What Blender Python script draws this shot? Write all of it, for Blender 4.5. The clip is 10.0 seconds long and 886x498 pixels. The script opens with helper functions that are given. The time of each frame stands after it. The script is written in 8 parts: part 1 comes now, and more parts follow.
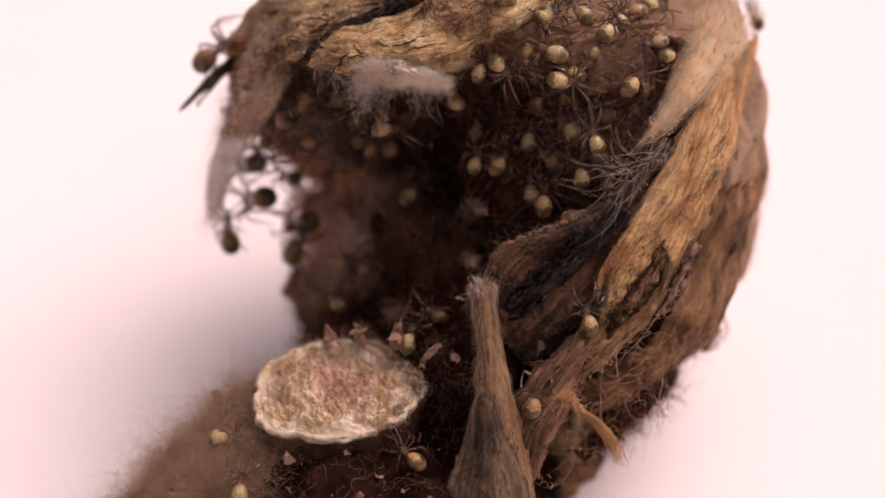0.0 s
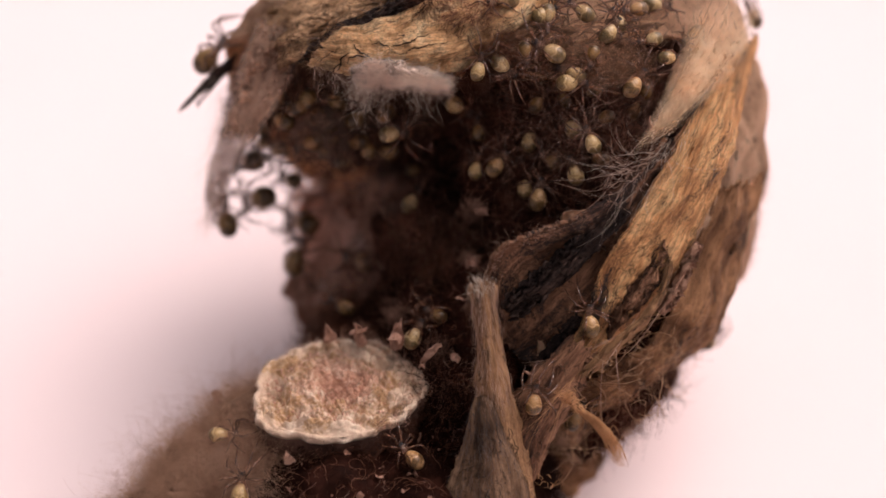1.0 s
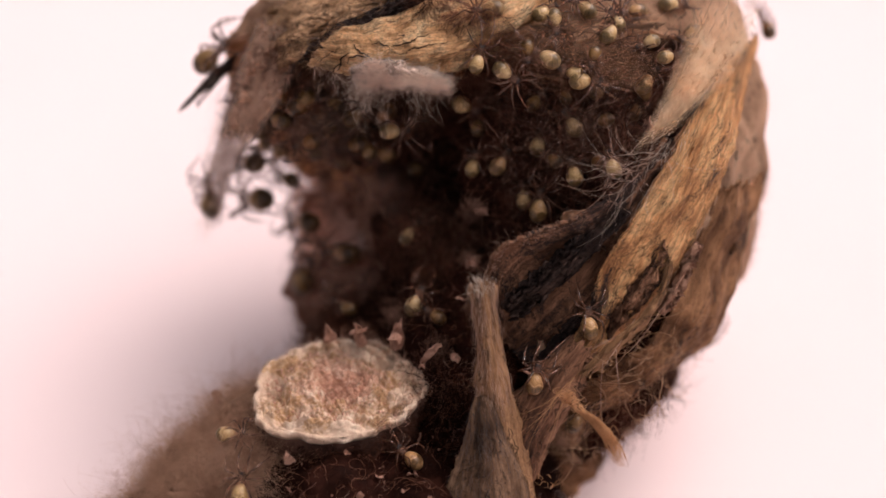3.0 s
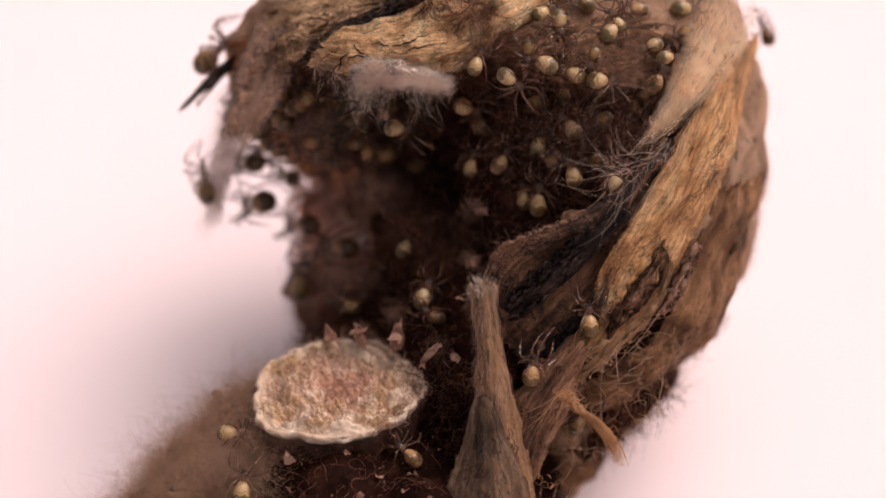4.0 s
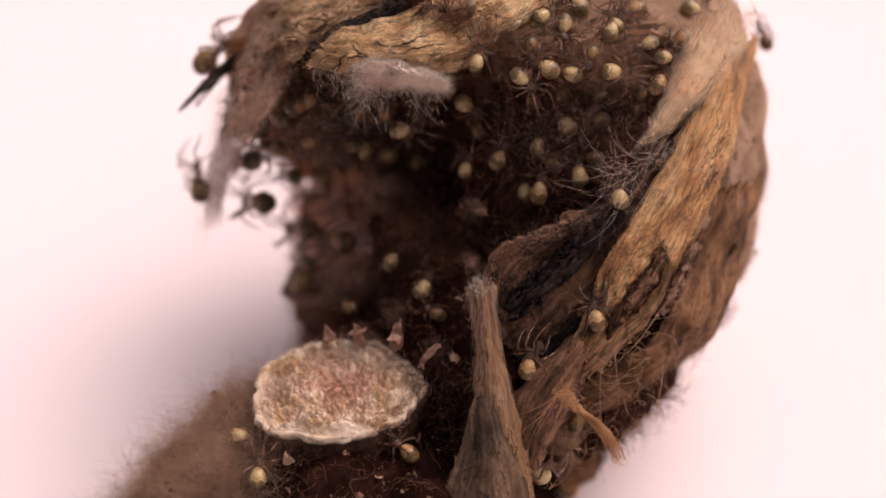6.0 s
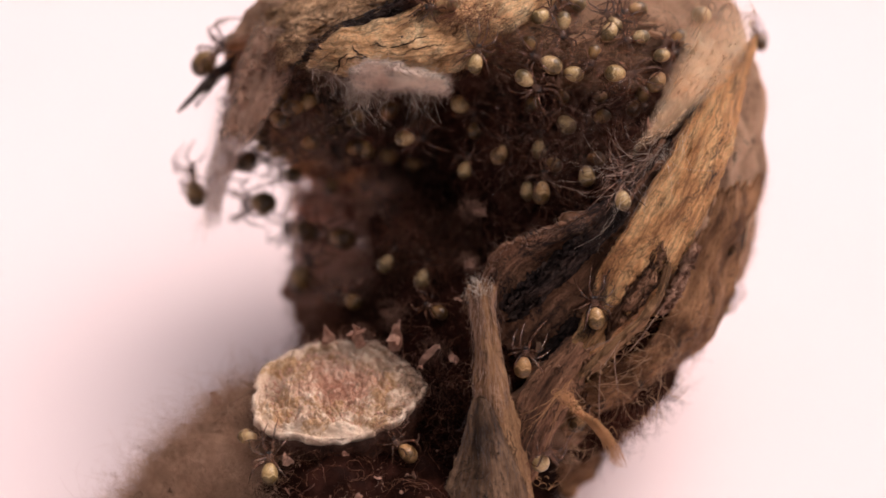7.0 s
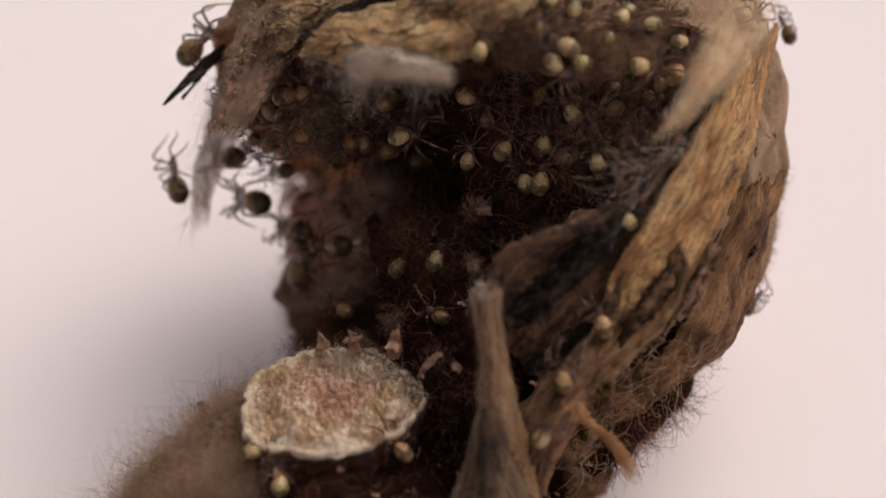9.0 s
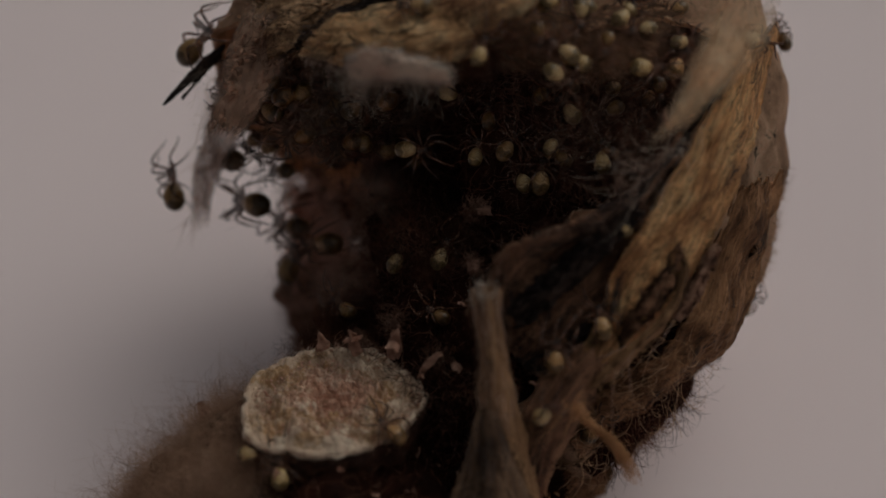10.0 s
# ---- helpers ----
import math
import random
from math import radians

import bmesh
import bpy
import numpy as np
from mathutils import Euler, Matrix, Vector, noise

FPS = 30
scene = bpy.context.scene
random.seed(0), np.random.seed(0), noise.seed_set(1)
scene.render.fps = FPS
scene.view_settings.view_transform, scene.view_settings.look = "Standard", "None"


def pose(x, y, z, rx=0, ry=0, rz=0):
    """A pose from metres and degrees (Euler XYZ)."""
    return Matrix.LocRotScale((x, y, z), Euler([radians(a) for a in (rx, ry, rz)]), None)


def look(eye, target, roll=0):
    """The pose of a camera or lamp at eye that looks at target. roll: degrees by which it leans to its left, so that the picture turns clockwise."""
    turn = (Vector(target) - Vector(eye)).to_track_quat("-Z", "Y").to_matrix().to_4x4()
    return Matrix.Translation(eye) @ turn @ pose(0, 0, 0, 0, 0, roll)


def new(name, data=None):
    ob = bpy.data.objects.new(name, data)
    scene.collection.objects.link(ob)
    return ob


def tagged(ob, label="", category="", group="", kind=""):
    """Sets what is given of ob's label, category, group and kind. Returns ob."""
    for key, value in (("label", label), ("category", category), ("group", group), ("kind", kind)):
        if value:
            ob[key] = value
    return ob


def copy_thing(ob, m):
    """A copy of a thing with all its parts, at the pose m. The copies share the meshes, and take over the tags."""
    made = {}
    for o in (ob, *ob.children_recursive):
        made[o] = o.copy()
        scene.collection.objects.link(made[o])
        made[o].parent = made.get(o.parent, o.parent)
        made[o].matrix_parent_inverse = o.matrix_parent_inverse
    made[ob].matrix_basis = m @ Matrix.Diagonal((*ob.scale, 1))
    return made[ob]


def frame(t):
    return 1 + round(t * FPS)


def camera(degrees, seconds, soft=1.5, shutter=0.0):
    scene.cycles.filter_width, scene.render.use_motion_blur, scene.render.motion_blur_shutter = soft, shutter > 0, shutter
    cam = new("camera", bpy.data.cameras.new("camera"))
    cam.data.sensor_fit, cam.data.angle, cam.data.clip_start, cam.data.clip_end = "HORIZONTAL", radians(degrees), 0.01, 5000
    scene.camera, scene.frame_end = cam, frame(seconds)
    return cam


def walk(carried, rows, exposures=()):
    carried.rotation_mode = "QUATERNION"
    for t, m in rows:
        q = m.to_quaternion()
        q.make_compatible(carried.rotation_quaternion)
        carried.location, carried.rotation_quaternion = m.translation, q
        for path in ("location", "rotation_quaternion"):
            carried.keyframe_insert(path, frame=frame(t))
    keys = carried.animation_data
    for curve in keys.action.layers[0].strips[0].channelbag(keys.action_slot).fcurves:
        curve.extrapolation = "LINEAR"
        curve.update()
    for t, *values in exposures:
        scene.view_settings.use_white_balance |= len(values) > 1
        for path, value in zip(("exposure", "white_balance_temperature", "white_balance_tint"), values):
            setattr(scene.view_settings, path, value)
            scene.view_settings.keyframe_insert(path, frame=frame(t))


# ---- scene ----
MM = 0.001
LENS = 36.2
# The heap's own axes: u to the right, v up along its tilted front, w out of it.
HEAP = pose(0, 0, 0.0127, 50)

# ---- camera ----
cam = camera(LENS, 10.0, soft=1.6)
cam.data.dof.use_dof = True
cam.data.dof.focus_distance = 0.0560
cam.data.dof.aperture_fstop = 25.0


def stand_off(u, v, w):
    return HEAP @ pose(u * MM, v * MM, w * MM)


FADE = [(0.0, 0.0, 6800, 23), (8.6, 0.0, 6800, 23), (8.7, -0.06, 6700, 18), (8.8, -0.16, 6550, 13), (9.0, -0.42, 6350, 6), (9.25, -0.75, 6300, 4), (9.5, -1.10, 6300, 4), (9.75, -1.49, 6300, 4), (10.0, -1.92, 6300, 4)]
EXPOSURE = 0.08
walk(cam, [
    (0.0, stand_off(0.0, 0.0, 60.0)), (5.0, stand_off(0.0, 0.0, 60.0)), (6.5, stand_off(0.05, 0.03, 60.0)),
    (7.0, stand_off(0.07, 0.05, 60.0)), (7.6, stand_off(0.12, 0.08, 60.0)), (7.7, stand_off(0.12, 0.08, 59.75)),
    (7.8, stand_off(0.11, 0.10, 58.6)), (7.9, stand_off(0.09, 0.10, 58.1)), (8.0, stand_off(0.07, 0.10, 57.4)),
    (8.2, stand_off(0.02, 0.10, 56.7)), (8.5, stand_off(-0.01, 0.09, 56.37)), (8.8, stand_off(-0.02, 0.09, 56.34)),
    (10.0, stand_off(-0.02, 0.09, 56.34)),
], [(t, EXPOSURE + s, kelvin, tint) for t, s, kelvin, tint in FADE])

# ---- light ----
SUN_FROM = Vector((0.46, 0.24, 0.86)).normalized()
world = bpy.data.worlds.new("sky")
scene.world = world
world.use_nodes = True
wn = world.node_tree
sky = wn.nodes.new("ShaderNodeTexSky")
sky.sky_type = "NISHITA"
sky.sun_disc = False
sky.sun_elevation = math.asin(SUN_FROM.z)
sky.sun_rotation = math.atan2(SUN_FROM.x, SUN_FROM.y)
sky.air_density, sky.dust_density, sky.ozone_density = 1.0, 6.0, 0.6
hazy = wn.nodes.new("ShaderNodeHueSaturation")
hazy.inputs["Saturation"].default_value = 0.25
wn.links.new(sky.outputs[0], hazy.inputs["Color"])
wn.links.new(hazy.outputs[0], wn.nodes["Background"].inputs[0])
wn.nodes["Background"].inputs[1].default_value = 0.112
sun_lamp = bpy.data.lights.new("sun", "SUN")
sun_lamp.energy, sun_lamp.angle, sun_lamp.color = 1.95, radians(62), (1.0, 0.945, 0.918)
sun = new("sun", sun_lamp)
sun.matrix_world = look(SUN_FROM * 0.5, (0, 0, 0))

# ---- materials ----


def material(name):
    m = bpy.data.materials.new(name)
    m.use_nodes = True
    n = m.node_tree.nodes
    return m, n, m.node_tree.links, n["Principled BSDF"]


def earthy(c):
    """Leans a brown towards red; greys stay."""
    r, g, b = c[:3]
    return (min(r * 1.10, 0.92), g * 0.97, b * 0.92) if r - b > 0.025 or (r > 1.4 * b and r < 0.2) else (r, g, b)


def ramp(n, stops, lean=True):
    r = n.new("ShaderNodeValToRGB")
    while len(r.color_ramp.elements) < len(stops):
        r.color_ramp.elements.new(0.5)
    for e, (at, c) in zip(r.color_ramp.elements, stops):
        e.position = at
        e.color = (*(earthy(c) if lean else c), 1.0)
    return r


def coords(n, l, which="Object", scale=(1000, 1000, 1000)):
    """Coordinates in millimetres."""
    tc = n.new("ShaderNodeTexCoord")
    mp = n.new("ShaderNodeMapping")
    mp.inputs["Scale"].default_value = scale
    l.new(tc.outputs[which], mp.inputs["Vector"])
    return mp.outputs["Vector"]


def noise_tex(n, l, vec, scale, detail=4.0, rough=0.6, warp=0.0):
    t = n.new("ShaderNodeTexNoise")
    t.inputs["Scale"].default_value, t.inputs["Detail"].default_value = scale, detail
    t.inputs["Roughness"].default_value, t.inputs["Distortion"].default_value = rough, warp
    l.new(vec, t.inputs["Vector"])
    return t.outputs["Fac"]


def mix(n, l, kind, fac, a, b):
    m = n.new("ShaderNodeMix")
    m.data_type, m.blend_type = "RGBA", kind
    for sock, val in ((m.inputs[0], fac), (m.inputs[6], a), (m.inputs[7], b)):
        if isinstance(val, (int, float)):
            sock.default_value = val
        elif isinstance(val, tuple):
            sock.default_value = (*val, 1.0)
        else:
            l.new(val, sock)
    return m.outputs[2]


def bump(n, l, bsdf, height, strength, dist):
    b = n.new("ShaderNodeBump")
    b.inputs["Strength"].default_value, b.inputs["Distance"].default_value = strength, dist * MM
    l.new(height, b.inputs["Height"])
    l.new(b.outputs["Normal"], bsdf.inputs["Normal"])


def thin(m, n, l, bsdf, colour, through_part, clear=0.0):
    """Lets some light pass through a thin sheet."""
    tr = n.new("ShaderNodeBsdfTranslucent")
    if isinstance(colour, tuple):
        tr.inputs["Color"].default_value = (*colour, 1.0)
    else:
        l.new(colour, tr.inputs["Color"])
    mx = n.new("ShaderNodeMixShader")
    mx.inputs[0].default_value = through_part
    l.new(bsdf.outputs[0], mx.inputs[1])
    l.new(tr.outputs[0], mx.inputs[2])
    out = mx
    if clear:
        tp = n.new("ShaderNodeBsdfTransparent")
        m2 = n.new("ShaderNodeMixShader")
        if isinstance(clear, (int, float)):
            m2.inputs[0].default_value = clear
        else:
            l.new(clear, m2.inputs[0])
        l.new(mx.outputs[0], m2.inputs[1])
        l.new(tp.outputs[0], m2.inputs[2])
        out = m2
    l.new(out.outputs[0], n["Material Output"].inputs["Surface"])


def leaf_material(name, light, mid, dark, stain_part=0.3, shine=0.25, stretch=0.5, net=0.8, crack=0.7, lit=0.22):
    """Dry leaf: a mottled blade with a fine net of dark veins, long cracks along it and black stains with a netted rim."""
    m, n, l, b = material(name)
    uv = coords(n, l, "UV", (1, 1, 1))
    along = coords(n, l, "UV", (stretch, 1.0, 1.0))
    base = ramp(n, [(0.34, dark), (0.48, mid), (0.64, light)])
    l.new(noise_tex(n, l, along, 0.9, 8, 0.66, 0.5), base.inputs[0])
    nz = n.new("ShaderNodeTexNoise")
    nz.inputs["Scale"].default_value, nz.inputs["Detail"].default_value = 1.6, 4.0
    l.new(uv, nz.inputs["Vector"])
    sc = n.new("ShaderNodeVectorMath")
    sc.operation = "SCALE"
    sc.inputs["Scale"].default_value = 0.9
    l.new(nz.outputs["Color"], sc.inputs[0])
    bent = n.new("ShaderNodeVectorMath")
    bent.operation = "ADD"
    l.new(along, bent.inputs[0])
    l.new(sc.outputs[0], bent.inputs[1])
    veins = None
    for scale, width, most in ((1.5, 0.035, 1.0), (4.2, 0.07, 0.75), (9.0, 0.12, 0.5)):
        vo = n.new("ShaderNodeTexVoronoi")
        vo.feature = "DISTANCE_TO_EDGE"
        vo.inputs["Scale"].default_value = scale
        l.new(bent.outputs[0], vo.inputs["Vector"])
        r = ramp(n, [(0.0, (most,) * 3), (width * 0.4, (0.6 * most,) * 3), (width, (0, 0, 0))], False)
        l.new(vo.outputs["Distance"], r.inputs[0])
        patchy = ramp(n, [(0.42, (0.05, 0.05, 0.05)), (0.58, (1, 1, 1))], False)
        l.new(noise_tex(n, l, uv, 0.4 * scale, 4, 0.6), patchy.inputs[0])
        here = mix(n, l, "MULTIPLY", 1.0, r.outputs[0], patchy.outputs[0])
        veins = here if veins is None else mix(n, l, "LIGHTEN", 1.0, veins, here)
    # cracks: the borders of long narrow cells
    far = n.new("ShaderNodeVectorMath")
    far.operation = "MULTIPLY"
    l.new(bent.outputs[0], far.inputs[0])
    far.inputs[1].default_value = (0.30, 1.0, 1.0)
    vo = n.new("ShaderNodeTexVoronoi")
    vo.feature = "DISTANCE_TO_EDGE"
    vo.inputs["Scale"].default_value = 1.9
    l.new(far.outputs[0], vo.inputs["Vector"])
    cr = ramp(n, [(0.0, (crack,) * 3), (0.02, (0.7 * crack,) * 3), (0.06, (0, 0, 0))], False)
    l.new(vo.outputs["Distance"], cr.inputs[0])
    some = ramp(n, [(0.44, (0, 0, 0)), (0.56, (1, 1, 1))], False)
    l.new(noise_tex(n, l, uv, 0.9, 4, 0.6), some.inputs[0])
    cr = mix(n, l, "MULTIPLY", 1.0, cr.outputs[0], some.outputs[0])
    streaks = ramp(n, [(0.38, (0.45, 0.42, 0.40)), (0.55, (1, 1, 1))], False)
    l.new(noise_tex(n, l, coords(n, l, "UV", (0.10, 1.0, 1.0)), 5.0, 5, 0.7, 0.3), streaks.inputs[0])
    lines = mix(n, l, "LIGHTEN", 1.0, mix(n, l, "MULTIPLY", 1.0, veins, (net, net, net)), cr)
    tinted = mix(n, l, "MULTIPLY", 0.7, base.outputs[0], streaks.outputs[0])
    c1 = mix(n, l, "MIX", lines, tinted, tuple(0.16 * q for q in mid))
    # stains that gather between the veins
    spread = noise_tex(n, l, coords(n, l, "UV", (stretch * 0.55, 0.8, 1.0)), 0.42, 7, 0.68, 0.5)
    edge = n.new("ShaderNodeMath")
    edge.operation = "MULTIPLY_ADD"
    l.new(veins, edge.inputs[0])
    edge.inputs[1].default_value = 0.10
    l.new(spread, edge.inputs[2])
    stain = ramp(n, [(0.66 - 0.22 * stain_part, (0, 0, 0)), (0.72 - 0.20 * stain_part, (0.95, 0.95, 0.95))], False)
    l.new(edge.outputs[0], stain.inputs[0])
    c2 = mix(n, l, "MIX", stain.outputs[0], c1, (0.020, 0.016, 0.016))
    fine = noise_tex(n, l, along, 9.0, 5, 0.75)
    c3 = mix(n, l, "OVERLAY", 0.6, c2, fine)
    l.new(c3, b.inputs["Base Color"])
    b.inputs["Roughness"].default_value = 0.58
    b.inputs["Specular IOR Level"].default_value = shine
    rise = mix(n, l, "SUBTRACT", 0.3, noise_tex(n, l, bent.outputs[0], 3.2, 8, 0.72), lines)
    bump(n, l, b, rise, 1.0, 0.16)
    thin(m, n, l, b, c3, lit)
    return m


LEAF = leaf_material("dry_leaf", (0.94, 0.68, 0.40), (0.82, 0.53, 0.265), (0.46, 0.26, 0.11), 0.06, 0.25, 0.7, 0.8, 0.8)
LEAF_DARK = leaf_material("dry_leaf_stained", (0.92, 0.575, 0.285), (0.72, 0.405, 0.175), (0.34, 0.165, 0.068), 0.42, 0.25, 0.42, 0.7, 0.85)
LEAF_FOLD = leaf_material("dry_leaf_scorched", (0.46, 0.27, 0.165), (0.21, 0.115, 0.070), (0.035, 0.020, 0.014), 0.62, 0.10, 0.25, 0.9, 0.9)
LEAF_GREY = leaf_material("dry_leaf_grey", (0.36, 0.245, 0.155), (0.185, 0.12, 0.074), (0.065, 0.042, 0.027), 0.52, 0.12, 0.24, 0.5, 0.9)
LEAF_STRIP = leaf_material("dry_leaf_strip", (0.56, 0.36, 0.20), (0.31, 0.185, 0.095), (0.10, 0.058, 0.03), 0.50, 0.12, 0.13, 0.5, 0.9)
LEAF_BROWN = leaf_material("dry_leaf_brown", (0.50, 0.285, 0.145), (0.29, 0.158, 0.078), (0.11, 0.054, 0.027), 0.44, 0.2, 0.6, 0.5, 0.6)
LEAF_SHOULDER = leaf_material("dry_leaf_shoulder", (0.80, 0.57, 0.35), (0.54, 0.36, 0.20), (0.20, 0.12, 0.07), 0.42, 0.1, 0.6, 0.7, 0.7)
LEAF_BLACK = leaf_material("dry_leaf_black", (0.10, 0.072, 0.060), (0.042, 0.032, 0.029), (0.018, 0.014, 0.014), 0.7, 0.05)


def husk_material():
    m, n, l, b = material("papery_husk")
    v = coords(n, l)
    base = ramp(n, [(0.30, (0.30, 0.195, 0.125)), (0.46, (0.60, 0.42, 0.275)), (0.66, (0.82, 0.64, 0.445))])
    l.new(noise_tex(n, l, v, 0.42, 7, 0.62, 0.5), base.inputs[0])
    fibre = coords(n, l, "Object", (650, 1000, 650))
    spots = ramp(n, [(0.62, (0, 0, 0)), (0.72, (1, 1, 1))])
    l.new(noise_tex(n, l, v, 1.1, 4, 0.6), spots.inputs[0])
    c1 = mix(n, l, "MIX", spots.outputs[0], base.outputs[0], (0.045, 0.03, 0.02))
    grain = noise_tex(n, l, fibre, 9.0, 5, 0.7)
    c2 = mix(n, l, "OVERLAY", 0.5, c1, grain)
    l.new(c2, b.inputs["Base Color"])
    b.inputs["Roughness"].default_value = 0.7
    b.inputs["Specular IOR Level"].default_value = 0.25
    bump(n, l, b, noise_tex(n, l, fibre, 2.0, 9, 0.75), 1.0, 0.4)
    thin(m, n, l, b, c2, 0.45)
    return m


HUSK = husk_material()


def plain_material(name, stops, scale, rough=0.8, through_part=0.0, grain=0.4, relief=0.1, clear=0.0, spec=0.2, tint=None):
    m, n, l, b = material(name)
    v = coords(n, l)
    base = ramp(n, stops)
    l.new(noise_tex(n, l, v, scale, 6, 0.62), base.inputs[0])
    col = mix(n, l, "OVERLAY", grain, base.outputs[0], noise_tex(n, l, v, scale * 12, 3, 0.7))
    l.new(col, b.inputs["Base Color"])
    b.inputs["Roughness"].default_value = rough
    b.inputs["Specular IOR Level"].default_value = spec
    if relief:
        bump(n, l, b, noise_tex(n, l, v, scale * 5, 6, 0.7), 0.8, relief)
    if through_part:
        thin(m, n, l, b, tint or col, through_part, clear)
    return m


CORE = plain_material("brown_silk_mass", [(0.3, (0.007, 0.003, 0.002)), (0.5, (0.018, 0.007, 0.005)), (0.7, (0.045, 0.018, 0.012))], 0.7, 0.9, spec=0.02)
SILK_BROWN = plain_material("brown_silk", [(0.3, (0.022, 0.009, 0.006)), (0.5, (0.080, 0.034, 0.021)), (0.7, (0.24, 0.112, 0.073))], 0.45, 0.5, 0.25, 0.0, 0.0, spec=0.05)
SILK_WEB = plain_material("clear_silk", [(0.40, (0.14, 0.075, 0.052)), (0.64, (0.56, 0.38, 0.29))], 1.4, 0.15, 0.4, 0.0, 0.0, 0.45, 0.9)
SILK_PINK = plain_material("pinkish_silk", [(0.35, (0.20, 0.105, 0.085)), (0.65, (0.45, 0.27, 0.22))], 0.6, 0.6, 0.3, 0.2, 0.0)
SILK_WHITE = plain_material("white_silk", [(0.35, (0.74, 0.65, 0.57)), (0.65, (0.93, 0.87, 0.79))], 0.6, 0.5, 0.45, 0.0, 0.0)
SILK_TAN = plain_material("tan_silk", [(0.3, (0.24, 0.15, 0.085)), (0.5, (0.42, 0.28, 0.165)), (0.7, (0.62, 0.45, 0.29))], 0.5, 0.4, 0.3, 0.0, 0.0)
# darker copy of the brown silk, with the shade of recesses in its colour
SILK_SHADED = plain_material("shaded_silk", [(0.3, (0.006, 0.0025, 0.002)), (0.5, (0.015, 0.006, 0.004)), (0.72, (0.05, 0.02, 0.014))], 0.45, 0.5, 0.1, 0.0, 0.0, spec=0.02)
SILK_FELT = plain_material("felt_thread", [(0.3, (0.31, 0.20, 0.132)), (0.5, (0.48, 0.335, 0.23)), (0.7, (0.64, 0.48, 0.355))], 0.5, 0.6, 0.3, 0.0, 0.0)
SILK_CLOT = plain_material("dull_clot", [(0.35, (0.092, 0.050, 0.037)), (0.65, (0.26, 0.165, 0.125))], 0.6, 0.6, 0.3, 0.2, 0.0, spec=0.05)
SCRAP = plain_material("torn_scrap", [(0.35, (0.30, 0.17, 0.12)), (0.65, (0.56, 0.38, 0.29))], 1.6, 0.6, 0.35, 0.3, 0.1, spec=0.15)
SILK_FUR = plain_material("fur_silk", [(0.35, (0.22, 0.15, 0.11)), (0.65, (0.48, 0.37, 0.29))], 0.7, 0.5, 0.35, 0.0, 0.0)
SILK_GREY = plain_material("grey_hair", [(0.35, (0.05, 0.045, 0.045)), (0.65, (0.20, 0.17, 0.155))], 0.8, 0.5, 0.2, 0.0, 0.0)
ROSY = plain_material("rosy_silk_mass", [(0.3, (0.10, 0.052, 0.038)), (0.5, (0.20, 0.115, 0.085)), (0.7, (0.34, 0.21, 0.165))], 0.6, 0.9, spec=0.05)
CRUMBLE = plain_material("crumbling_ridge", [(0.3, (0.16, 0.08, 0.055)), (0.5, (0.40, 0.245, 0.17)), (0.7, (0.60, 0.42, 0.31))], 1.6, 0.8, 0.2, 0.4, 0.3, spec=0.1)
SILK_RUST = plain_material("rust_thread", [(0.35, (0.13, 0.055, 0.032)), (0.65, (0.36, 0.185, 0.11))], 0.7, 0.35, 0.3, 0.0, 0.0, spec=0.4)
SILK_PALE = plain_material("pale_hair", [(0.35, (0.38, 0.26, 0.19)), (0.65, (0.66, 0.52, 0.42))], 0.8, 0.4, 0.35, 0.0, 0.0, spec=0.4)
SILK_ROSE = plain_material("rosy_fibre", [(0.35, (0.55, 0.30, 0.20)), (0.65, (0.78, 0.55, 0.43))], 0.8, 0.4, 0.3, 0.0, 0.0, spec=0.5)
SILK_ORANGE = plain_material("orange_fibre", [(0.3, (0.42, 0.235, 0.105)), (0.7, (0.68, 0.44, 0.23))], 0.8, 0.5, 0.3, 0.0, 0.0)
FELT = plain_material("tan_felt", [(0.3, (0.098, 0.061, 0.041)), (0.5, (0.195, 0.130, 0.088)), (0.7, (0.33, 0.23, 0.162))], 0.6, 0.9, spec=0.05)
BARK = plain_material("stub_bark", [(0.3, (0.03, 0.016, 0.011)), (0.5, (0.085, 0.045, 0.032)), (0.7, (0.20, 0.115, 0.085))], 0.8, 0.85, relief=0.25)


def veil_material(name, stops, least, thinnest=0.72, streaks=(1400, 350, 900), through_part=0.5):
    """Silk sheet, denser in its middle, thinning out unevenly towards its rim."""
    m, n, l, b = material(name)
    v = coords(n, l)
    base = ramp(n, stops)
    l.new(noise_tex(n, l, v, 0.5, 6, 0.62), base.inputs[0])
    l.new(base.outputs[0], b.inputs["Base Color"])
    b.inputs["Roughness"].default_value = 0.7
    b.inputs["Specular IOR Level"].default_value = 0.08
    at = n.new("ShaderNodeAttribute")
    at.attribute_name = "rim"
    web = ramp(n, [(0.32, (thinnest,) * 3), (0.6, (1, 1, 1))])
    l.new(noise_tex(n, l, coords(n, l, "Object", streaks), 0.9, 7, 0.7), web.inputs[0])
    dense = mix(n, l, "MULTIPLY", 1.0, web.outputs[0], at.outputs["Fac"])
    inv = n.new("ShaderNodeMapRange")
    inv.inputs["From Min"].default_value, inv.inputs["From Max"].default_value = 0.0, 1.0
    inv.inputs["To Min"].default_value, inv.inputs["To Max"].default_value = 1.0, least
    l.new(dense, inv.inputs["Value"])
    thin(m, n, l, b, base.outputs[0], through_part, inv.outputs[0])
    return m


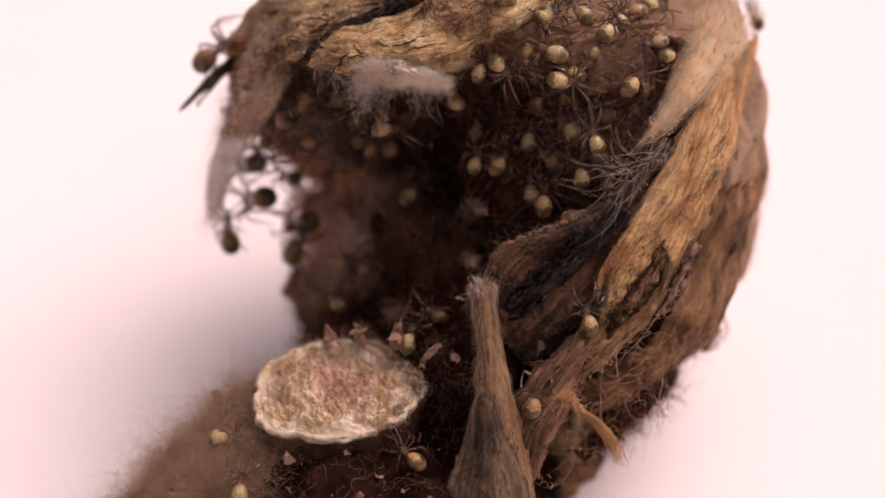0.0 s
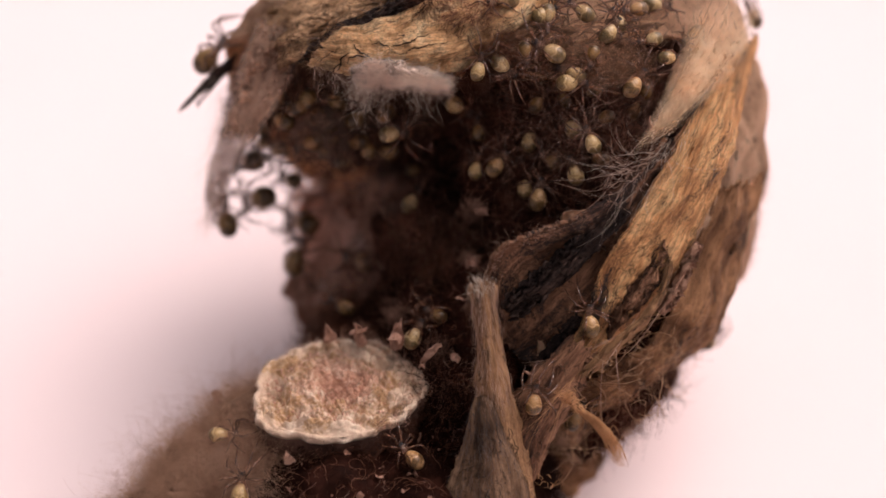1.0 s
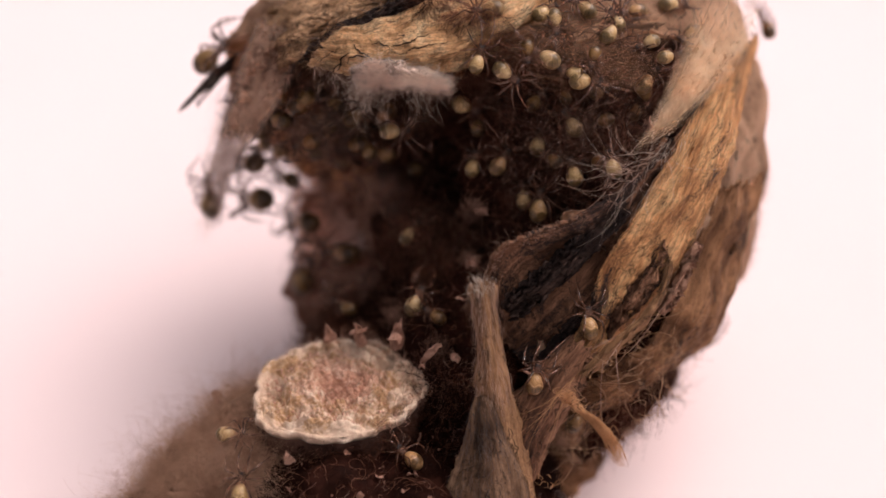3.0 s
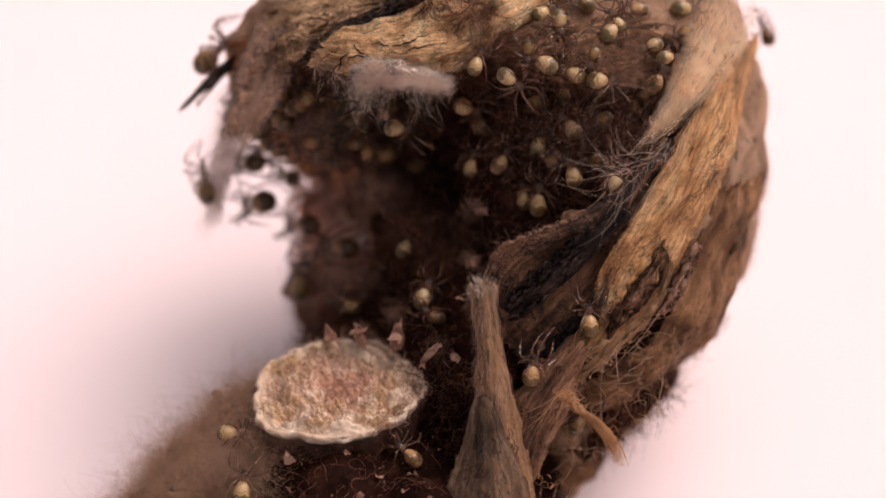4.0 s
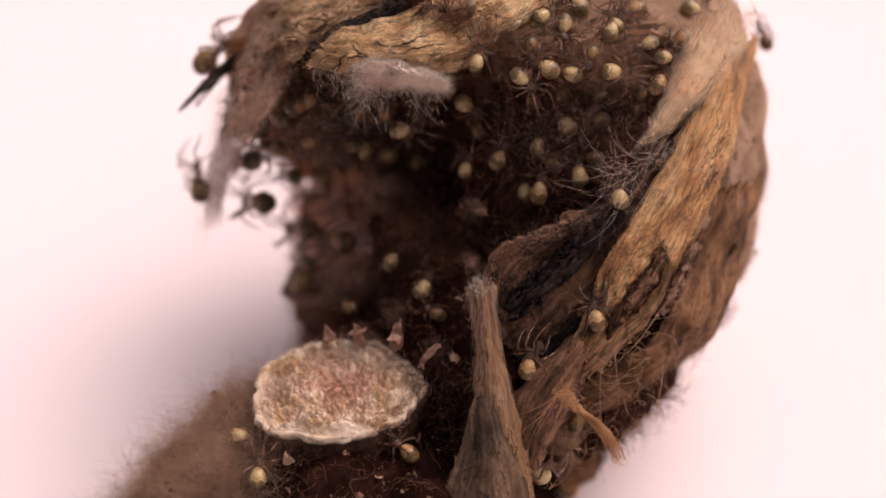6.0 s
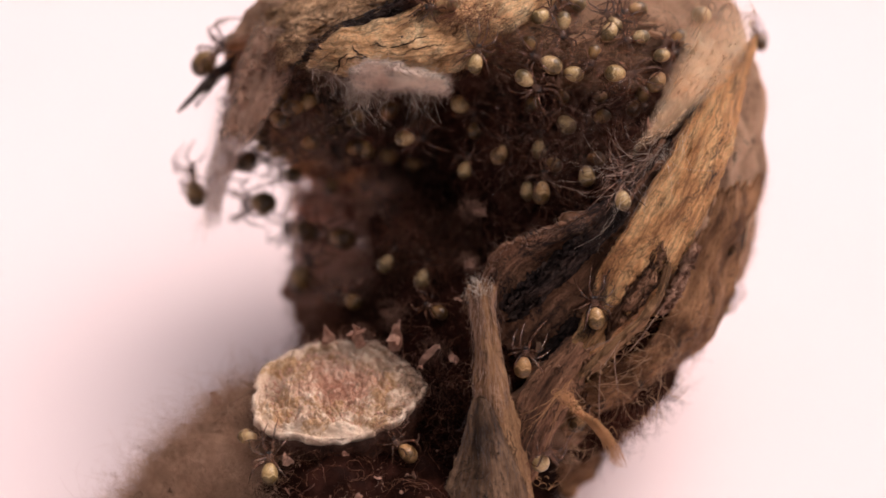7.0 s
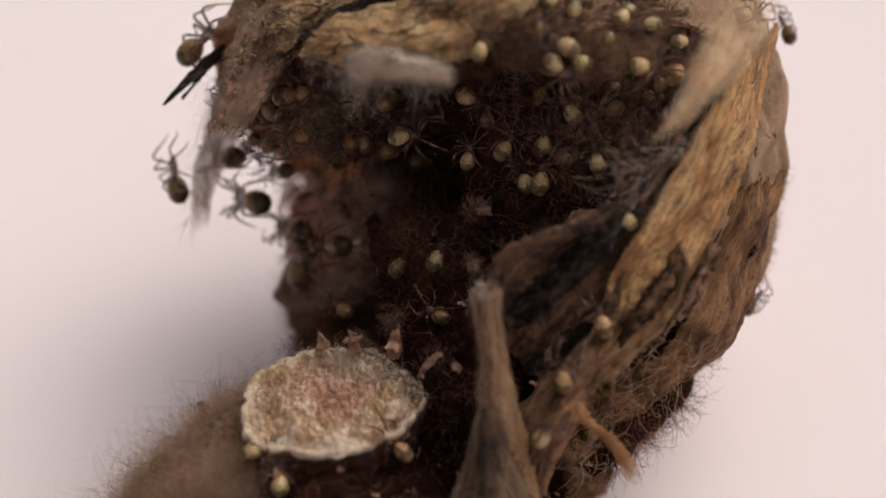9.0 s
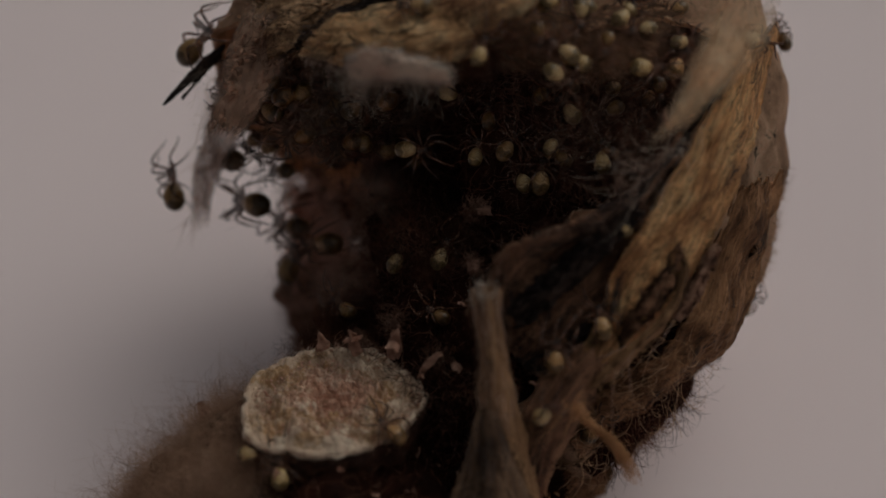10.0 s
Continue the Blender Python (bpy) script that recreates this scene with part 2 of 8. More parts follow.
VEIL = veil_material("pale_silk_veil", [(0.3, (0.82, 0.60, 0.38)), (0.7, (0.95, 0.80, 0.60))], 0.16, 0.6, (700, 300, 500), 0.6)
VEIL_WHITE = veil_material("white_silk_pad", [(0.3, (0.72, 0.60, 0.52)), (0.7, (0.93, 0.85, 0.77))], 0.3, 0.3, (900, 500, 500), 0.15)
VEIL_GREY = veil_material("grey_silk_veil", [(0.3, (0.36, 0.26, 0.205)), (0.7, (0.58, 0.47, 0.40))], 0.34, 0.6, (1200, 250, 900))
VEIL_BROWN = veil_material("brown_silk_film", [(0.3, (0.24, 0.14, 0.085)), (0.7, (0.50, 0.33, 0.21))], 0.62, 0.3, (700, 500, 700))
VEIL_INNER = veil_material("inner_silk_film", [(0.3, (0.18, 0.115, 0.085)), (0.7, (0.42, 0.31, 0.24))], 0.72, 0.35, (500, 300, 500), 0.4)
VEIL_CLEAR = veil_material("clouded_silk", [(0.3, (0.50, 0.33, 0.25)), (0.7, (0.74, 0.56, 0.46))], 0.05, 0.85, (300, 300, 300), 0.65)
VEIL_FUR = veil_material("fur_film", [(0.3, (0.52, 0.38, 0.28)), (0.7, (0.74, 0.59, 0.47))], 0.28, 0.65, (700, 350, 700), 0.6)


def pith_material():
    """Salmon fibrous middle, a patchy ochre trench and a crumbly whitish ring, with uneven borders."""
    m, n, l, b = material("crumbly_pith")
    v = coords(n, l)
    flat = n.new("ShaderNodeVectorMath")
    flat.operation = "MULTIPLY"
    l.new(v, flat.inputs[0])
    flat.inputs[1].default_value = (1, 1.14, 0)
    far = n.new("ShaderNodeVectorMath")
    far.operation = "LENGTH"
    l.new(flat.outputs[0], far.inputs[0])
    at = n.new("ShaderNodeMath")
    at.operation = "MULTIPLY_ADD"
    l.new(noise_tex(n, l, v, 0.5, 7, 0.68), at.inputs[0])
    at.inputs[1].default_value = 8.0
    l.new(far.outputs["Value"], at.inputs[2])
    sc = n.new("ShaderNodeMapRange")
    sc.inputs["From Min"].default_value, sc.inputs["From Max"].default_value = 3.5, 8.1
    l.new(at.outputs[0], sc.inputs["Value"])
    zone = ramp(n, [(0.0, (0.64, 0.36, 0.24)), (0.38, (0.68, 0.41, 0.28)), (0.46, (0.72, 0.51, 0.36)), (0.53, (0.56, 0.33, 0.165)), (0.60, (0.50, 0.30, 0.15)), (0.68, (0.68, 0.49, 0.34)), (1.0, (0.70, 0.52, 0.38))], False)
    l.new(sc.outputs[0], zone.inputs[0])
    chalk = ramp(n, [(0.51, (0, 0, 0)), (0.62, (0.9, 0.9, 0.9))], False)
    l.new(noise_tex(n, l, v, 0.8, 8, 0.72, 0.4), chalk.inputs[0])
    c = mix(n, l, "MIX", chalk.outputs[0], zone.outputs[0], (0.84, 0.69, 0.53))
    pits = ramp(n, [(0.36, (0.85, 0.85, 0.85)), (0.43, (0, 0, 0))], False)
    l.new(noise_tex(n, l, v, 1.0, 7, 0.72, 0.4), pits.inputs[0])
    c = mix(n, l, "MIX", pits.outputs[0], c, (0.30, 0.165, 0.075))
    c = mix(n, l, "OVERLAY", 0.4, c, noise_tex(n, l, v, 7.0, 5, 0.7))
    l.new(c, b.inputs["Base Color"])
    b.inputs["Roughness"].default_value = 0.55
    b.inputs["Specular IOR Level"].default_value = 0.4
    bump(n, l, b, noise_tex(n, l, v, 3.0, 8, 0.7), 0.8, 0.10)
    return m


PITH = pith_material()
RIM = plain_material("pale_stub_rim", [(0.34, (0.30, 0.19, 0.13)), (0.48, (0.66, 0.52, 0.41)), (0.65, (0.84, 0.74, 0.62))], 1.4, 0.6, relief=0.2)
CRUMB_PINK = plain_material("pink_crumbs", [(0.3, (0.50, 0.28, 0.19)), (0.7, (0.76, 0.56, 0.46))], 1.2, 0.35, 0.2, 0.2, 0.0, spec=0.5)


def abdomen_material(name, shade):
    """Cream with fine branching lines in front, an olive-black end behind a scalloped pale line."""
    m, n, l, b = material(name)
    v = coords(n, l)
    sep = n.new("ShaderNodeSeparateXYZ")
    l.new(v, sep.inputs[0])

    def calc(op, a, c):
        k = n.new("ShaderNodeMath")
        k.operation = op
        for sock, val in ((k.inputs[0], a), (k.inputs[1], c)):
            if isinstance(val, (int, float)):
                sock.default_value = val
            else:
                l.new(val, sock)
        return k.outputs[0]

    info = n.new("ShaderNodeObjectInfo")
    scallop = calc("MULTIPLY", calc("COSINE", calc("MULTIPLY", sep.outputs["X"], 13.0), 0.0), 0.05)
    at = calc("ADD", calc("MULTIPLY", sep.outputs["Y"], 0.82), 0.976)
    at = calc("ADD", at, scallop)
    at = calc("ADD", at, calc("MULTIPLY", calc("SUBTRACT", noise_tex(n, l, v, 6.5, 6, 0.75), 0.5), 0.22))
    at = calc("ADD", at, calc("MULTIPLY", calc("SUBTRACT", info.outputs["Random"], 0.70), 0.24))
    tone = ramp(n, [(0.02, (0.24, 0.18, 0.10)), (0.09, (0.042, 0.030, 0.012)), (0.30, (0.075, 0.050, 0.018)), (0.38, (0.20, 0.125, 0.050)), (0.43, (0.72, 0.54, 0.33)),
                    (0.50, (0.34, 0.21, 0.095)), (0.57, (0.56, 0.385, 0.20)), (0.85, (0.70, 0.51, 0.30)), (1.0, (0.40, 0.25, 0.13))], False)
    l.new(at, tone.inputs[0])
    vo = n.new("ShaderNodeTexVoronoi")
    vo.feature = "DISTANCE_TO_EDGE"
    vo.inputs["Scale"].default_value = 8.0
    l.new(coords(n, l, "Object", (1400, 800, 1000)), vo.inputs["Vector"])
    lines = ramp(n, [(0.0, (0.75, 0.75, 0.75)), (0.18, (0, 0, 0))], False)
    l.new(vo.outputs["Distance"], lines.inputs[0])
    c = mix(n, l, "MIX", lines.outputs[0], tone.outputs[0], (0.26, 0.165, 0.075))
    specks = ramp(n, [(0.34, (0.6, 0.6, 0.6)), (0.46, (0, 0, 0))], False)
    l.new(noise_tex(n, l, v, 9.0, 4, 0.7), specks.inputs[0])
    c = mix(n, l, "MIX", specks.outputs[0], c, (0.22, 0.14, 0.062))
    dots = ramp(n, [(0.62, (0, 0, 0)), (0.72, (0.6, 0.6, 0.6))], False)
    l.new(noise_tex(n, l, v, 7.0, 3, 0.6), dots.inputs[0])
    c = mix(n, l, "MIX", dots.outputs[0], c, (0.58, 0.46, 0.30))
    hue = ramp(n, [(0.0, (0.82, 0.72, 0.58)), (0.5, (0.97, 0.94, 0.90)), (1.0, (1.0, 0.90, 0.76))])
    l.new(info.outputs["Random"], hue.inputs[0])
    c = mix(n, l, "MULTIPLY", 1.0, c, hue.outputs[0])
    c = mix(n, l, "MULTIPLY", 1.0, c, shade)
    l.new(c, b.inputs["Base Color"])
    b.inputs["Roughness"].default_value = 0.3
    b.inputs["Specular IOR Level"].default_value = 0.4
    bump(n, l, b, noise_tex(n, l, v, 14, 3), 0.3, 0.02)
    return m


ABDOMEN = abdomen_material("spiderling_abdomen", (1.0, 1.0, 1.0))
# darker brown copy, with dimness and backlight put into the colour
ABDOMEN_SHADED_BROWN = abdomen_material("shaded_brown_spiderling_abdomen", (0.46, 0.37, 0.28))
CARAPACE = plain_material("spiderling_carapace", [(0.3, (0.10, 0.050, 0.030)), (0.7, (0.32, 0.185, 0.115))], 3.0, 0.18, 0.35, 0.2, 0.02, 0.36, 0.7)
LEG = plain_material("spiderling_leg", [(0.40, (0.045, 0.020, 0.013)), (0.62, (0.36, 0.20, 0.13))], 3.4, 0.07, 0.4, 0.1, 0.0, 0.38, 1.0)
EYE = plain_material("spiderling_eye", [(0.3, (0.008, 0.006, 0.006)), (0.7, (0.015, 0.01, 0.01))], 3.0, 0.12, 0.0, 0.0, 0.0, spec=0.6)


def paper_material():
    m, n, l, b = material("white_paper")
    v = coords(n, l)
    base = ramp(n, [(0.3, (0.74, 0.692, 0.708)), (0.7, (0.77, 0.722, 0.738))])
    l.new(noise_tex(n, l, v, 0.03, 5, 0.6), base.inputs[0])
    l.new(base.outputs[0], b.inputs["Base Color"])
    b.inputs["Roughness"].default_value = 0.8
    b.inputs["Specular IOR Level"].default_value = 0.2
    bump(n, l, b, noise_tex(n, l, v, 1.2, 5, 0.7), 0.25, 0.03)
    return m


PAPER = paper_material()

# ---- mesh helpers, all in millimetres ----


def mesh_from(name, verts, faces, uv=None, smooth=True, rim=None):
    verts = np.asarray(verts, dtype=np.float64) * MM
    faces = np.asarray(faces, dtype=np.int64)
    me = bpy.data.meshes.new(name)
    k = faces.shape[1]
    me.vertices.add(len(verts))
    me.vertices.foreach_set("co", verts.ravel().astype(np.float32))
    me.loops.add(faces.size)
    me.loops.foreach_set("vertex_index", faces.ravel().astype(np.int32))
    me.polygons.add(len(faces))
    me.polygons.foreach_set("loop_start", (np.arange(len(faces)) * k).astype(np.int32))
    me.update(calc_edges=True)
    if uv is not None:
        lay = me.uv_layers.new(name="map")
        lay.data.foreach_set("uv", np.asarray(uv)[faces.ravel()].ravel().astype(np.float32))
    if rim is not None:
        me.attributes.new("rim", "FLOAT", "POINT").data.foreach_set("value", np.asarray(rim, dtype=np.float32))
    me.polygons.foreach_set("use_smooth", np.full(len(faces), smooth))
    me.validate()
    return me


def part(name, me, mat, parent=None, label=""):
    ob = new(name, me)
    me.materials.append(mat) if not me.materials else None
    if parent is not None:
        ob.parent = parent
    return tagged(ob, label) if label else ob


def thing(name, m, label, category, group="", kind=""):
    ob = new(name)
    ob.empty_display_size = 0.002
    ob.matrix_world = m
    return tagged(ob, label, category, group, kind)


def wob(p, scale, amp, octaves=4, seed=0.0):
    """Fractal noise at each point, about -amp to amp."""
    off = Vector((seed * 7.13, seed * 3.71, seed * 5.57))
    return np.array([noise.fractal(Vector(q) * scale + off, 1.0, 2.1, octaves) for q in np.asarray(p).tolist()]) * amp


def spline(points, n):
    """A smooth line through the points, n samples; works on arrays of any inner shape."""
    p = np.asarray(points, dtype=float)
    p = np.concatenate([[2 * p[0] - p[1]], p, [2 * p[-1] - p[-2]]])
    out = []
    for t in np.linspace(0, len(p) - 3 - 1e-9, n):
        i = int(t)
        f = t - i
        a, b, c, d = p[i:i + 4]
        out.append(0.5 * (2 * b + (c - a) * f + (2 * a - 5 * b + 4 * c - d) * f * f + (3 * b - a - 3 * c + d) * f ** 3))
    return np.array(out)


def grid_faces(nu, nv, close_v=False):
    i, j = np.meshgrid(np.arange(nu - 1), np.arange(nv if close_v else nv - 1), indexing="ij")
    a = i * nv + j
    b = i * nv + (j + 1) % nv
    return np.stack([a, b, b + nv, a + nv], axis=-1).reshape(-1, 4)


def normals_of(g):
    du, dv = np.gradient(g, axis=0), np.gradient(g, axis=1)
    nn = np.cross(du, dv)
    return nn / (np.linalg.norm(nn, axis=-1, keepdims=True) + 1e-9)


def sheet(cage, nu, nv, thick=0.12, crumple=0.25, scale=0.5, ragged=0.06, seed=1.0, ridge=0.16):
    """A crumpled sheet with thickness from a coarse cage of rows; returns verts, faces, uv and the front grid."""
    rows = np.array([spline(r, 24) for r in cage])
    fine = spline(rows, 60)
    s = np.linspace(0, 1, nu)
    t = np.linspace(0, 1, nv)
    edge = np.stack([s * 9, np.zeros(nu), np.zeros(nu)], -1)
    lo = np.abs(wob(edge, 1.3, ragged, 4, seed)) + np.abs(wob(edge, 6.0, ragged * 0.4, 2, seed + 5))
    hi = 1 - np.abs(wob(edge, 1.3, ragged, 4, seed + 2)) - np.abs(wob(edge, 6.0, ragged * 0.4, 2, seed + 7))
    S = np.repeat(s[:, None], nv, 1)
    T = lo[:, None] + (hi - lo)[:, None] * t[None]
    end = wob(np.stack([t * 6, np.full(nv, 3.0), np.zeros(nv)], -1), 1.5, ragged, 4, seed + 3)
    S = np.clip(S + (np.abs(end)[None] * (1 - s)[:, None] - np.abs(end[::-1])[None] * s[:, None]), 0, 1)
    fs, ft = S * 58.999, np.clip(T, 0, 1) * 22.999
    i, j = fs.astype(int), ft.astype(int)
    a, b = (fs - i)[..., None], (ft - j)[..., None]
    g = (fine[i, j] * (1 - a) * (1 - b) + fine[i + 1, j] * a * (1 - b) + fine[i, j + 1] * (1 - a) * b + fine[i + 1, j + 1] * a * b)
    nn = normals_of(g)
    if nn[..., 2].mean() < 0:
        nn = -nn
    flat = g.reshape(-1, 3)
    d = wob(flat, scale, crumple, 4, seed) + wob(flat, scale * 5, crumple * 0.22, 3, seed + 1)
    length = np.linalg.norm(np.diff(fine[:, 12], axis=0), axis=1).sum()
    width = np.linalg.norm(np.diff(fine[30], axis=0), axis=1).sum()
    run = np.stack([S * length * 0.16, T * width * 1.1, S * 0 + seed], -1).reshape(-1, 3)
    d = d + wob(run, 1.0, ridge, 4, seed + 4)
    g = g + nn * d.reshape(nu, nv, 1)
    back = g - nn * thick
    n = nu * nv
    f = grid_faces(nu, nv)
    ring = np.concatenate([np.arange(nv), np.arange(1, nu) * nv + nv - 1, (nu - 1) * nv + np.arange(nv - 2, -1, -1), np.arange(nu - 2, 0, -1) * nv])
    nxt = np.roll(ring, -1)
    rim = np.stack([ring, nxt, nxt + n, ring + n], -1)
    faces = np.concatenate([f, f[:, ::-1] + n, rim])
    uv = np.stack([S * length + seed * 13.7, T * width + seed * 5.1], -1).reshape(-1, 2)
    return np.concatenate([flat * 0 + g.reshape(-1, 3), back.reshape(-1, 3)]), faces, np.concatenate([uv, uv]), g, nn


def scatter(g, count, rng, closed=False):
    """Random places and normals on a grid of points."""
    nu, nv = g.shape[:2]
    nn = normals_of(g)
    i, j = rng.integers(0, nu - 1, count), rng.integers(0, nv - 1, count)
    a, b = rng.random((count, 1)), rng.random((count, 1))
    p = g[i, j] * (1 - a) * (1 - b) + g[i + 1, j] * a * (1 - b) + g[i, j + 1] * (1 - a) * b + g[i + 1, j + 1] * a * b
    return p, nn[i, j]


def fibres(roots, dirs, length, radius, curl, rng, k=5, droop=0.0, spread=0.3):
    """Curling tapered threads, three-sided."""
    n = len(roots)
    d = np.asarray(dirs, dtype=float) + rng.normal(0, spread, (n, 3))
    d /= np.linalg.norm(d, axis=1, keepdims=True) + 1e-9
    L = (length * rng.uniform(0.5, 1.4, n) / (k - 1))[:, None]
    axis = rng.normal(0, 1, (n, 3))
    axis /= np.linalg.norm(axis, axis=1, keepdims=True)
    pos = np.array(roots, dtype=float)
    side = np.cross(d, axis)
    side /= np.linalg.norm(side, axis=1, keepdims=True) + 1e-9
    rings = []
    for s in range(k):
        other = np.cross(d, side)
        r = radius * (1.0 - 0.75 * s / (k - 1))
        for a in (0, 2.0944, 4.18879):
            rings.append(pos + r * (math.cos(a) * side + math.sin(a) * other))
        d = d + curl * np.cross(axis, d) + rng.normal(0, curl * 0.5, (n, 3))
        d[:, 1] -= droop
        d /= np.linalg.norm(d, axis=1, keepdims=True) + 1e-9
        side = side - d * (side * d).sum(1, keepdims=True)
        side /= np.linalg.norm(side, axis=1, keepdims=True) + 1e-9
        pos = pos + d * L
    v = np.stack(rings, 1)  # n, k*3, 3
    f = []
    for s in range(k - 1):
        for a in range(3):
            b = (a + 1) % 3
            f.append([s * 3 + a, s * 3 + b, s * 3 + 3 + b, s * 3 + 3 + a])
    f = np.array(f)[None] + (np.arange(n) * k * 3)[:, None, None]
    return v.reshape(-1, 3), f.reshape(-1, 4)


def strands(lines, radius):
    """Thin five-sided threads along given lines (n, k, 3), tapering to both ends."""
    lines = np.asarray(lines, dtype=float)
    n, k = lines.shape[:2]
    d = np.gradient(lines, axis=1)
    d /= np.linalg.norm(d, axis=2, keepdims=True) + 1e-9
    a = np.cross(d, (0.31, 0.22, 0.92))
    a /= np.linalg.norm(a, axis=2, keepdims=True) + 1e-9
    b = np.cross(d, a)
    r = radius * (0.25 + 0.75 * np.sin(np.linspace(0.15, math.pi - 0.1, k)))[None, :, None]
    v = np.stack([lines + r * (math.cos(t) * a + math.sin(t) * b) for t in np.linspace(0, 2 * math.pi, 5, endpoint=False)], 2)
    f = grid_faces(k, 5, True)[None] + (np.arange(n) * k * 5)[:, None, None]
    return v.reshape(-1, 3), f.reshape(-1, 4)


def wander(starts, heading, length, bend, rng, k=22, pull=(0, 0, 0)):
    """Smoothly bending lines: each turns at a rate that drifts."""
    n = len(starts)
    d = np.asarray(heading, dtype=float) + rng.normal(0, 0.35, (n, 3))
    d /= np.linalg.norm(d, axis=1, keepdims=True)
    spin = rng.normal(0, bend, (n, 3))
    step = (length * rng.uniform(0.5, 1.3, n) / k)[:, None]
    out = [np.array(starts, dtype=float)]
    for _ in range(k - 1):
        spin = 0.9 * spin + rng.normal(0, bend * 0.45, (n, 3))
        d = d + np.cross(spin, d) + np.array(pull)
        d /= np.linalg.norm(d, axis=1, keepdims=True)
        out.append(out[-1] + d * step)
    return np.stack(out, 1)


def lump(centre, radii, nu, nv, amp, scale, seed):
    """A lumpy closed ball as a grid."""
    th = np.linspace(0.02, math.pi - 0.02, nu)[:, None]
    ph = np.linspace(0, 2 * math.pi, nv, endpoint=True)[None]
    d = np.stack([np.sin(th) * np.cos(ph), np.sin(th) * np.sin(ph), np.cos(th) + 0 * ph], -1)
    g = np.array(centre) + d * np.array(radii)
    k = wob(g.reshape(-1, 3), scale, amp, 5, seed).reshape(nu, nv)
    k[:, -1] = k[:, 0]
    return g + d * k[..., None]


def joined(pieces):
    vs, fs, off = [], [], 0
    for v, f in pieces:
        vs.append(v)
        fs.append(f + off)
        off += len(v)
    return np.concatenate(vs), np.concatenate(fs)


RNG = np.random.default_rng(7)

# ---- ground ----
bm = bmesh.new()
bmesh.ops.create_grid(bm, x_segments=40, y_segments=40, size=0.18)
me = bpy.data.meshes.new("ground")
bm.to_mesh(me)
bm.free()
tagged(part("ground", me, PAPER), "plain white paper lying flat under the husk", "paper", kind="structure")

# ---- the husk: a torn papery ball full of brown silk ----
husk = thing("dried_husk", HEAP, "torn papery husk wrapped in dry brown leaves, full of brown silk", "husk")
BALL, SIZE = np.array((1.79, 3.01, -5.0)), np.array((13.6, 13.6, 9.0))
# how far round from its front the ball is torn open, by the angle about its axis
TEAR = [(-22, 18), (0, 29), (20, 44), (30, 56), (45, 38), (69, 27), (90, 21), (107, 19), (125, 27), (138, 42), (146, 62), (152, 84), (160, 106),
        (169, 129), (180, 147), (187, 148), (193, 149), (205, 154), (222, 152), (240, 140), (252, 122), (260, 80), (267, 50), (280, 44), (289, 28), (298, 15), (338, 18), (360, 29)]


def ball():
    nu, nv = 120, 260
    ph = np.linspace(0, 360, nv)
    rim = np.interp(ph, [a for a, _ in TEAR], [b for _, b in TEAR])
    edge = np.stack([np.cos(np.radians(ph)), np.sin(np.radians(ph)), 0 * ph], -1)
    rim = rim + wob(edge, 7.0, 3.0, 4, 3.0)
    rim[-1] = rim[0]
    th = np.radians(rim[None] + (176 - rim[None]) * np.linspace(0, 1, nu)[:, None] ** 1.1)
    pr = np.radians(ph)[None]
    d = np.stack([np.sin(th) * np.cos(pr), np.sin(th) * np.sin(pr), np.cos(th)], -1)
    g = BALL + d * SIZE
    k = (wob(g.reshape(-1, 3), 0.16, 0.55, 3, 2.0) + wob(g.reshape(-1, 3), 0.6, 0.30, 5, 4.0)).reshape(nu, nv)
    k = k + 1.3 * np.exp(-((ph[None] - 36) / 16.0) ** 2) * np.sin(th) ** 6 - 1.5 * np.exp(-((ph[None] - 322) / 17.0) ** 2) * np.sin(th)
    k[:, -1] = k[:, 0]
    g = g + d * k[..., None]
    inner = g - d * 0.22
    f = grid_faces(nu, nv)
    n = nu * nv
    j = np.arange(nv - 1)
    rimf = np.stack([j + 1, j, j + n, j + 1 + n], -1)
    return np.concatenate([g.reshape(-1, 3), inner.reshape(-1, 3)]), np.concatenate([f[:, ::-1], f + n, rimf]), g


v, f, BALL_GRID = ball()
part("shell", mesh_from("shell", v, f), HUSK, husk, "thin wrinkled tan and brown papery shell")

CORE_LUMPS = [
    ((6.39, 4.93, -3.60), (6.6, 7.2, 5.0), 1.0), ((-3.90, 7.00, -5.00), (3.9, 2.8, 3.8), 2.0), ((1.00, 3.91, -6.60), (4.2, 6.2, 4.0), 7.0),
    ((-0.51, -0.78, -4.60), (2.8, 4.2, 4.0), 3.0), ((0.54, -6.43, -2.00), (3.6, 6.0, 4.0), 4.0), ((5.93, -4.17, -3.00), (5.0, 5.0, 4.5), 5.0), ((-3.55, -4.26, -3.50), (2.6, 1.3, 2.2), 6.0), ((-4.61, -2.58, -9.50), (3.0, 2.4, 2.4), 8.0),
]
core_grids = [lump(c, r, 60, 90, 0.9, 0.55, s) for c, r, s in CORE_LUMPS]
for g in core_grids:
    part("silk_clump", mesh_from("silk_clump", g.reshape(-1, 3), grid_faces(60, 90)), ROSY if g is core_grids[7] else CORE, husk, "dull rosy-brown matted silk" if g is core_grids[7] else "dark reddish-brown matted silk")


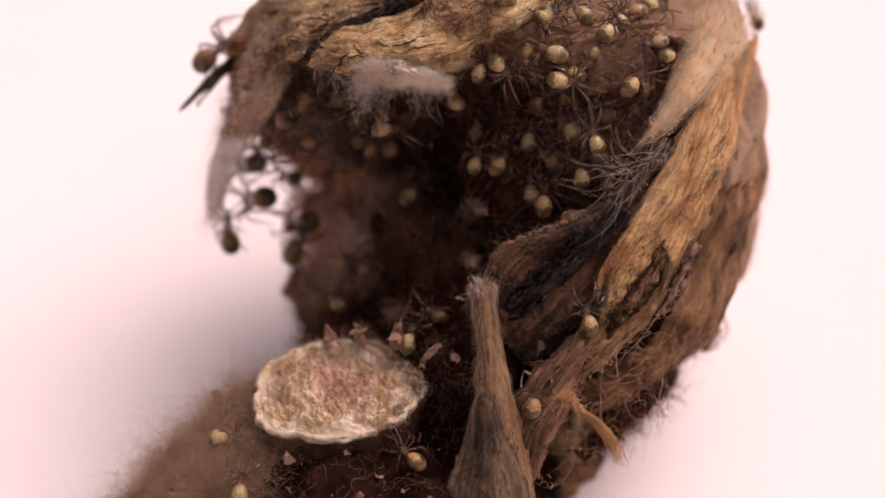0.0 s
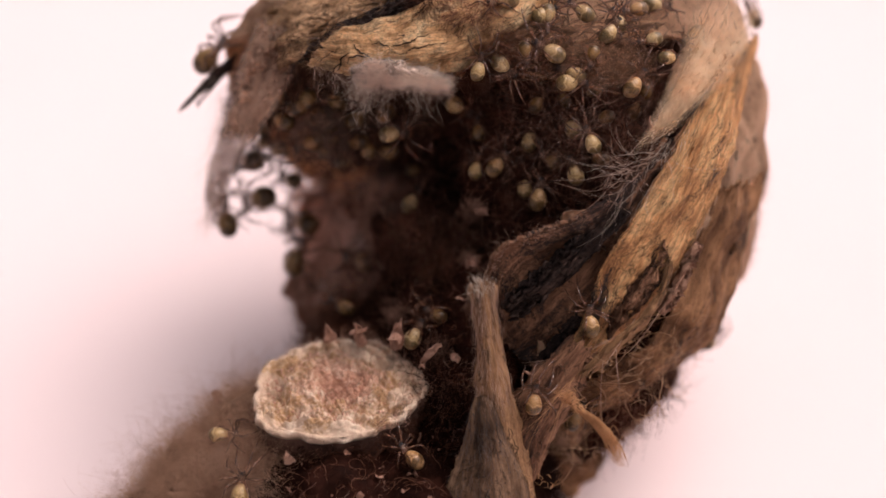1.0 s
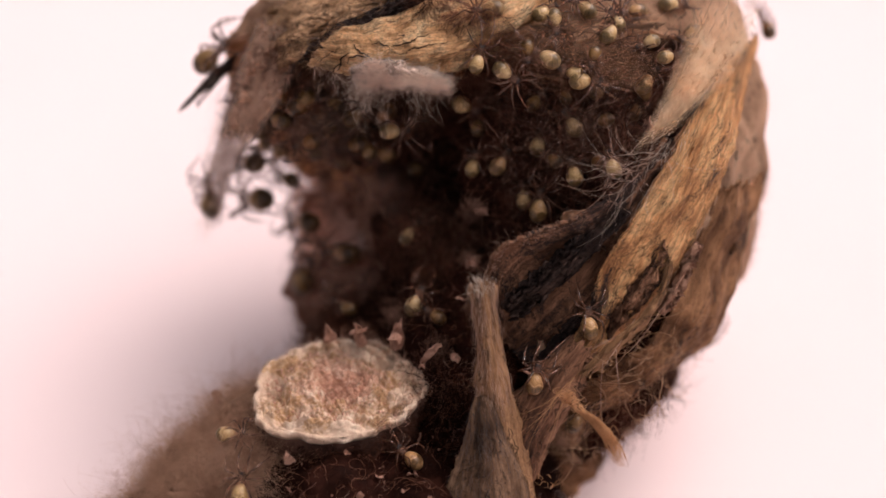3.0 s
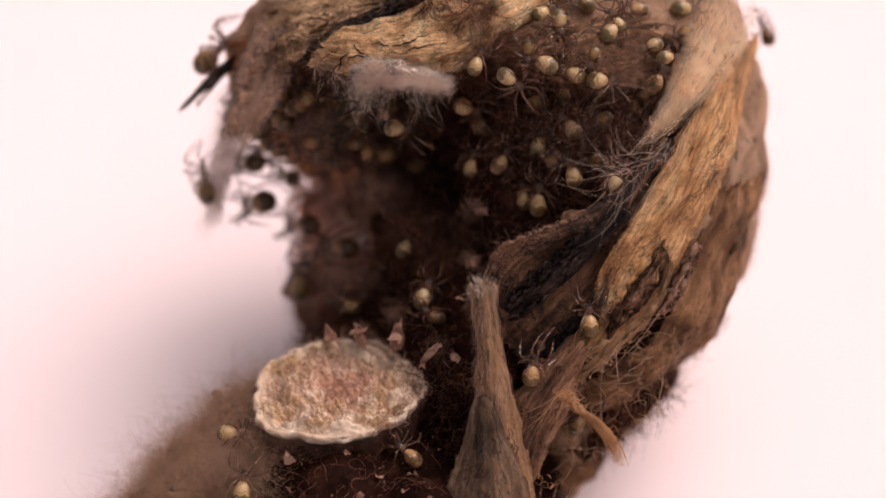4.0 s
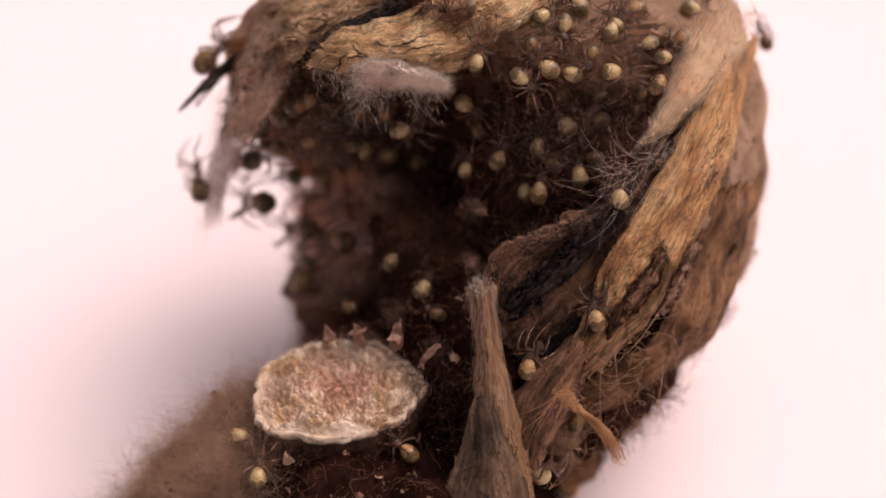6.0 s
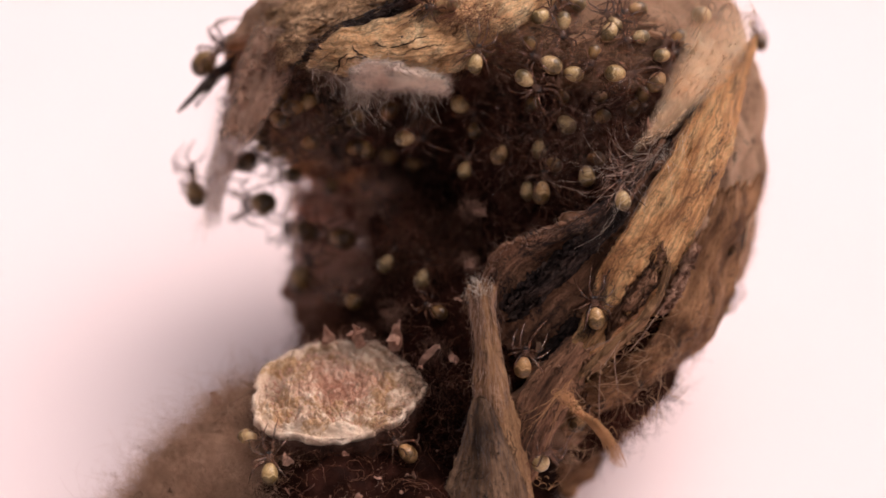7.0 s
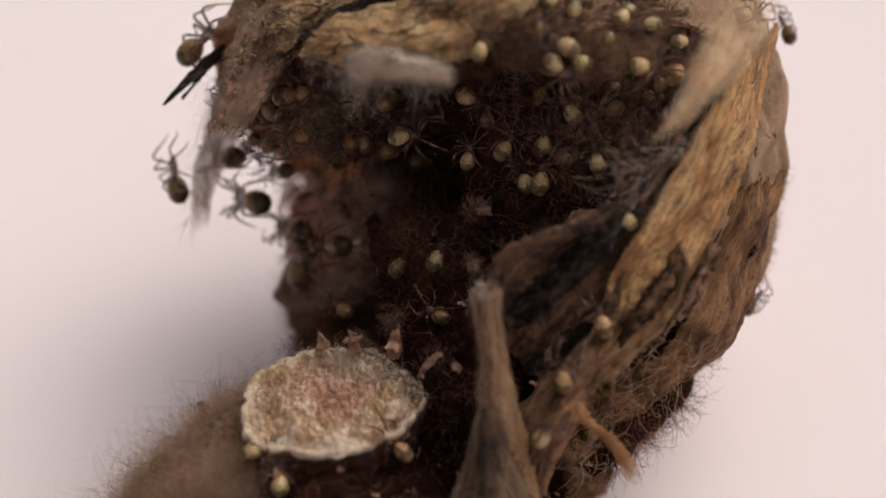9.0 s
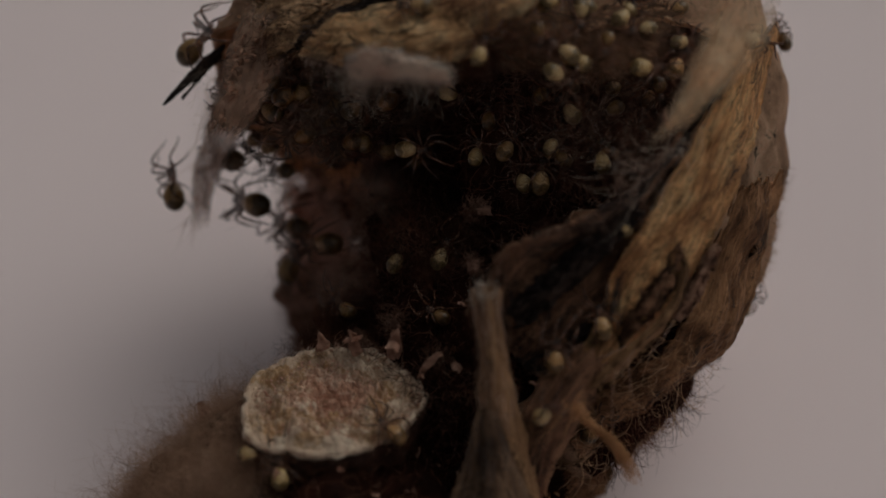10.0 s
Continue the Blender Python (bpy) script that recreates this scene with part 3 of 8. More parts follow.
def fuzz_on(grids, count, length, radius, curl, rng, lift=-0.05, k=5, keep=None, spread=0.8):
    pieces = []
    for g in grids:
        p, nn = scatter(g, count, rng)
        c = g.reshape(-1, 3).mean(0)
        flip = np.sign(((p - c) * nn).sum(1, keepdims=True))
        nn = nn * np.where(flip == 0, 1, flip)
        if keep is not None:
            ok = keep(p, nn)
            p, nn = p[ok], nn[ok]
        pieces.append(fibres(p + nn * lift, nn, length, radius, curl, rng, k, spread=spread))
    return joined(pieces)


front = lambda p, nn: nn[:, 2] > -0.35
v, f = fuzz_on([core_grids[1]], 6500, 1.5, 0.013, 0.6, RNG, keep=front)
tagged(part("pale_fuzz", mesh_from("pale_fuzz", v, f), SILK_CLOT, husk, "dull pinkish-brown silk threads under the flap"), kind="stuff")
v, f = fuzz_on([core_grids[i] for i in (3, 7)], 3500, 1.0, 0.010, 0.5, RNG, keep=front)
tagged(part("rust_fuzz", mesh_from("rust_fuzz", v, f), SILK_CLOT, husk, "dull rust-brown silk threads at the side of the gap"), kind="stuff")
v, f = fuzz_on([core_grids[i] for i in (0, 3, 5, 6)], 6500, 1.5, 0.016, 0.5, RNG, keep=front)
tagged(part("brown_fuzz", mesh_from("brown_fuzz", v, f), SILK_BROWN, husk, "fine curly reddish-brown silk threads"), kind="stuff")
# the deep clumps: the cavity's shade is put into the thread colour
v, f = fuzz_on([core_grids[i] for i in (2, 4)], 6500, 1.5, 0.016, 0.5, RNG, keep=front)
tagged(part("dark_fuzz", mesh_from("dark_fuzz", v, f), SILK_SHADED, husk, "brown inner silk threads, coloured dark for cavity shade"), kind="stuff")

# leaves pressed round the ball
LEAVES = {}


def leaf(name, cage, mat, label, nu=90, nv=50, fade=6, tail=0, **kw):
    v, f, uv, g, nn = sheet(cage, nu, nv, **kw)
    LEAVES[name] = (g, nn)
    rim = np.clip(fade * np.minimum(np.minimum(*np.meshgrid(np.linspace(0, 1, nu), np.linspace(0, 1, nv), indexing="ij")), np.minimum(*np.meshgrid(np.linspace(1, 0, nu), np.linspace(1, 0, nv), indexing="ij"))), 0, 1).ravel()
    if tail:
        rim = rim * np.outer(np.clip(tail * (1 - np.linspace(0, 1, nu)), 0, 1), np.clip(2.2 * (1 - np.linspace(0, 1, nv)), 0, 1)).ravel()
    return part(name, mesh_from(name, v, f, uv, rim=np.concatenate([rim, rim])), mat, husk, label)


leaf("leaf_flap", [
    [(-5.66, 7.88, 2.48), (-5.31, 8.36, 3.16), (-4.63, 9.04, 2.75)],
    [(-3.35, 7.00, 4.20), (-2.98, 8.11, 4.52), (-2.22, 9.90, 3.27)],
    [(-0.44, 6.98, 4.75), (0.02, 8.25, 5.18), (0.38, 10.90, 3.25)],
    [(1.36, 7.69, 3.90), (2.69, 9.53, 4.34), (2.79, 12.55, 2.19)],
    [(4.77, 9.87, 3.05), (5.52, 11.50, 2.61), (5.40, 14.27, 0.03)],
], LEAF, "tan dry leaf flap with dark veins", 140, 80, seed=1.3, crumple=0.34, scale=0.5, ragged=0.05, ridge=0.1)
leaf("silk_pad", [
    [(-3.97, 7.04, 4.60), (-3.82, 7.20, 4.80), (-3.64, 7.45, 4.70)],
    [(-3.18, 6.75, 5.10), (-3.05, 7.12, 5.40), (-2.96, 7.70, 4.90)],
    [(-2.15, 6.65, 5.20), (-2.09, 7.07, 5.50), (-2.06, 7.73, 5.00)],
    [(-0.96, 6.74, 5.20), (-0.91, 6.92, 5.40), (-0.87, 7.37, 4.90)],
    [(0.48, 6.65, 4.80), (0.48, 6.74, 5.00), (0.44, 6.99, 4.70)],
], VEIL_WHITE, "matted whitish silk pad under the leaf flap", 100, 60, seed=22.4, crumple=0.22, scale=1.4, thick=0.05, ragged=0.2, ridge=0.2, fade=3.5)
leaf("leaf_shoulder", [
    [(-8.20, 7.56, 0.70), (-8.72, 9.66, -0.85), (-8.32, 12.48, -3.58)],
    [(-5.74, 7.91, 2.32), (-6.19, 9.64, 1.56), (-5.60, 12.27, 0.00)],
    [(-3.42, 9.01, 2.96), (-3.45, 10.34, 2.42), (-3.04, 12.55, 1.07)],
    [(-0.57, 10.24, 3.00), (-0.57, 11.52, 2.51), (-0.34, 13.54, 1.02)],
], LEAF_SHOULDER, "grey-brown stained leaf on the shoulder of the husk", seed=2.1, crumple=0.35, ragged=0.15)
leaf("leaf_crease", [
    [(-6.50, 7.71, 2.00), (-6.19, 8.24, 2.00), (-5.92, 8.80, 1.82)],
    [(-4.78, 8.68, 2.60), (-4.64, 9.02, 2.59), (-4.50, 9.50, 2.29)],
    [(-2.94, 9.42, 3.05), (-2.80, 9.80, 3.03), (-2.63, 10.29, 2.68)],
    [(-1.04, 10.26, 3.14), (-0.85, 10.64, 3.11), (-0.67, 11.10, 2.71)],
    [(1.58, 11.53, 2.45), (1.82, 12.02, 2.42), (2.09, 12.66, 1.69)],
], LEAF_BLACK, "black strip along the crease between two leaves", 90, 30, seed=11.7, crumple=0.25, ragged=0.28)
leaf("leaf_fold", [
    [(1.25, -2.41, 4.28), (2.27, -3.88, 3.18), (3.63, -5.14, 2.32)],
    [(2.28, 0.02, 5.39), (3.65, -1.85, 3.83), (5.54, -4.10, 2.48)],
    [(4.93, 0.98, 5.28), (6.03, -0.09, 3.92), (7.27, -1.88, 3.00)],
    [(7.15, 2.37, 4.80), (7.86, 1.66, 3.84), (8.67, 0.73, 3.15)],
    [(9.50, 4.75, 3.84), (9.93, 4.33, 3.25), (10.48, 3.73, 2.58)],
], LEAF_FOLD, "scorched blackish-brown leaf fold with fine streaks", 130, 60, seed=3.4, crumple=0.25, thick=0.2, ridge=0.22)
leaf("leaf_band", [
    [(4.55, -5.10, 2.77), (5.14, -5.26, 2.92), (6.05, -5.47, 2.14)],
    [(5.66, -3.14, 3.67), (6.65, -3.37, 3.79), (8.15, -3.37, 2.65)],
    [(6.59, -0.56, 4.33), (8.17, -0.86, 4.13), (9.98, -0.69, 3.10)],
    [(7.78, 1.30, 4.46), (9.60, 1.54, 3.93), (11.49, 2.29, 2.80)],
    [(9.65, 4.28, 3.81), (11.10, 4.48, 3.09), (13.01, 5.23, 1.08)],
    [(11.64, 7.57, 1.56), (13.00, 8.68, -0.21), (14.75, 10.15, -3.12)],
], LEAF_DARK, "broad tan leaf band with dark veins and streaks", 130, 60, seed=3.9, crumple=0.25, thick=0.2)
# black sheet laid in for the shade of the gap under the band
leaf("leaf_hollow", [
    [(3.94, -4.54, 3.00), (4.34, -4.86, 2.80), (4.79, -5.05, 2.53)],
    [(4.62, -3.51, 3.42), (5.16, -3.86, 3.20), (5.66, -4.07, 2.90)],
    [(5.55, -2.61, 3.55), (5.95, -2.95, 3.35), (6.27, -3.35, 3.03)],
], LEAF_BLACK, "black sheet for the shade in the hollow by the band", 50, 24, seed=14.2, crumple=0.25, ragged=0.2)
leaf("leaf_stain", [
    [(6.74, -3.75, 3.41), (6.78, -3.79, 3.49), (6.85, -3.85, 3.34)],
    [(7.12, -2.44, 3.80), (7.37, -2.59, 4.01), (7.81, -2.70, 3.55)],
    [(7.75, -1.19, 3.98), (8.19, -1.37, 4.14), (8.84, -1.39, 3.61)],
    [(8.59, -0.16, 3.95), (8.90, -0.35, 4.07), (9.29, -0.40, 3.69)],
    [(9.51, 0.84, 3.79), (9.54, 0.80, 3.88), (9.61, 0.75, 3.73)],
], LEAF_FOLD, "blackened torn strip on the leaf band", 70, 30, seed=15.6, crumple=0.4, scale=1.0, ragged=0.3, thick=0.06)
leaf("leaf_scorch", [
    [(7.56, 2.05, 4.75), (7.70, 1.73, 4.72), (7.82, 1.37, 4.50)],
    [(6.10, 1.12, 5.00), (6.40, 0.67, 4.80), (6.65, 0.16, 4.60)],
    [(4.60, 0.02, 5.10), (4.98, -0.58, 4.75), (5.29, -1.23, 4.40)],
    [(3.23, -1.12, 5.00), (3.60, -1.73, 4.60), (3.91, -2.42, 4.20)],
    [(2.21, -2.16, 4.90), (2.50, -2.66, 4.50), (2.70, -3.23, 4.20)],
], LEAF_BLACK, "black scorched streak along the leaf fold", 110, 30, seed=18.4, crumple=0.22, ragged=0.30, thick=0.05)
leaf("band_tail", [
    [(5.26, -3.42, 4.20), (5.83, -3.77, 4.50), (6.62, -4.44, 3.70)],
    [(3.98, -4.86, 4.20), (4.72, -5.34, 4.50), (5.69, -6.14, 3.60)],
    [(2.82, -6.63, 4.00), (3.58, -7.23, 4.20), (4.59, -8.22, 3.20)],
    [(2.31, -8.47, 3.40), (3.01, -9.10, 3.60), (3.91, -9.99, 2.80)],
], LEAF_FOLD, "narrow torn end of the leaf band, streaked with black", 100, 40, seed=19.2, crumple=0.10, ragged=0.07, thick=0.08, ridge=0.16)
leaf("lower_husk", [
    [(11.42, -1.87, -0.60), (12.12, -2.97, -2.40), (13.05, -4.07, -5.50)],
    [(7.75, -4.59, 0.20), (8.87, -5.57, -2.40), (10.21, -6.85, -5.50)],
    [(5.37, -6.56, 0.40), (6.49, -7.73, -2.00), (8.48, -9.62, -6.50)],
    [(3.26, -8.92, 0.40), (4.16, -10.57, -2.00), (6.40, -12.73, -6.50)],
], LEAF_BROWN, "brown papery lower side of the husk", 110, 60, seed=20.6, crumple=0.55, scale=0.8, ragged=0.08, ridge=0.3)
leaf("leaf_ribbon", [
    [(0.96, -1.47, 4.90), (1.55, -1.16, 5.40), (2.29, -1.35, 5.00)],
    [(1.06, -2.39, 4.90), (1.68, -2.25, 5.60), (2.25, -2.46, 4.90)],
    [(1.20, -3.66, 4.80), (1.77, -3.52, 5.50), (2.31, -3.62, 4.70)],
    [(1.29, -4.81, 4.80), (1.91, -4.70, 5.50), (2.59, -4.73, 4.60)],
    [(1.34, -5.97, 4.70), (2.06, -5.92, 5.20), (2.87, -5.91, 4.40)],
    [(1.26, -7.42, 4.20), (2.21, -7.35, 4.70), (3.32, -7.21, 4.00)],
    [(1.08, -9.11, 3.80), (2.33, -9.05, 4.20), (3.68, -8.94, 3.40)],
    [(0.85, -11.11, 3.20), (2.40, -11.03, 3.60), (3.96, -11.07, 2.80)],
], LEAF_STRIP, "narrow pale brown leaf ribbon, frayed at its tip", 150, 36, seed=4.2, crumple=0.10, scale=1.0, ragged=0.05, ridge=0.22)
leaf("ribbon_fan", [
    [(1.24, -6.03, 5.00), (1.53, -5.91, 5.30), (1.88, -6.07, 5.10)],
    [(0.92, -7.23, 4.80), (1.69, -7.09, 5.30), (2.38, -7.13, 5.00)],
    [(0.51, -8.39, 4.70), (1.74, -8.20, 5.20), (2.95, -8.28, 4.70)],
    [(0.09, -9.71, 4.40), (1.79, -9.42, 5.00), (3.48, -9.48, 4.40)],
    [(-0.37, -11.44, 3.90), (1.80, -11.18, 4.60), (3.88, -11.20, 3.90)],
], LEAF_GREY, "grey-brown leaf fan at the foot of the ribbon", 90, 50, seed=4.9, crumple=0.16, scale=0.7, ragged=0.05, ridge=0.2)
leaf("leaf_ridge", [
    [(10.66, 0.38, 2.90), (10.72, 0.31, 3.25), (11.04, 0.19, 2.30)],
    [(10.00, -0.69, 3.00), (10.14, -0.80, 3.45), (10.63, -0.99, 2.30)],
    [(9.46, -1.76, 3.00), (9.60, -1.89, 3.40), (10.12, -2.12, 2.20)],
    [(8.94, -2.59, 3.00), (9.05, -2.70, 3.20), (9.34, -2.88, 2.40)],
], CRUMBLE, "reddish-brown crumbling leaf ridge", 120, 22, seed=5.3, crumple=0.16, scale=2.4, ragged=0.2, ridge=0.1)
leaf("rolled_margin", [
    [(9.29, -0.26, 4.00), (9.40, -0.35, 4.20), (9.61, -0.49, 3.80)],
    [(9.03, -1.50, 3.90), (9.11, -1.60, 4.25), (9.36, -1.76, 3.60)],
    [(8.33, -2.55, 3.90), (8.43, -2.69, 4.30), (8.72, -2.92, 3.50)],
    [(6.92, -3.84, 3.90), (7.05, -4.01, 4.35), (7.37, -4.31, 3.50)],
    [(5.40, -5.31, 3.90), (5.57, -5.50, 4.30), (5.87, -5.82, 3.50)],
], LEAF_STRIP, "thin rolled margin of the leaf band", 130, 14, seed=21.3, crumple=0.10, scale=1.6, ragged=0.15, ridge=0.08)
leaf("leaf_underside", [
    [(11.92, 2.71, 1.36), (13.02, 2.99, 0.62), (14.56, 3.63, -1.73)],
    [(9.64, -2.90, 1.58), (11.10, -3.18, 0.92), (12.71, -3.02, -0.90)],
    [(7.44, -4.84, 1.68), (8.78, -5.90, 0.79), (9.54, -6.10, -2.50)],
    [(4.27, -6.29, 1.71), (5.36, -8.17, 0.41), (5.67, -9.43, -3.00)],
], LEAF_BROWN, "brown leaf pressed against the lower side of the husk", seed=6.7, crumple=0.35)
leaf("silk_veil", [
    [(7.37, 3.50, 6.09), (8.20, 4.01, 6.25), (9.17, 4.49, 5.80)],
    [(7.99, 4.65, 5.86), (8.95, 5.08, 6.04), (10.14, 5.53, 5.43)],
    [(8.75, 6.29, 5.31), (10.11, 6.74, 5.35), (11.88, 6.98, 4.32)],
    [(9.63, 8.24, 4.43), (11.19, 8.57, 4.27), (13.18, 8.66, 2.71)],
    [(10.73, 11.04, 2.52), (12.10, 11.07, 2.38), (14.15, 11.02, 0.00)],
], VEIL, "pale translucent silk sheet over the edge of the husk", fade=2.4, seed=7.9, crumple=0.2, thick=0.05, ragged=0.1)
leaf("brown_veil", [
    [(1.54, 7.24, 4.16), (1.53, 8.39, 4.19), (1.55, 9.91, 3.49)],
    [(4.12, 6.47, 3.77), (4.10, 8.05, 4.15), (4.16, 9.94, 3.33)],
    [(7.00, 6.41, 3.21), (6.96, 8.14, 3.56), (7.08, 10.19, 2.58)],
    [(9.73, 6.97, 2.49), (9.73, 8.53, 2.49), (9.94, 10.55, 1.23)],
], VEIL_BROWN, "thin brown silk film over the torn rim", 90, 50, seed=12.6, crumple=0.25, thick=0.03, ragged=0.15)
leaf("fur_veil", [
    [(-8.31, 10.76, -0.60), (-7.00, 10.25, 0.90), (-5.65, 9.64, 1.60)],
    [(-8.98, 8.40, 0.00), (-7.70, 8.07, 1.20), (-6.15, 7.88, 1.50)],
    [(-9.62, 6.29, -0.10), (-8.48, 6.06, 0.90), (-7.26, 5.91, 1.20)],
    [(-10.01, 4.55, -0.30), (-9.28, 4.34, 0.50), (-8.57, 4.07, 0.90)],
], VEIL_FUR, "matted grey-brown silk over the side of the husk", 80, 40, seed=13.4, crumple=0.3, thick=0.04, ragged=0.15, ridge=0.3)
leaf("side_wall", [
    [(-9.17, 10.43, -4.00), (-8.09, 10.10, -2.80), (-7.10, 9.87, -2.20)],
    [(-10.39, 7.83, -4.60), (-9.19, 7.53, -3.20), (-7.93, 7.20, -2.60)],
    [(-11.10, 5.17, -5.00), (-10.08, 4.94, -3.80), (-9.09, 4.73, -3.40)],
    [(-11.55, 2.89, -5.40), (-10.84, 2.71, -4.40), (-10.22, 2.57, -4.20)],
    [(-11.26, 0.63, -5.60), (-10.89, 0.84, -5.00), (-10.55, 1.00, -4.90)],
], VEIL_GREY, "thin grey translucent paper edge, torn to a point", 90, 30, seed=8.8, crumple=0.2, thick=0.05, ragged=0.08)
for cage, seed in (([[(-9.51, 9.43, -3.60), (-9.62, 8.88, -3.40), (-9.78, 8.45, -3.60)], [(-10.77, 8.32, -3.20), (-10.67, 8.05, -3.10), (-10.64, 7.74, -3.20)],
                     [(-12.30, 6.36, -2.80), (-12.25, 6.31, -2.80), (-12.19, 6.28, -2.80)]], 9.1),
                   ([[(-9.81, 8.93, -3.80), (-9.86, 8.56, -3.60), (-10.00, 8.27, -3.80)], [(-10.74, 7.96, -3.50), (-10.67, 7.79, -3.40), (-10.61, 7.62, -3.50)],
                     [(-11.56, 6.71, -3.20), (-11.51, 6.66, -3.20), (-11.46, 6.61, -3.20)]], 9.7)):
    leaf("frayed_tip", cage, LEAF_BLACK, "blackened splintered leaf tip", 60, 14, seed=seed, crumple=0.12, scale=1.4, ragged=0.15)

# a thin curtain of silk across the torn side
leaf("inner_film", [
    [(-8.55, 8.57, -1.80), (-9.05, 6.27, -2.40), (-9.06, 3.84, -3.20)],
    [(-6.12, 8.05, -0.20), (-6.37, 5.79, -0.20), (-6.51, 3.36, -1.50)],
    [(-4.58, 7.25, 0.20), (-4.85, 5.28, 0.00), (-5.07, 3.34, -1.20)],
    [(-2.98, 6.28, 0.00), (-3.24, 4.79, -0.20), (-3.56, 3.35, -1.40)],
], VEIL_INNER, "thin brown silk film under the leaf flap", 80, 50, seed=16.1, crumple=0.4, scale=0.8, thick=0.03, ragged=0.15, fade=4)
leaf("silk_curtain", [
    [(-8.11, 4.28, -8.00), (-8.31, 0.32, -9.00), (-7.43, -3.80, -8.00)],
    [(-5.93, 4.19, -6.50), (-5.98, 0.31, -7.00), (-5.34, -3.69, -6.00)],
    [(-3.59, 4.04, -4.20), (-3.43, 0.29, -3.80), (-3.26, -3.39, -3.00)],
    [(-1.00, 3.88, -1.60), (-1.00, 0.28, -1.20), (-1.24, -3.01, -0.60)],
], VEIL_CLEAR, "thin clouded silk curtain over the gap", 80, 60, fade=5, tail=2.0, seed=10.3, crumple=0.3, thick=0.03, ragged=0.12)


def hair(name, roots, dirs, length, radius, curl, mat, label, k=6, spread=0.3, droop=0.0, parent=None):
    v, f = fibres(roots, dirs, length, radius, curl, RNG, k, droop, spread)
    return tagged(part(name, mesh_from(name, v, f), mat, parent or husk, label), kind="stuff")


def pick(name, count, s0, s1, t0, t1):
    """Random places on a stretch of a leaf, with its normals."""
    g, nn = LEAVES[name]
    i = (RNG.uniform(s0, s1, count) * (g.shape[0] - 1)).astype(int)
    j = (RNG.uniform(t0, t1, count) * (g.shape[1] - 1)).astype(int)
    return g[i, j] + RNG.normal(0, 0.04, (count, 3)), nn[i, j]


def along(a, b, count, jitter):
    t = RNG.random((count, 1))
    return np.array(a) * (1 - t) + np.array(b) * t + RNG.normal(0, jitter, (count, 3))


p, nn = pick("silk_pad", 5200, 0.03, 0.97, 0.05, 0.95)
lie = wob(p, 0.7, 1.2, 3, 6.5)[:, None] * np.array((0.5, 0.5, 0.2))
hair("white_fuzz", p, np.array((0.6, -0.55, 0.0)) + 0.35 * nn + 0.6 * lie, 0.6, 0.0045, 0.3, SILK_WHITE, "matted white silk fuzz under the leaf flap", 7, spread=0.4)
p, nn = pick("leaf_flap", 420, 0.02, 0.45, 0.0, 0.10)
hair("edge_fuzz", p, np.array((0.2, -0.8, 0.1)) + 0.3 * nn, 0.4, 0.0035, 0.4, SILK_PALE, "short pale fuzz on the rim of the flap", 6, 0.5)
# hanging tufts: root, the way they fall, how many threads and how long
lines = np.concatenate([wander(np.array(c) + RNG.normal(0, 1, (n, 3)) * (0.16, 0.10, 0.12), (du, dv, 0.05), length, 0.09, RNG, pull=(0, -0.03, 0)) for c, du, dv, n, length in (
    ((-3.49, 6.84, 4.90), -0.15, -0.85, 38, 1.79),
    ((-2.96, 6.64, 5.00), -0.05, -0.90, 33, 2.07),
    ((-2.15, 6.59, 5.10), 0.10, -0.85, 14, 1.79),
    ((-1.24, 6.63, 5.10), 0.25, -0.80, 26, 1.93),
    ((-0.32, 6.69, 5.00), 0.30, -0.75, 14, 1.52),
    ((-4.50, 7.18, 4.40), 0.05, -0.90, 19, 1.10),
    ((-5.15, 7.56, 3.60), -0.20, -0.90, 14, 0.55))])
v, f = strands(lines, 0.0027)
tagged(part("white_wisp", mesh_from("white_wisp", v, f), SILK_WHITE, husk, "hanging tufts of white silk"), kind="stuff")


def crack(name, a, b, radius, seed):
    """A dark uneven crack between two places of a leaf, lying on its face."""
    g, nn = LEAVES[name]
    g, nn = g.reshape(-1, 3), nn.reshape(-1, 3)
    r = np.random.default_rng(seed)
    t = np.linspace(0, 1, 24)[:, None]
    path = np.array(a) * (1 - t) + np.array(b) * t + np.cumsum(r.normal(0, 0.035, (24, 2)), 0)
    near = [int(np.argmin(((g[:, :2] - q) ** 2).sum(1))) for q in path]
    line = np.array([(q[0], q[1], g[k][2] + 0.01) for q, k in zip(path, near)])
    v, f = strands(line[None], radius)
    part("crack", mesh_from("crack", v, f), LEAF_BLACK, husk, "dark crack in the leaf flap")


for i, (a, b, radius) in enumerate((
    ((-3.68, 8.49), (-2.97, 7.89), 0.030),
    ((-2.97, 7.89), (-1.13, 7.85), 0.045),
    ((-2.97, 7.94), (-3.82, 7.53), 0.035),
    ((-3.82, 8.08), (-4.17, 7.43), 0.030),
    ((-4.17, 7.76), (-4.81, 7.43), 0.022),
    ((-2.16, 8.31), (-0.55, 8.72), 0.035),
    ((-1.93, 8.03), (-0.09, 8.22), 0.025),
    ((-1.13, 9.69), (-0.74, 9.96), 0.030),
    ((-2.97, 8.42), (-1.93, 8.22), 0.028),
    ((-5.16, 7.89), (-4.23, 8.12), 0.018))):
    crack("leaf_flap", a, b, radius, 300 + i)
p, nn = pick("leaf_flap", 90, 0.0, 0.08, 0.0, 1.0)
hair("edge_hair", p, np.array((-0.5, -0.5, 0.1)) + 0.5 * nn, 0.8, 0.008, 0.3, SILK_TAN, "short hairs on the leaf edge")
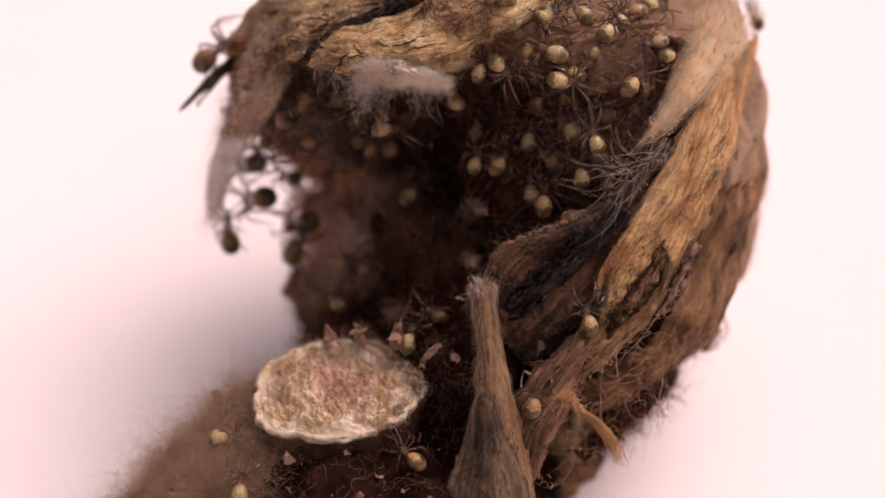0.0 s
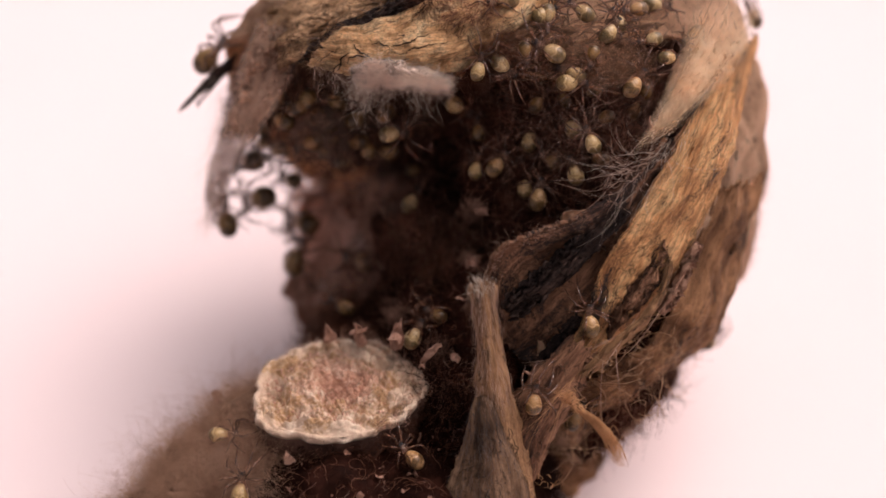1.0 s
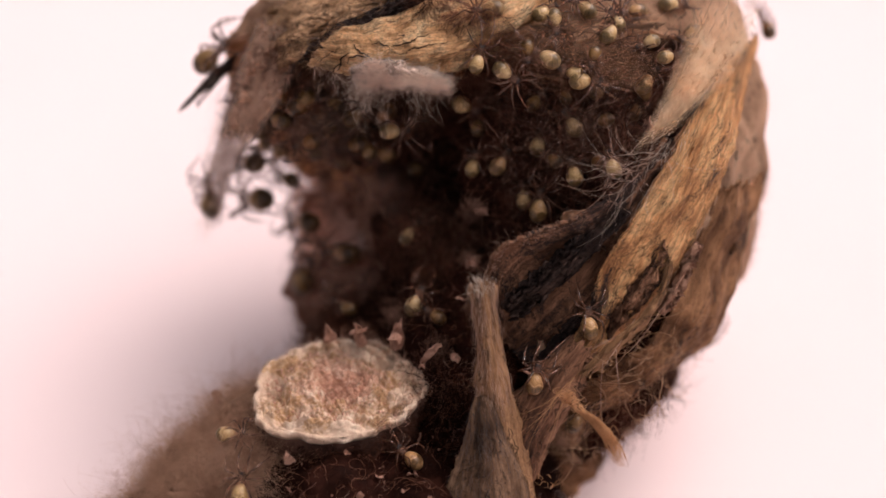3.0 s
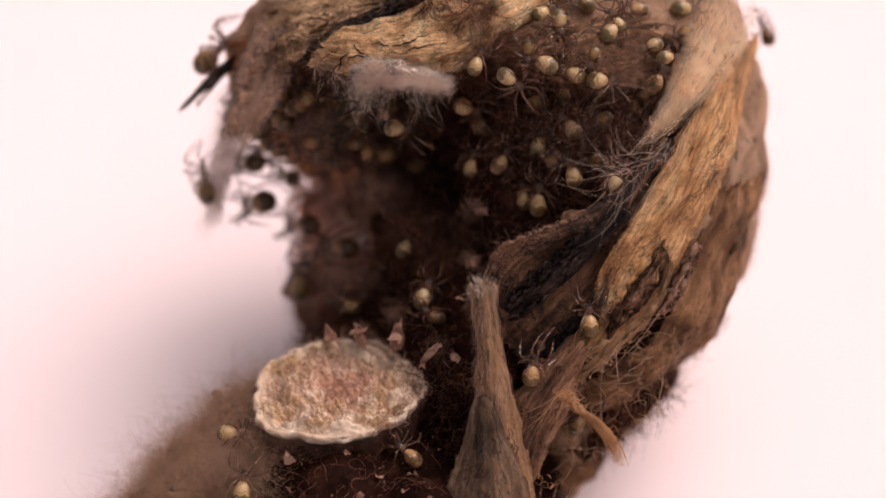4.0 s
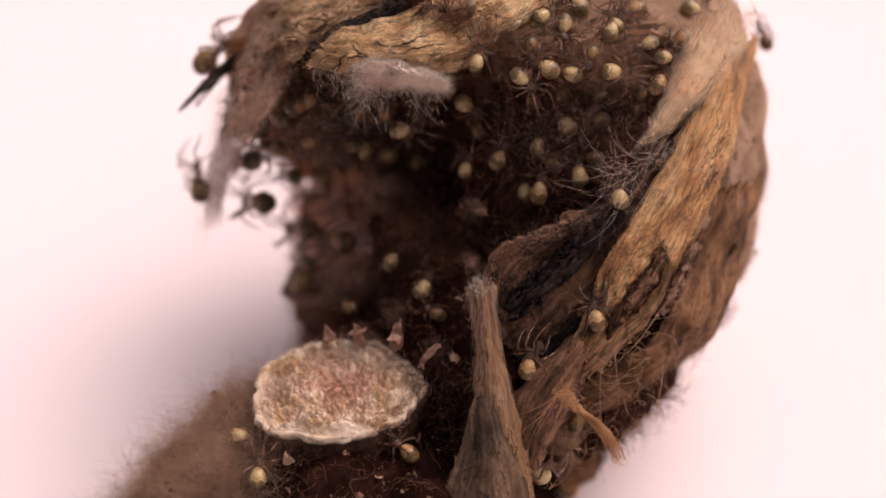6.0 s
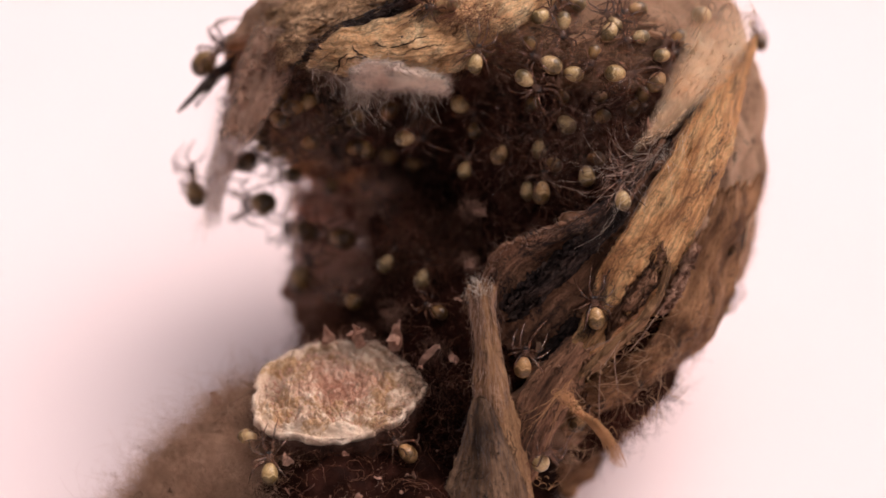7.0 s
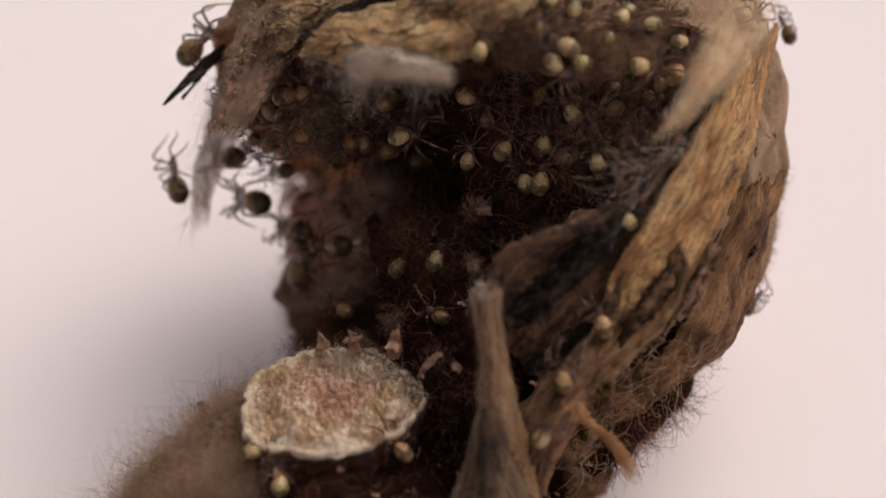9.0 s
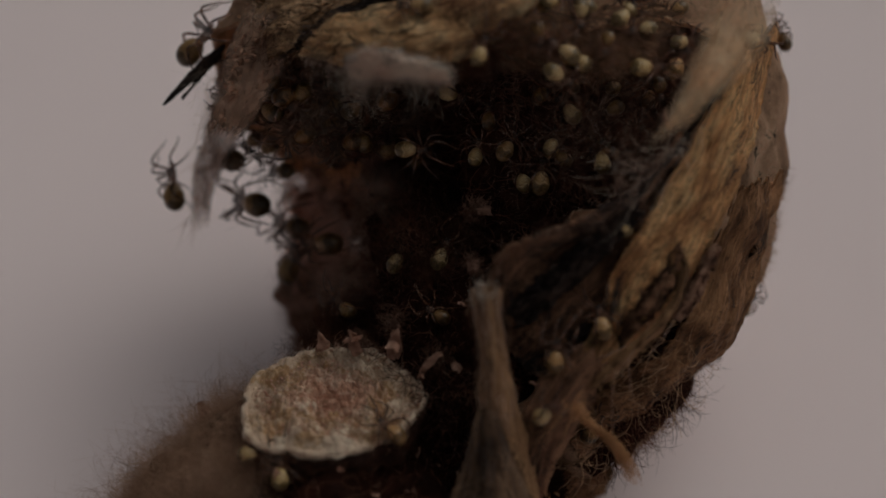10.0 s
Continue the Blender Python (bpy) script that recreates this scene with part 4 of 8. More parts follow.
p, nn = pick("leaf_shoulder", 200, 0.0, 0.6, 0.0, 0.35)
hair("edge_hair", p, np.array((-0.2, -0.7, 0.1)) + 0.7 * nn, 0.8, 0.012, 0.3, SILK_BROWN, "short dark hairs on the stained leaf")
p, nn = pick("leaf_fold", 130, 0.02, 0.6, 0.0, 0.05)
hair("edge_hair", p, np.array((-0.6, 0.5, 0.0)) + 0.3 * nn, 0.7, 0.005, 0.5, SILK_PALE, "pale hairs along the leaf edge", 8, spread=1.0)
p, nn = pick("leaf_fold", 900, 0.05, 0.7, 0.05, 0.6)
hair("nap", p, np.array((-0.3, 0.4, 0.0)) + 0.5 * nn, 0.25, 0.005, 0.3, SILK_BROWN, "fine nap on the leaf band")
p, nn = pick("leaf_fold", 380, 0.05, 0.62, 0.0, 0.35)
hair("nap", p, np.array((-0.4, 0.3, 0.0)) + 0.5 * nn, 0.3, 0.004, 0.4, SILK_CLOT, "fine pale nap on the leaf fold", spread=0.5)
p, nn = pick("leaf_fold", 46, 0.60, 0.99, 0.0, 0.10)
hair("silk_strand", p, np.array((-0.75, -0.55, 0.1)) + 0.4 * nn, 2.4, 0.008, 0.25, SILK_WEB, "loose pale silk strands", 9, 0.9)
p, nn = pick("leaf_ribbon", 420, 0.0, 0.62, 0.0, 1.0)
hair("nap", p, np.array((0.06, -1.0, 0.0)) + 0.12 * nn, 0.8, 0.007, 0.06, SILK_PALE, "fine pale fibres running down the ribbon", 6, 0.10)
p, nn = pick("ribbon_fan", 260, 0.0, 0.95, 0.0, 1.0)
hair("nap", p, np.array((0.0, -1.0, 0.0)) + 0.15 * nn, 0.8, 0.008, 0.08, SILK_GREY, "grey fibres running down the leaf fan", 6, 0.22)
p, nn = pick("leaf_ribbon", 150, 0.0, 0.10, 0.0, 0.9)
hair("frayed_hair", p, np.array((-0.35, 0.9, 0.0)) + 0.1 * nn, 0.4, 0.007, 0.3, SILK_WHITE, "frayed pale hairs at the ribbon tip", spread=0.35)
p, nn = pick("leaf_ribbon", 60, 0.03, 0.95, 0.0, 0.10)
hair("edge_hair", p, np.array((-0.8, 0.1, 0.1)) + 0.3 * nn, 0.6, 0.008, 0.5, SILK_TAN, "short hairs along the ribbon", spread=0.8)
p, nn = pick("leaf_ribbon", 60, 0.05, 0.95, 0.94, 1.0)
hair("edge_hair", p, np.array((0.8, 0.2, 0.1)) + 0.3 * nn, 0.4, 0.011, 0.3, SILK_BROWN, "short hairs along the ribbon")
p, nn = pick("leaf_crease", 260, 0.0, 0.7, 0.0, 1.0)
hair("edge_hair", p, np.array((-0.3, -0.4, 0.0)) + 0.6 * nn, 0.5, 0.011, 0.35, SILK_GREY, "grey-black hairs in the crease", spread=0.6)
p = along((9.76, 5.01, 4.35), (7.44, 2.53, 5.25), 46, 0.3)
hair("silk_strand", p, (-0.75, -0.5, 0.1), 2.6, 0.006, 0.22, SILK_WHITE, "loose pale silk strands", 9, 0.7)
# long fibres over the lower side
p = along((10.90, -3.73, -0.03), (6.18, -8.02, -0.30), 130, 0.5)
hair("nap", p, (0.3, -0.5, 0.6), 1.2, 0.013, 0.35, SILK_TAN, "tan nap on the lower side", 6, 0.6)
# the orange tuft: strands twisted round one another that part at the ends
axis = spline([(5.00, -5.88, 4.50), (5.68, -6.63, 4.60), (6.37, -7.18, 4.60), (6.90, -7.96, 4.50), (7.34, -8.85, 4.30)], 80)
twist = []
for i in range(60):
    lo = RNG.uniform(0.0, 0.55)
    at = np.linspace(lo, min(1.0, lo + RNG.uniform(0.3, 0.7)), 24)
    turn = RNG.uniform(0, 6.283) + at * RNG.choice((5.0, 7.0, -6.0))
    wide = RNG.uniform(0.06, 0.34) * (0.75 + 1.2 * (at - 0.35) ** 2) + 0.35 * np.clip(at - RNG.uniform(0.5, 0.95), 0, 1) * RNG.uniform(-1, 1)
    twist.append(axis[(at * 79).astype(int)] + np.stack([np.cos(turn), 0.7 * np.sin(turn), np.sin(turn)], -1) * wide[:, None] + RNG.normal(0, 0.008, (24, 3)))
v, f = strands(twist, 0.016)
tagged(part("fibre_tuft", mesh_from("fibre_tuft", v, f), SILK_ORANGE, husk, "twisted orange-brown strands of fibre"), kind="stuff")
v, f = strands(wander(axis[(RNG.random(80) * 79).astype(int)], (0.3, -0.4, 0.2), 0.9, 0.32, RNG), 0.011)
tagged(part("fibre_tuft", mesh_from("fibre_tuft", v, f), SILK_ORANGE, husk, "loose curled ends on the orange tuft"), kind="stuff")
v, f = strands(wander(axis[(RNG.random(30) * 12).astype(int)], (-0.4, 0.3, 0.3), 1.1, 0.32, RNG), 0.015)
tagged(part("fibre_tuft", mesh_from("fibre_tuft", v, f), SILK_ORANGE, husk, "curled head of the orange tuft"), kind="stuff")
v, f = strands(wander(along((3.79, -9.62, 3.60), (4.74, -9.93, 3.40), 10, 0.12), (0.5, 0.1, 0.2), 1.1, 0.22, RNG), 0.011)
tagged(part("fibre_tuft", mesh_from("fibre_tuft", v, f), SILK_ORANGE, husk, "small orange curl beside the ribbon"), kind="stuff")
p = along((5.68, -4.94, 4.60), (4.63, -5.97, 4.70), 11, 0.08)
hair("long_fibre", p, (-0.52, -0.85, 0.0), 3.4, 0.011, 0.07, SILK_ORANGE, "stiff golden fibres beside the tuft", 10, 0.12)
# curled fibres that hang below the leaf rim and lie over the husk's lower side
lines = np.concatenate([
    wander(along((9.17, -2.47, 3.00), (4.66, -6.15, 3.00), 16, 0.2), (0.0, -0.7, 0.1), 3.2, 0.16, RNG),
    wander(along((10.93, -2.92, 1.20), (7.16, -6.02, 2.00), 14, 0.4), (-0.5, -0.5, 0.1), 3.6, 0.16, RNG),
    wander(along((4.24, -7.21, 2.20), (8.37, -4.33, 2.00), 14, 0.5), (0.7, 0.35, 0.1), 3.6, 0.12, RNG)])
v, f = strands(lines, 0.015)
tagged(part("long_fibre", mesh_from("long_fibre", v, f), SILK_TAN, husk, "curled tan fibres below the leaf rim"), kind="stuff")
v, f = strands(wander(along((9.03, -2.20, 3.90), (5.99, -4.65, 3.90), 9, 0.08), (-0.66, -0.76, 0.0), 4.2, 0.02, RNG), 0.012)
tagged(part("long_fibre", mesh_from("long_fibre", v, f), SILK_PALE, husk, "pale stiff fibres along the leaf rim"), kind="stuff")
v, f = strands(wander(along((9.08, 4.15, 5.00), (6.99, 2.76, 5.20), 34, 0.3), (-0.7, -0.45, 0.3), 2.2, 0.10, RNG), 0.005)
tagged(part("silk_strand", mesh_from("silk_strand", v, f), SILK_PALE, husk, "tangled pale threads at the end of the silk sheet"), kind="stuff")
lines = np.concatenate([wander(along((10.05, -4.19, 0.60), (5.05, -8.56, 1.20), 40, 0.5), (-0.2, -0.6, 0.2), 2.8, 0.16, RNG), wander(along((9.06, -4.43, 0.60), (4.31, -9.05, 1.20), 40, 0.5), (0.6, -0.2, 0.2), 2.8, 0.16, RNG)])
v, f = strands(lines, 0.013)
tagged(part("long_fibre", mesh_from("long_fibre", v, f), SILK_TAN, husk, "loose tan fibres on the lower side of the husk"), kind="stuff")
p, nn = pick("lower_husk", 400, 0.05, 0.95, 0.0, 0.5)
hair("nap", p, nn + (-0.6, 0.5, 0.3), 0.5, 0.009, 0.4, SILK_FELT, "tan nap on the lower husk", 6, 0.7)
# pinkish silk clots in the fuzz
for c, r, cnt in (((1.32, 1.69, 1.20), 0.55, 240), ((1.18, -0.51, 1.20), 0.32, 200), ((-1.96, -2.95, 0.60), 0.8, 420), ((-0.34, -4.48, 1.60), 0.7, 380), ((0.02, -6.04, 1.80), 0.6, 320), ((-5.74, -3.56, -1.50), 0.6, 260), ((-3.54, -3.66, 1.00), 0.5, 240), ((8.68, 5.11, 4.00), 0.16, 90)):
    o = RNG.normal(0, 1, (cnt, 3))
    o /= np.linalg.norm(o, axis=1, keepdims=True)
    hair("silk_clot", np.array(c) + o * r * RNG.random((cnt, 1)), o, 0.5, 0.014, 0.5, SILK_CLOT, "reddish clot of curled silk", 6, 0.5)
# brown threads clumped on the flap to stand for dark shading there
for c, r, cnt in (((1.01, 9.52, 4.70), 1.0, 420), ((2.11, 8.31, 4.50), 0.7, 260), ((-0.56, 10.41, 4.00), 0.8, 260)):
    o = RNG.normal(0, 1, (cnt, 3)) * (1.0, 0.7, 0.25)
    hair("silk_clot", np.array(c) + o * r * 0.6, o + (0, -0.3, 0.2), 0.8, 0.010, 0.4, SILK_BROWN, "brown clot of silk added to darken the leaf flap", 6, 0.5)
# threads spun to and fro across the mouth of the husk
p = np.concatenate([along((-0.10, 8.21, 2.60), (8.54, 7.60, 3.20), 300, 1.0), along((2.83, 4.42, 2.00), (8.56, 4.58, 3.20), 330, 1.1), along((-1.10, 0.52, 0.20), (4.77, 2.21, 1.60), 50, 0.9), along((-8.16, 6.79, -2.40), (-1.64, 5.42, -1.60), 420, 0.9)])
d = RNG.normal(0, 1, p.shape) * (1, 1, 0.35)
hair("silk_web", p, d, 2.8, 0.0055, 0.13, SILK_WEB, "crossing fine silk threads in the husk mouth", 8, 0.2)
p = BALL_GRID[RNG.integers(30, 75, 1400), RNG.integers(212, 262, 1400) % 259]
hair("nap", p, (p - BALL) / SIZE, 0.4, 0.012, 0.35, SILK_TAN, "short tan nap on the outer husk", 5, 0.6)
# ragged brown threads on the torn rim
p = BALL_GRID[RNG.integers(0, 5, 1000), RNG.integers(42, 84, 1000)]
hair("rim_fuzz", p, (-0.15, -0.75, 0.25), 1.3, 0.010, 0.3, SILK_BROWN, "brown threads along the torn rim", 6, 0.7)
p = BALL_GRID[RNG.integers(0, 22, 500), RNG.integers(44, 84, 500)]
hair("rim_fuzz", p, (-0.3, -0.6, 0.5), 0.6, 0.008, 0.4, SILK_TAN, "short tan threads on the husk front", 5, 0.8)
p, nn = pick("fur_veil", 70, 0.0, 0.95, 0.0, 1.0)
hair("grey_fur", p, np.array((-0.35, -0.85, 0.0)) + 0.3 * nn, 1.3, 0.008, 0.25, SILK_FUR, "grey-brown matted fur of silk", 7, 0.35)
# fine threads that hold the husk's torn side and its hangers
p = along((-10.11, 8.19, -3.20), (-11.16, 1.11, -5.00), 160, 0.35)
hair("silk_strand", p, (-0.1, -0.9, 0.1), 1.6, 0.010, 0.15, SILK_WHITE, "fine hanging silk strands", 7, 0.4)
p = along((-8.23, 4.09, -5.00), (-4.51, 3.33, -6.00), 90, 0.5)
hair("silk_strand", p, (-0.3, -0.7, 0.1), 2.2, 0.010, 0.2, SILK_BROWN, "fine hanging silk strands", 7, 0.5)

# ---- the cut stub ----
STUB = Vector((-4.50, -5.90, 2.20))
stub_top = HEAP @ (STUB * MM)
stub = thing("cut_stub", Matrix.Translation((stub_top.x, stub_top.y, 0.0)), "short upright cut plant stub with a pale crumbly top", "stub")
TOP = stub_top.z / MM


def outline(a):
    return 3.58 + 0.16 * np.sin(2 * a + 0.6) + 0.10 * np.sin(3 * a + 2.0) + 0.08 * np.sin(5 * a + 1.2) + 0.06 * np.sin(7 * a) + 0.05 * np.sin(11 * a + 2) + 0.04 * np.sin(17 * a + 1) + 0.03 * np.sin(29 * a)


na = 240
ang = np.linspace(0, 2 * math.pi, na)
rho = np.linspace(0.0, 0.975, 130)[:, None]
flat_r = outline(ang)[None] * rho
g = np.stack([flat_r * np.cos(ang), 0.85 * flat_r * np.sin(ang), np.zeros_like(flat_r)], -1)
q = g.reshape(-1, 3)
h = (wob(q, 0.5, 0.4, 5, 6.0) + wob(q, 1.1, 0.42, 5, 7.0) + 0.8 * np.abs(wob(q, 3.2, 0.5, 5, 5.0))).reshape(130, na)
# a trench inside a crumbly ring, both broken here and there
where = rho + wob(q, 0.8, 0.12, 3, 12.0).reshape(130, na)
h = h - 0.30 * np.exp(-((where - 0.70) / 0.10) ** 2) + 0.12 * np.exp(-((where - 0.88) / 0.07) ** 2)
h[:, -1] = h[:, 0]
g[..., 2] = TOP - 0.06 + h * np.clip(rho * 6, 0, 1) * np.clip((0.99 - rho) * 6, 0.15, 1)
FACE = g
part("cut_face", mesh_from("cut_face", g.reshape(-1, 3), grid_faces(130, na)), PITH, stub, "pale pinkish crumbly pith")
prof = [(0.90, -0.24), (0.935, -0.06), (0.965, 0.0), (0.99, -0.06), (1.0, -0.16), (0.99, -0.26), (0.97, -0.42)]
g = np.array([np.stack([outline(ang) * a * np.cos(ang), 0.85 * outline(ang) * a * np.sin(ang), np.full(na, TOP + b)], -1) for a, b in prof])
k = wob(g.reshape(-1, 3), 0.7, 0.26, 7, 8.0).reshape(len(prof), na)
k += 0.5 * np.abs(wob(g.reshape(-1, 3), 3.5, 0.34, 5, 9.5)).reshape(len(prof), na)
out = wob(g.reshape(-1, 3), 2.6, 0.10, 5, 10.5).reshape(len(prof), na)
k[:, -1], out[:, -1] = k[:, 0], out[:, 0]
g[..., 2] += k * np.array((0.3, 1, 1, 1, 0.7, 0.4, 0.0))[:, None]
g[..., :2] *= (1 + 0.28 * out * np.array((0, 0.3, 0.6, 1, 1, 1, 0.4))[:, None])[..., None]
part("rim", mesh_from("rim", g.reshape(-1, 3), grid_faces(len(prof), na)), PITH, stub, "whitish raised rim of the cut")
hs = np.linspace(0, 1, 40)[:, None]
g = np.stack([outline(ang) * (1.0 - 0.03 * (1 - hs)) * np.cos(ang), 0.85 * outline(ang) * (1.0 - 0.03 * (1 - hs)) * np.sin(ang), (TOP - 0.3) * hs + 0 * ang[None]], -1)
d = np.stack([np.cos(ang), np.sin(ang), 0 * ang], -1)
k = wob(g.reshape(-1, 3), 0.9, 0.30, 5, 9.0).reshape(40, na)
k[:, -1] = k[:, 0]
g = g + d[None] * (k * np.clip((1 - hs) * 8, 0, 1))[..., None]
STUB_SIDE = g
part("bark", mesh_from("bark", g.reshape(-1, 3), grid_faces(40, na)), BARK, stub, "rough brown bark")

# crumbs on the cut
pieces = []
for i in range(900):
    a, r = RNG.uniform(0, 6.283), 3.4 * math.sqrt(RNG.random()) * 0.92
    if math.hypot(r * math.cos(a) + 0.6, r * math.sin(a)) > 2.4 and RNG.random() < 0.7:
        continue
    s = RNG.uniform(0.02, 0.07)
    c = np.array((r * math.cos(a), 0.88 * r * math.sin(a), TOP - 0.10 + RNG.uniform(-0.1, 0.18)))
    o = np.array([(1, 0, 0), (0, 1, 0), (-1, 0, 0), (0, -1, 0), (0, 0, 1.6), (0, 0, -1)]) * s * RNG.uniform(0.5, 1.4, (6, 1)) + RNG.normal(0, s * 0.25, (6, 3))
    pieces.append((c + o, np.array([(0, 1, 4), (1, 2, 4), (2, 3, 4), (3, 0, 4), (1, 0, 5), (2, 1, 5), (3, 2, 5), (0, 3, 5)])))
v, f = joined(pieces)
tagged(part("crumb_layer", mesh_from("crumb_layer", v, f), CRUMB_PINK, stub, "glistening pink crumbs"), kind="stuff")
p, nn = scatter(FACE[8:], 2600, RNG)
p = p[np.hypot(p[:, 0] + 0.2, p[:, 1]) < 2.3]
hair("pith_fibre", p, (0, 0, 1), 0.24, 0.011, 0.5, SILK_ROSE, "torn pink fibres of the pith", 4, 0.7, parent=stub)
p, nn = scatter(FACE[50:], 2200, RNG)
hair("pith_fibre", p, (0, 0, 1), 0.16, 0.012, 0.5, RIM, "torn pale fibres of the pith", 4, 0.8, parent=stub)
a = RNG.uniform(0, 6.283, 800)
r = outline(a) * RNG.uniform(0.93, 1.0, 800)
p = np.stack([r * np.cos(a), 0.88 * r * np.sin(a), np.full(800, TOP - 0.03)], -1)
hair("rim_fuzz", p, p / 3.6 * (1, 1, 0) + (0, 0, 0.5), 0.2, 0.009, 0.4, RIM, "pale fuzz on the rim", 4, 0.7, parent=stub)
p, nn = scatter(STUB_SIDE[14:39], 5200, RNG)
hair("bark_fuzz", p, np.stack([p[:, 0], p[:, 1], 0 * p[:, 0] - 0.5], -1) / 3.6, 0.8, 0.014, 0.6, SILK_BROWN, "brown silk fuzz round the stub", 5, 0.6, parent=stub)
a = RNG.uniform(-1.0, 2.0, 620)
r = outline(a) * RNG.uniform(0.84, 1.04, 620)
p = np.stack([r * np.cos(a), 0.88 * r * np.sin(a), np.full(620, TOP - 0.05)], -1)
hair("rim_curl", p[:420], (-0.1, 0.1, 0.7), 0.8, 0.010, 0.7, SILK_CLOT, "reddish-brown curls over the rim", 8, 0.9, parent=stub)
hair("rim_curl", p[420:], (-0.1, 0.1, 0.7), 0.7, 0.012, 0.6, SILK_ROSE, "rosy curls over the rim", 8, 0.9, parent=stub)

# ---- the felt heap about the stub ----
felt = thing("felt_heap", HEAP, "fuzzy tan felted silk heaped round the stub on paper", "felt")
FELT_LUMPS = [((-8.29, -9.18, -1.00), (2.45, 2.6, 4.4), 11.0), ((-10.95, -12.80, -0.80), (3.4, 3.4, 4.6), 12.0), ((-3.83, -12.30, 1.20), (6.0, 4.4, 4.5), 13.0), ((2.60, -10.63, -1.20), (2.4, 2.8, 3.0), 14.0), ((-9.68, -10.93, -0.80), (2.7, 2.7, 4.4), 15.0)]
felt_grids = [lump(c, r, 50, 80, 0.8, 0.4, s) for c, r, s in FELT_LUMPS]
# lumps 2 and 3 take the darkened silk for the shade below the rim
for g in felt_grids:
    part("felt_clump", mesh_from("felt_clump", g.reshape(-1, 3), grid_faces(50, 80)), SILK_SHADED if g is felt_grids[2] or g is felt_grids[3] else FELT, felt)
v, f = fuzz_on(felt_grids[:2] + felt_grids[4:], 17000, 1.5, 0.008, 0.5, RNG, keep=front, spread=1.2)
tagged(part("tan_fuzz", mesh_from("tan_fuzz", v, f), SILK_FELT, felt, "loose tan silk threads"), kind="stuff")
v, f = fuzz_on(felt_grids[:2] + felt_grids[4:], 5000, 3.0, 0.006, 0.35, RNG, keep=front, k=8, spread=1.0)
tagged(part("hazy_fuzz", mesh_from("hazy_fuzz", v, f), SILK_FELT, felt, "long hazy threads standing off the felt"), kind="stuff")
v, f = fuzz_on(felt_grids[:2] + felt_grids[4:], 1500, 1.6, 0.010, 0.5, RNG, keep=front, k=7, spread=1.2)
tagged(part("rust_curl", mesh_from("rust_curl", v, f), SILK_RUST, felt, "rust-brown threads in the felt"), kind="stuff")
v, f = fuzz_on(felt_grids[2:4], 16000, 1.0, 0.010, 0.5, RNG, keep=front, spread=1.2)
tagged(part("brown_fuzz", mesh_from("brown_fuzz", v, f), SILK_SHADED, felt, "loose brown silk threads, coloured dark for shade"), kind="stuff")

p, nn = scatter(felt_grids[1], 700, RNG)
p = p[p[:, 2] > -2]
hair("loose_wisp", p, (-0.65, -0.1, 0.5), 1.9, 0.006, 0.2, SILK_FELT, "long fine tan wisps", 8, 0.3, parent=felt)
# small torn scraps and loose curls
def scrap(owner, c, size, mat, label, seed):
    r = np.random.default_rng(seed)
    a = r.normal(0, 1, 3)
    b = np.cross(a, r.normal(0, 1, 3))
    a, b = a / np.linalg.norm(a), b / np.linalg.norm(b)
    cage = [[np.array(c) + size * ((i - 1) * a + (j - 1) * 0.6 * b + r.normal(0, 0.22, 3)) for j in range(3)] for i in range(3)]
    v, f, uv, g, nn = sheet(cage, 14, 10, thick=0.04, crumple=0.12, scale=2.5, ragged=0.15, seed=float(seed), ridge=0.05)
    part("scrap", mesh_from("scrap", v, f, uv), mat, owner, label)


for i, (c, size) in enumerate((((-2.22, -7.79, 3.20), 0.26), ((-6.43, -9.11, 2.60), 0.34), ((-6.34, -9.70, 2.80), 0.15), ((-1.97, -3.62, 2.40), 0.6), ((-3.58, -3.48, 2.00), 0.5),
                               ((-3.71, -9.10, 3.00), 0.24), ((-9.88, -6.53, 0.60), 0.36), ((-0.93, -4.96, 3.00), 0.26), ((-5.34, -8.70, 2.80), 0.2), ((-1.00, -7.96, 2.80), 0.2))):
    scrap(felt, c, 0.8 * size, SCRAP, "tiny pale torn scrap", 40 + i)
for i, (c, size) in enumerate((((8.55, 5.12, 4.40), 0.42), ((1.19, -0.51, 1.60), 0.42), ((1.61, 1.61, 1.40), 0.5), ((0.50, -4.57, 2.60), 0.3), ((0.75, -2.16, 1.80), 0.26), ((3.55, -5.15, 3.60), 0.3))):
    scrap(husk, c, 0.75 * size, SILK_CLOT if i in (1, 2) else SCRAP, "tiny pinkish torn scrap", 70 + i)
v, f = fuzz_on([felt_grids[2], core_grids[4], core_grids[3]], 450, 1.3, 0.010, 0.5, RNG, keep=front, k=8, spread=1.4)
tagged(part("loose_curl", mesh_from("loose_curl", v, f), SILK_PINK, felt, "loose reddish curls of silk"), kind="stuff")

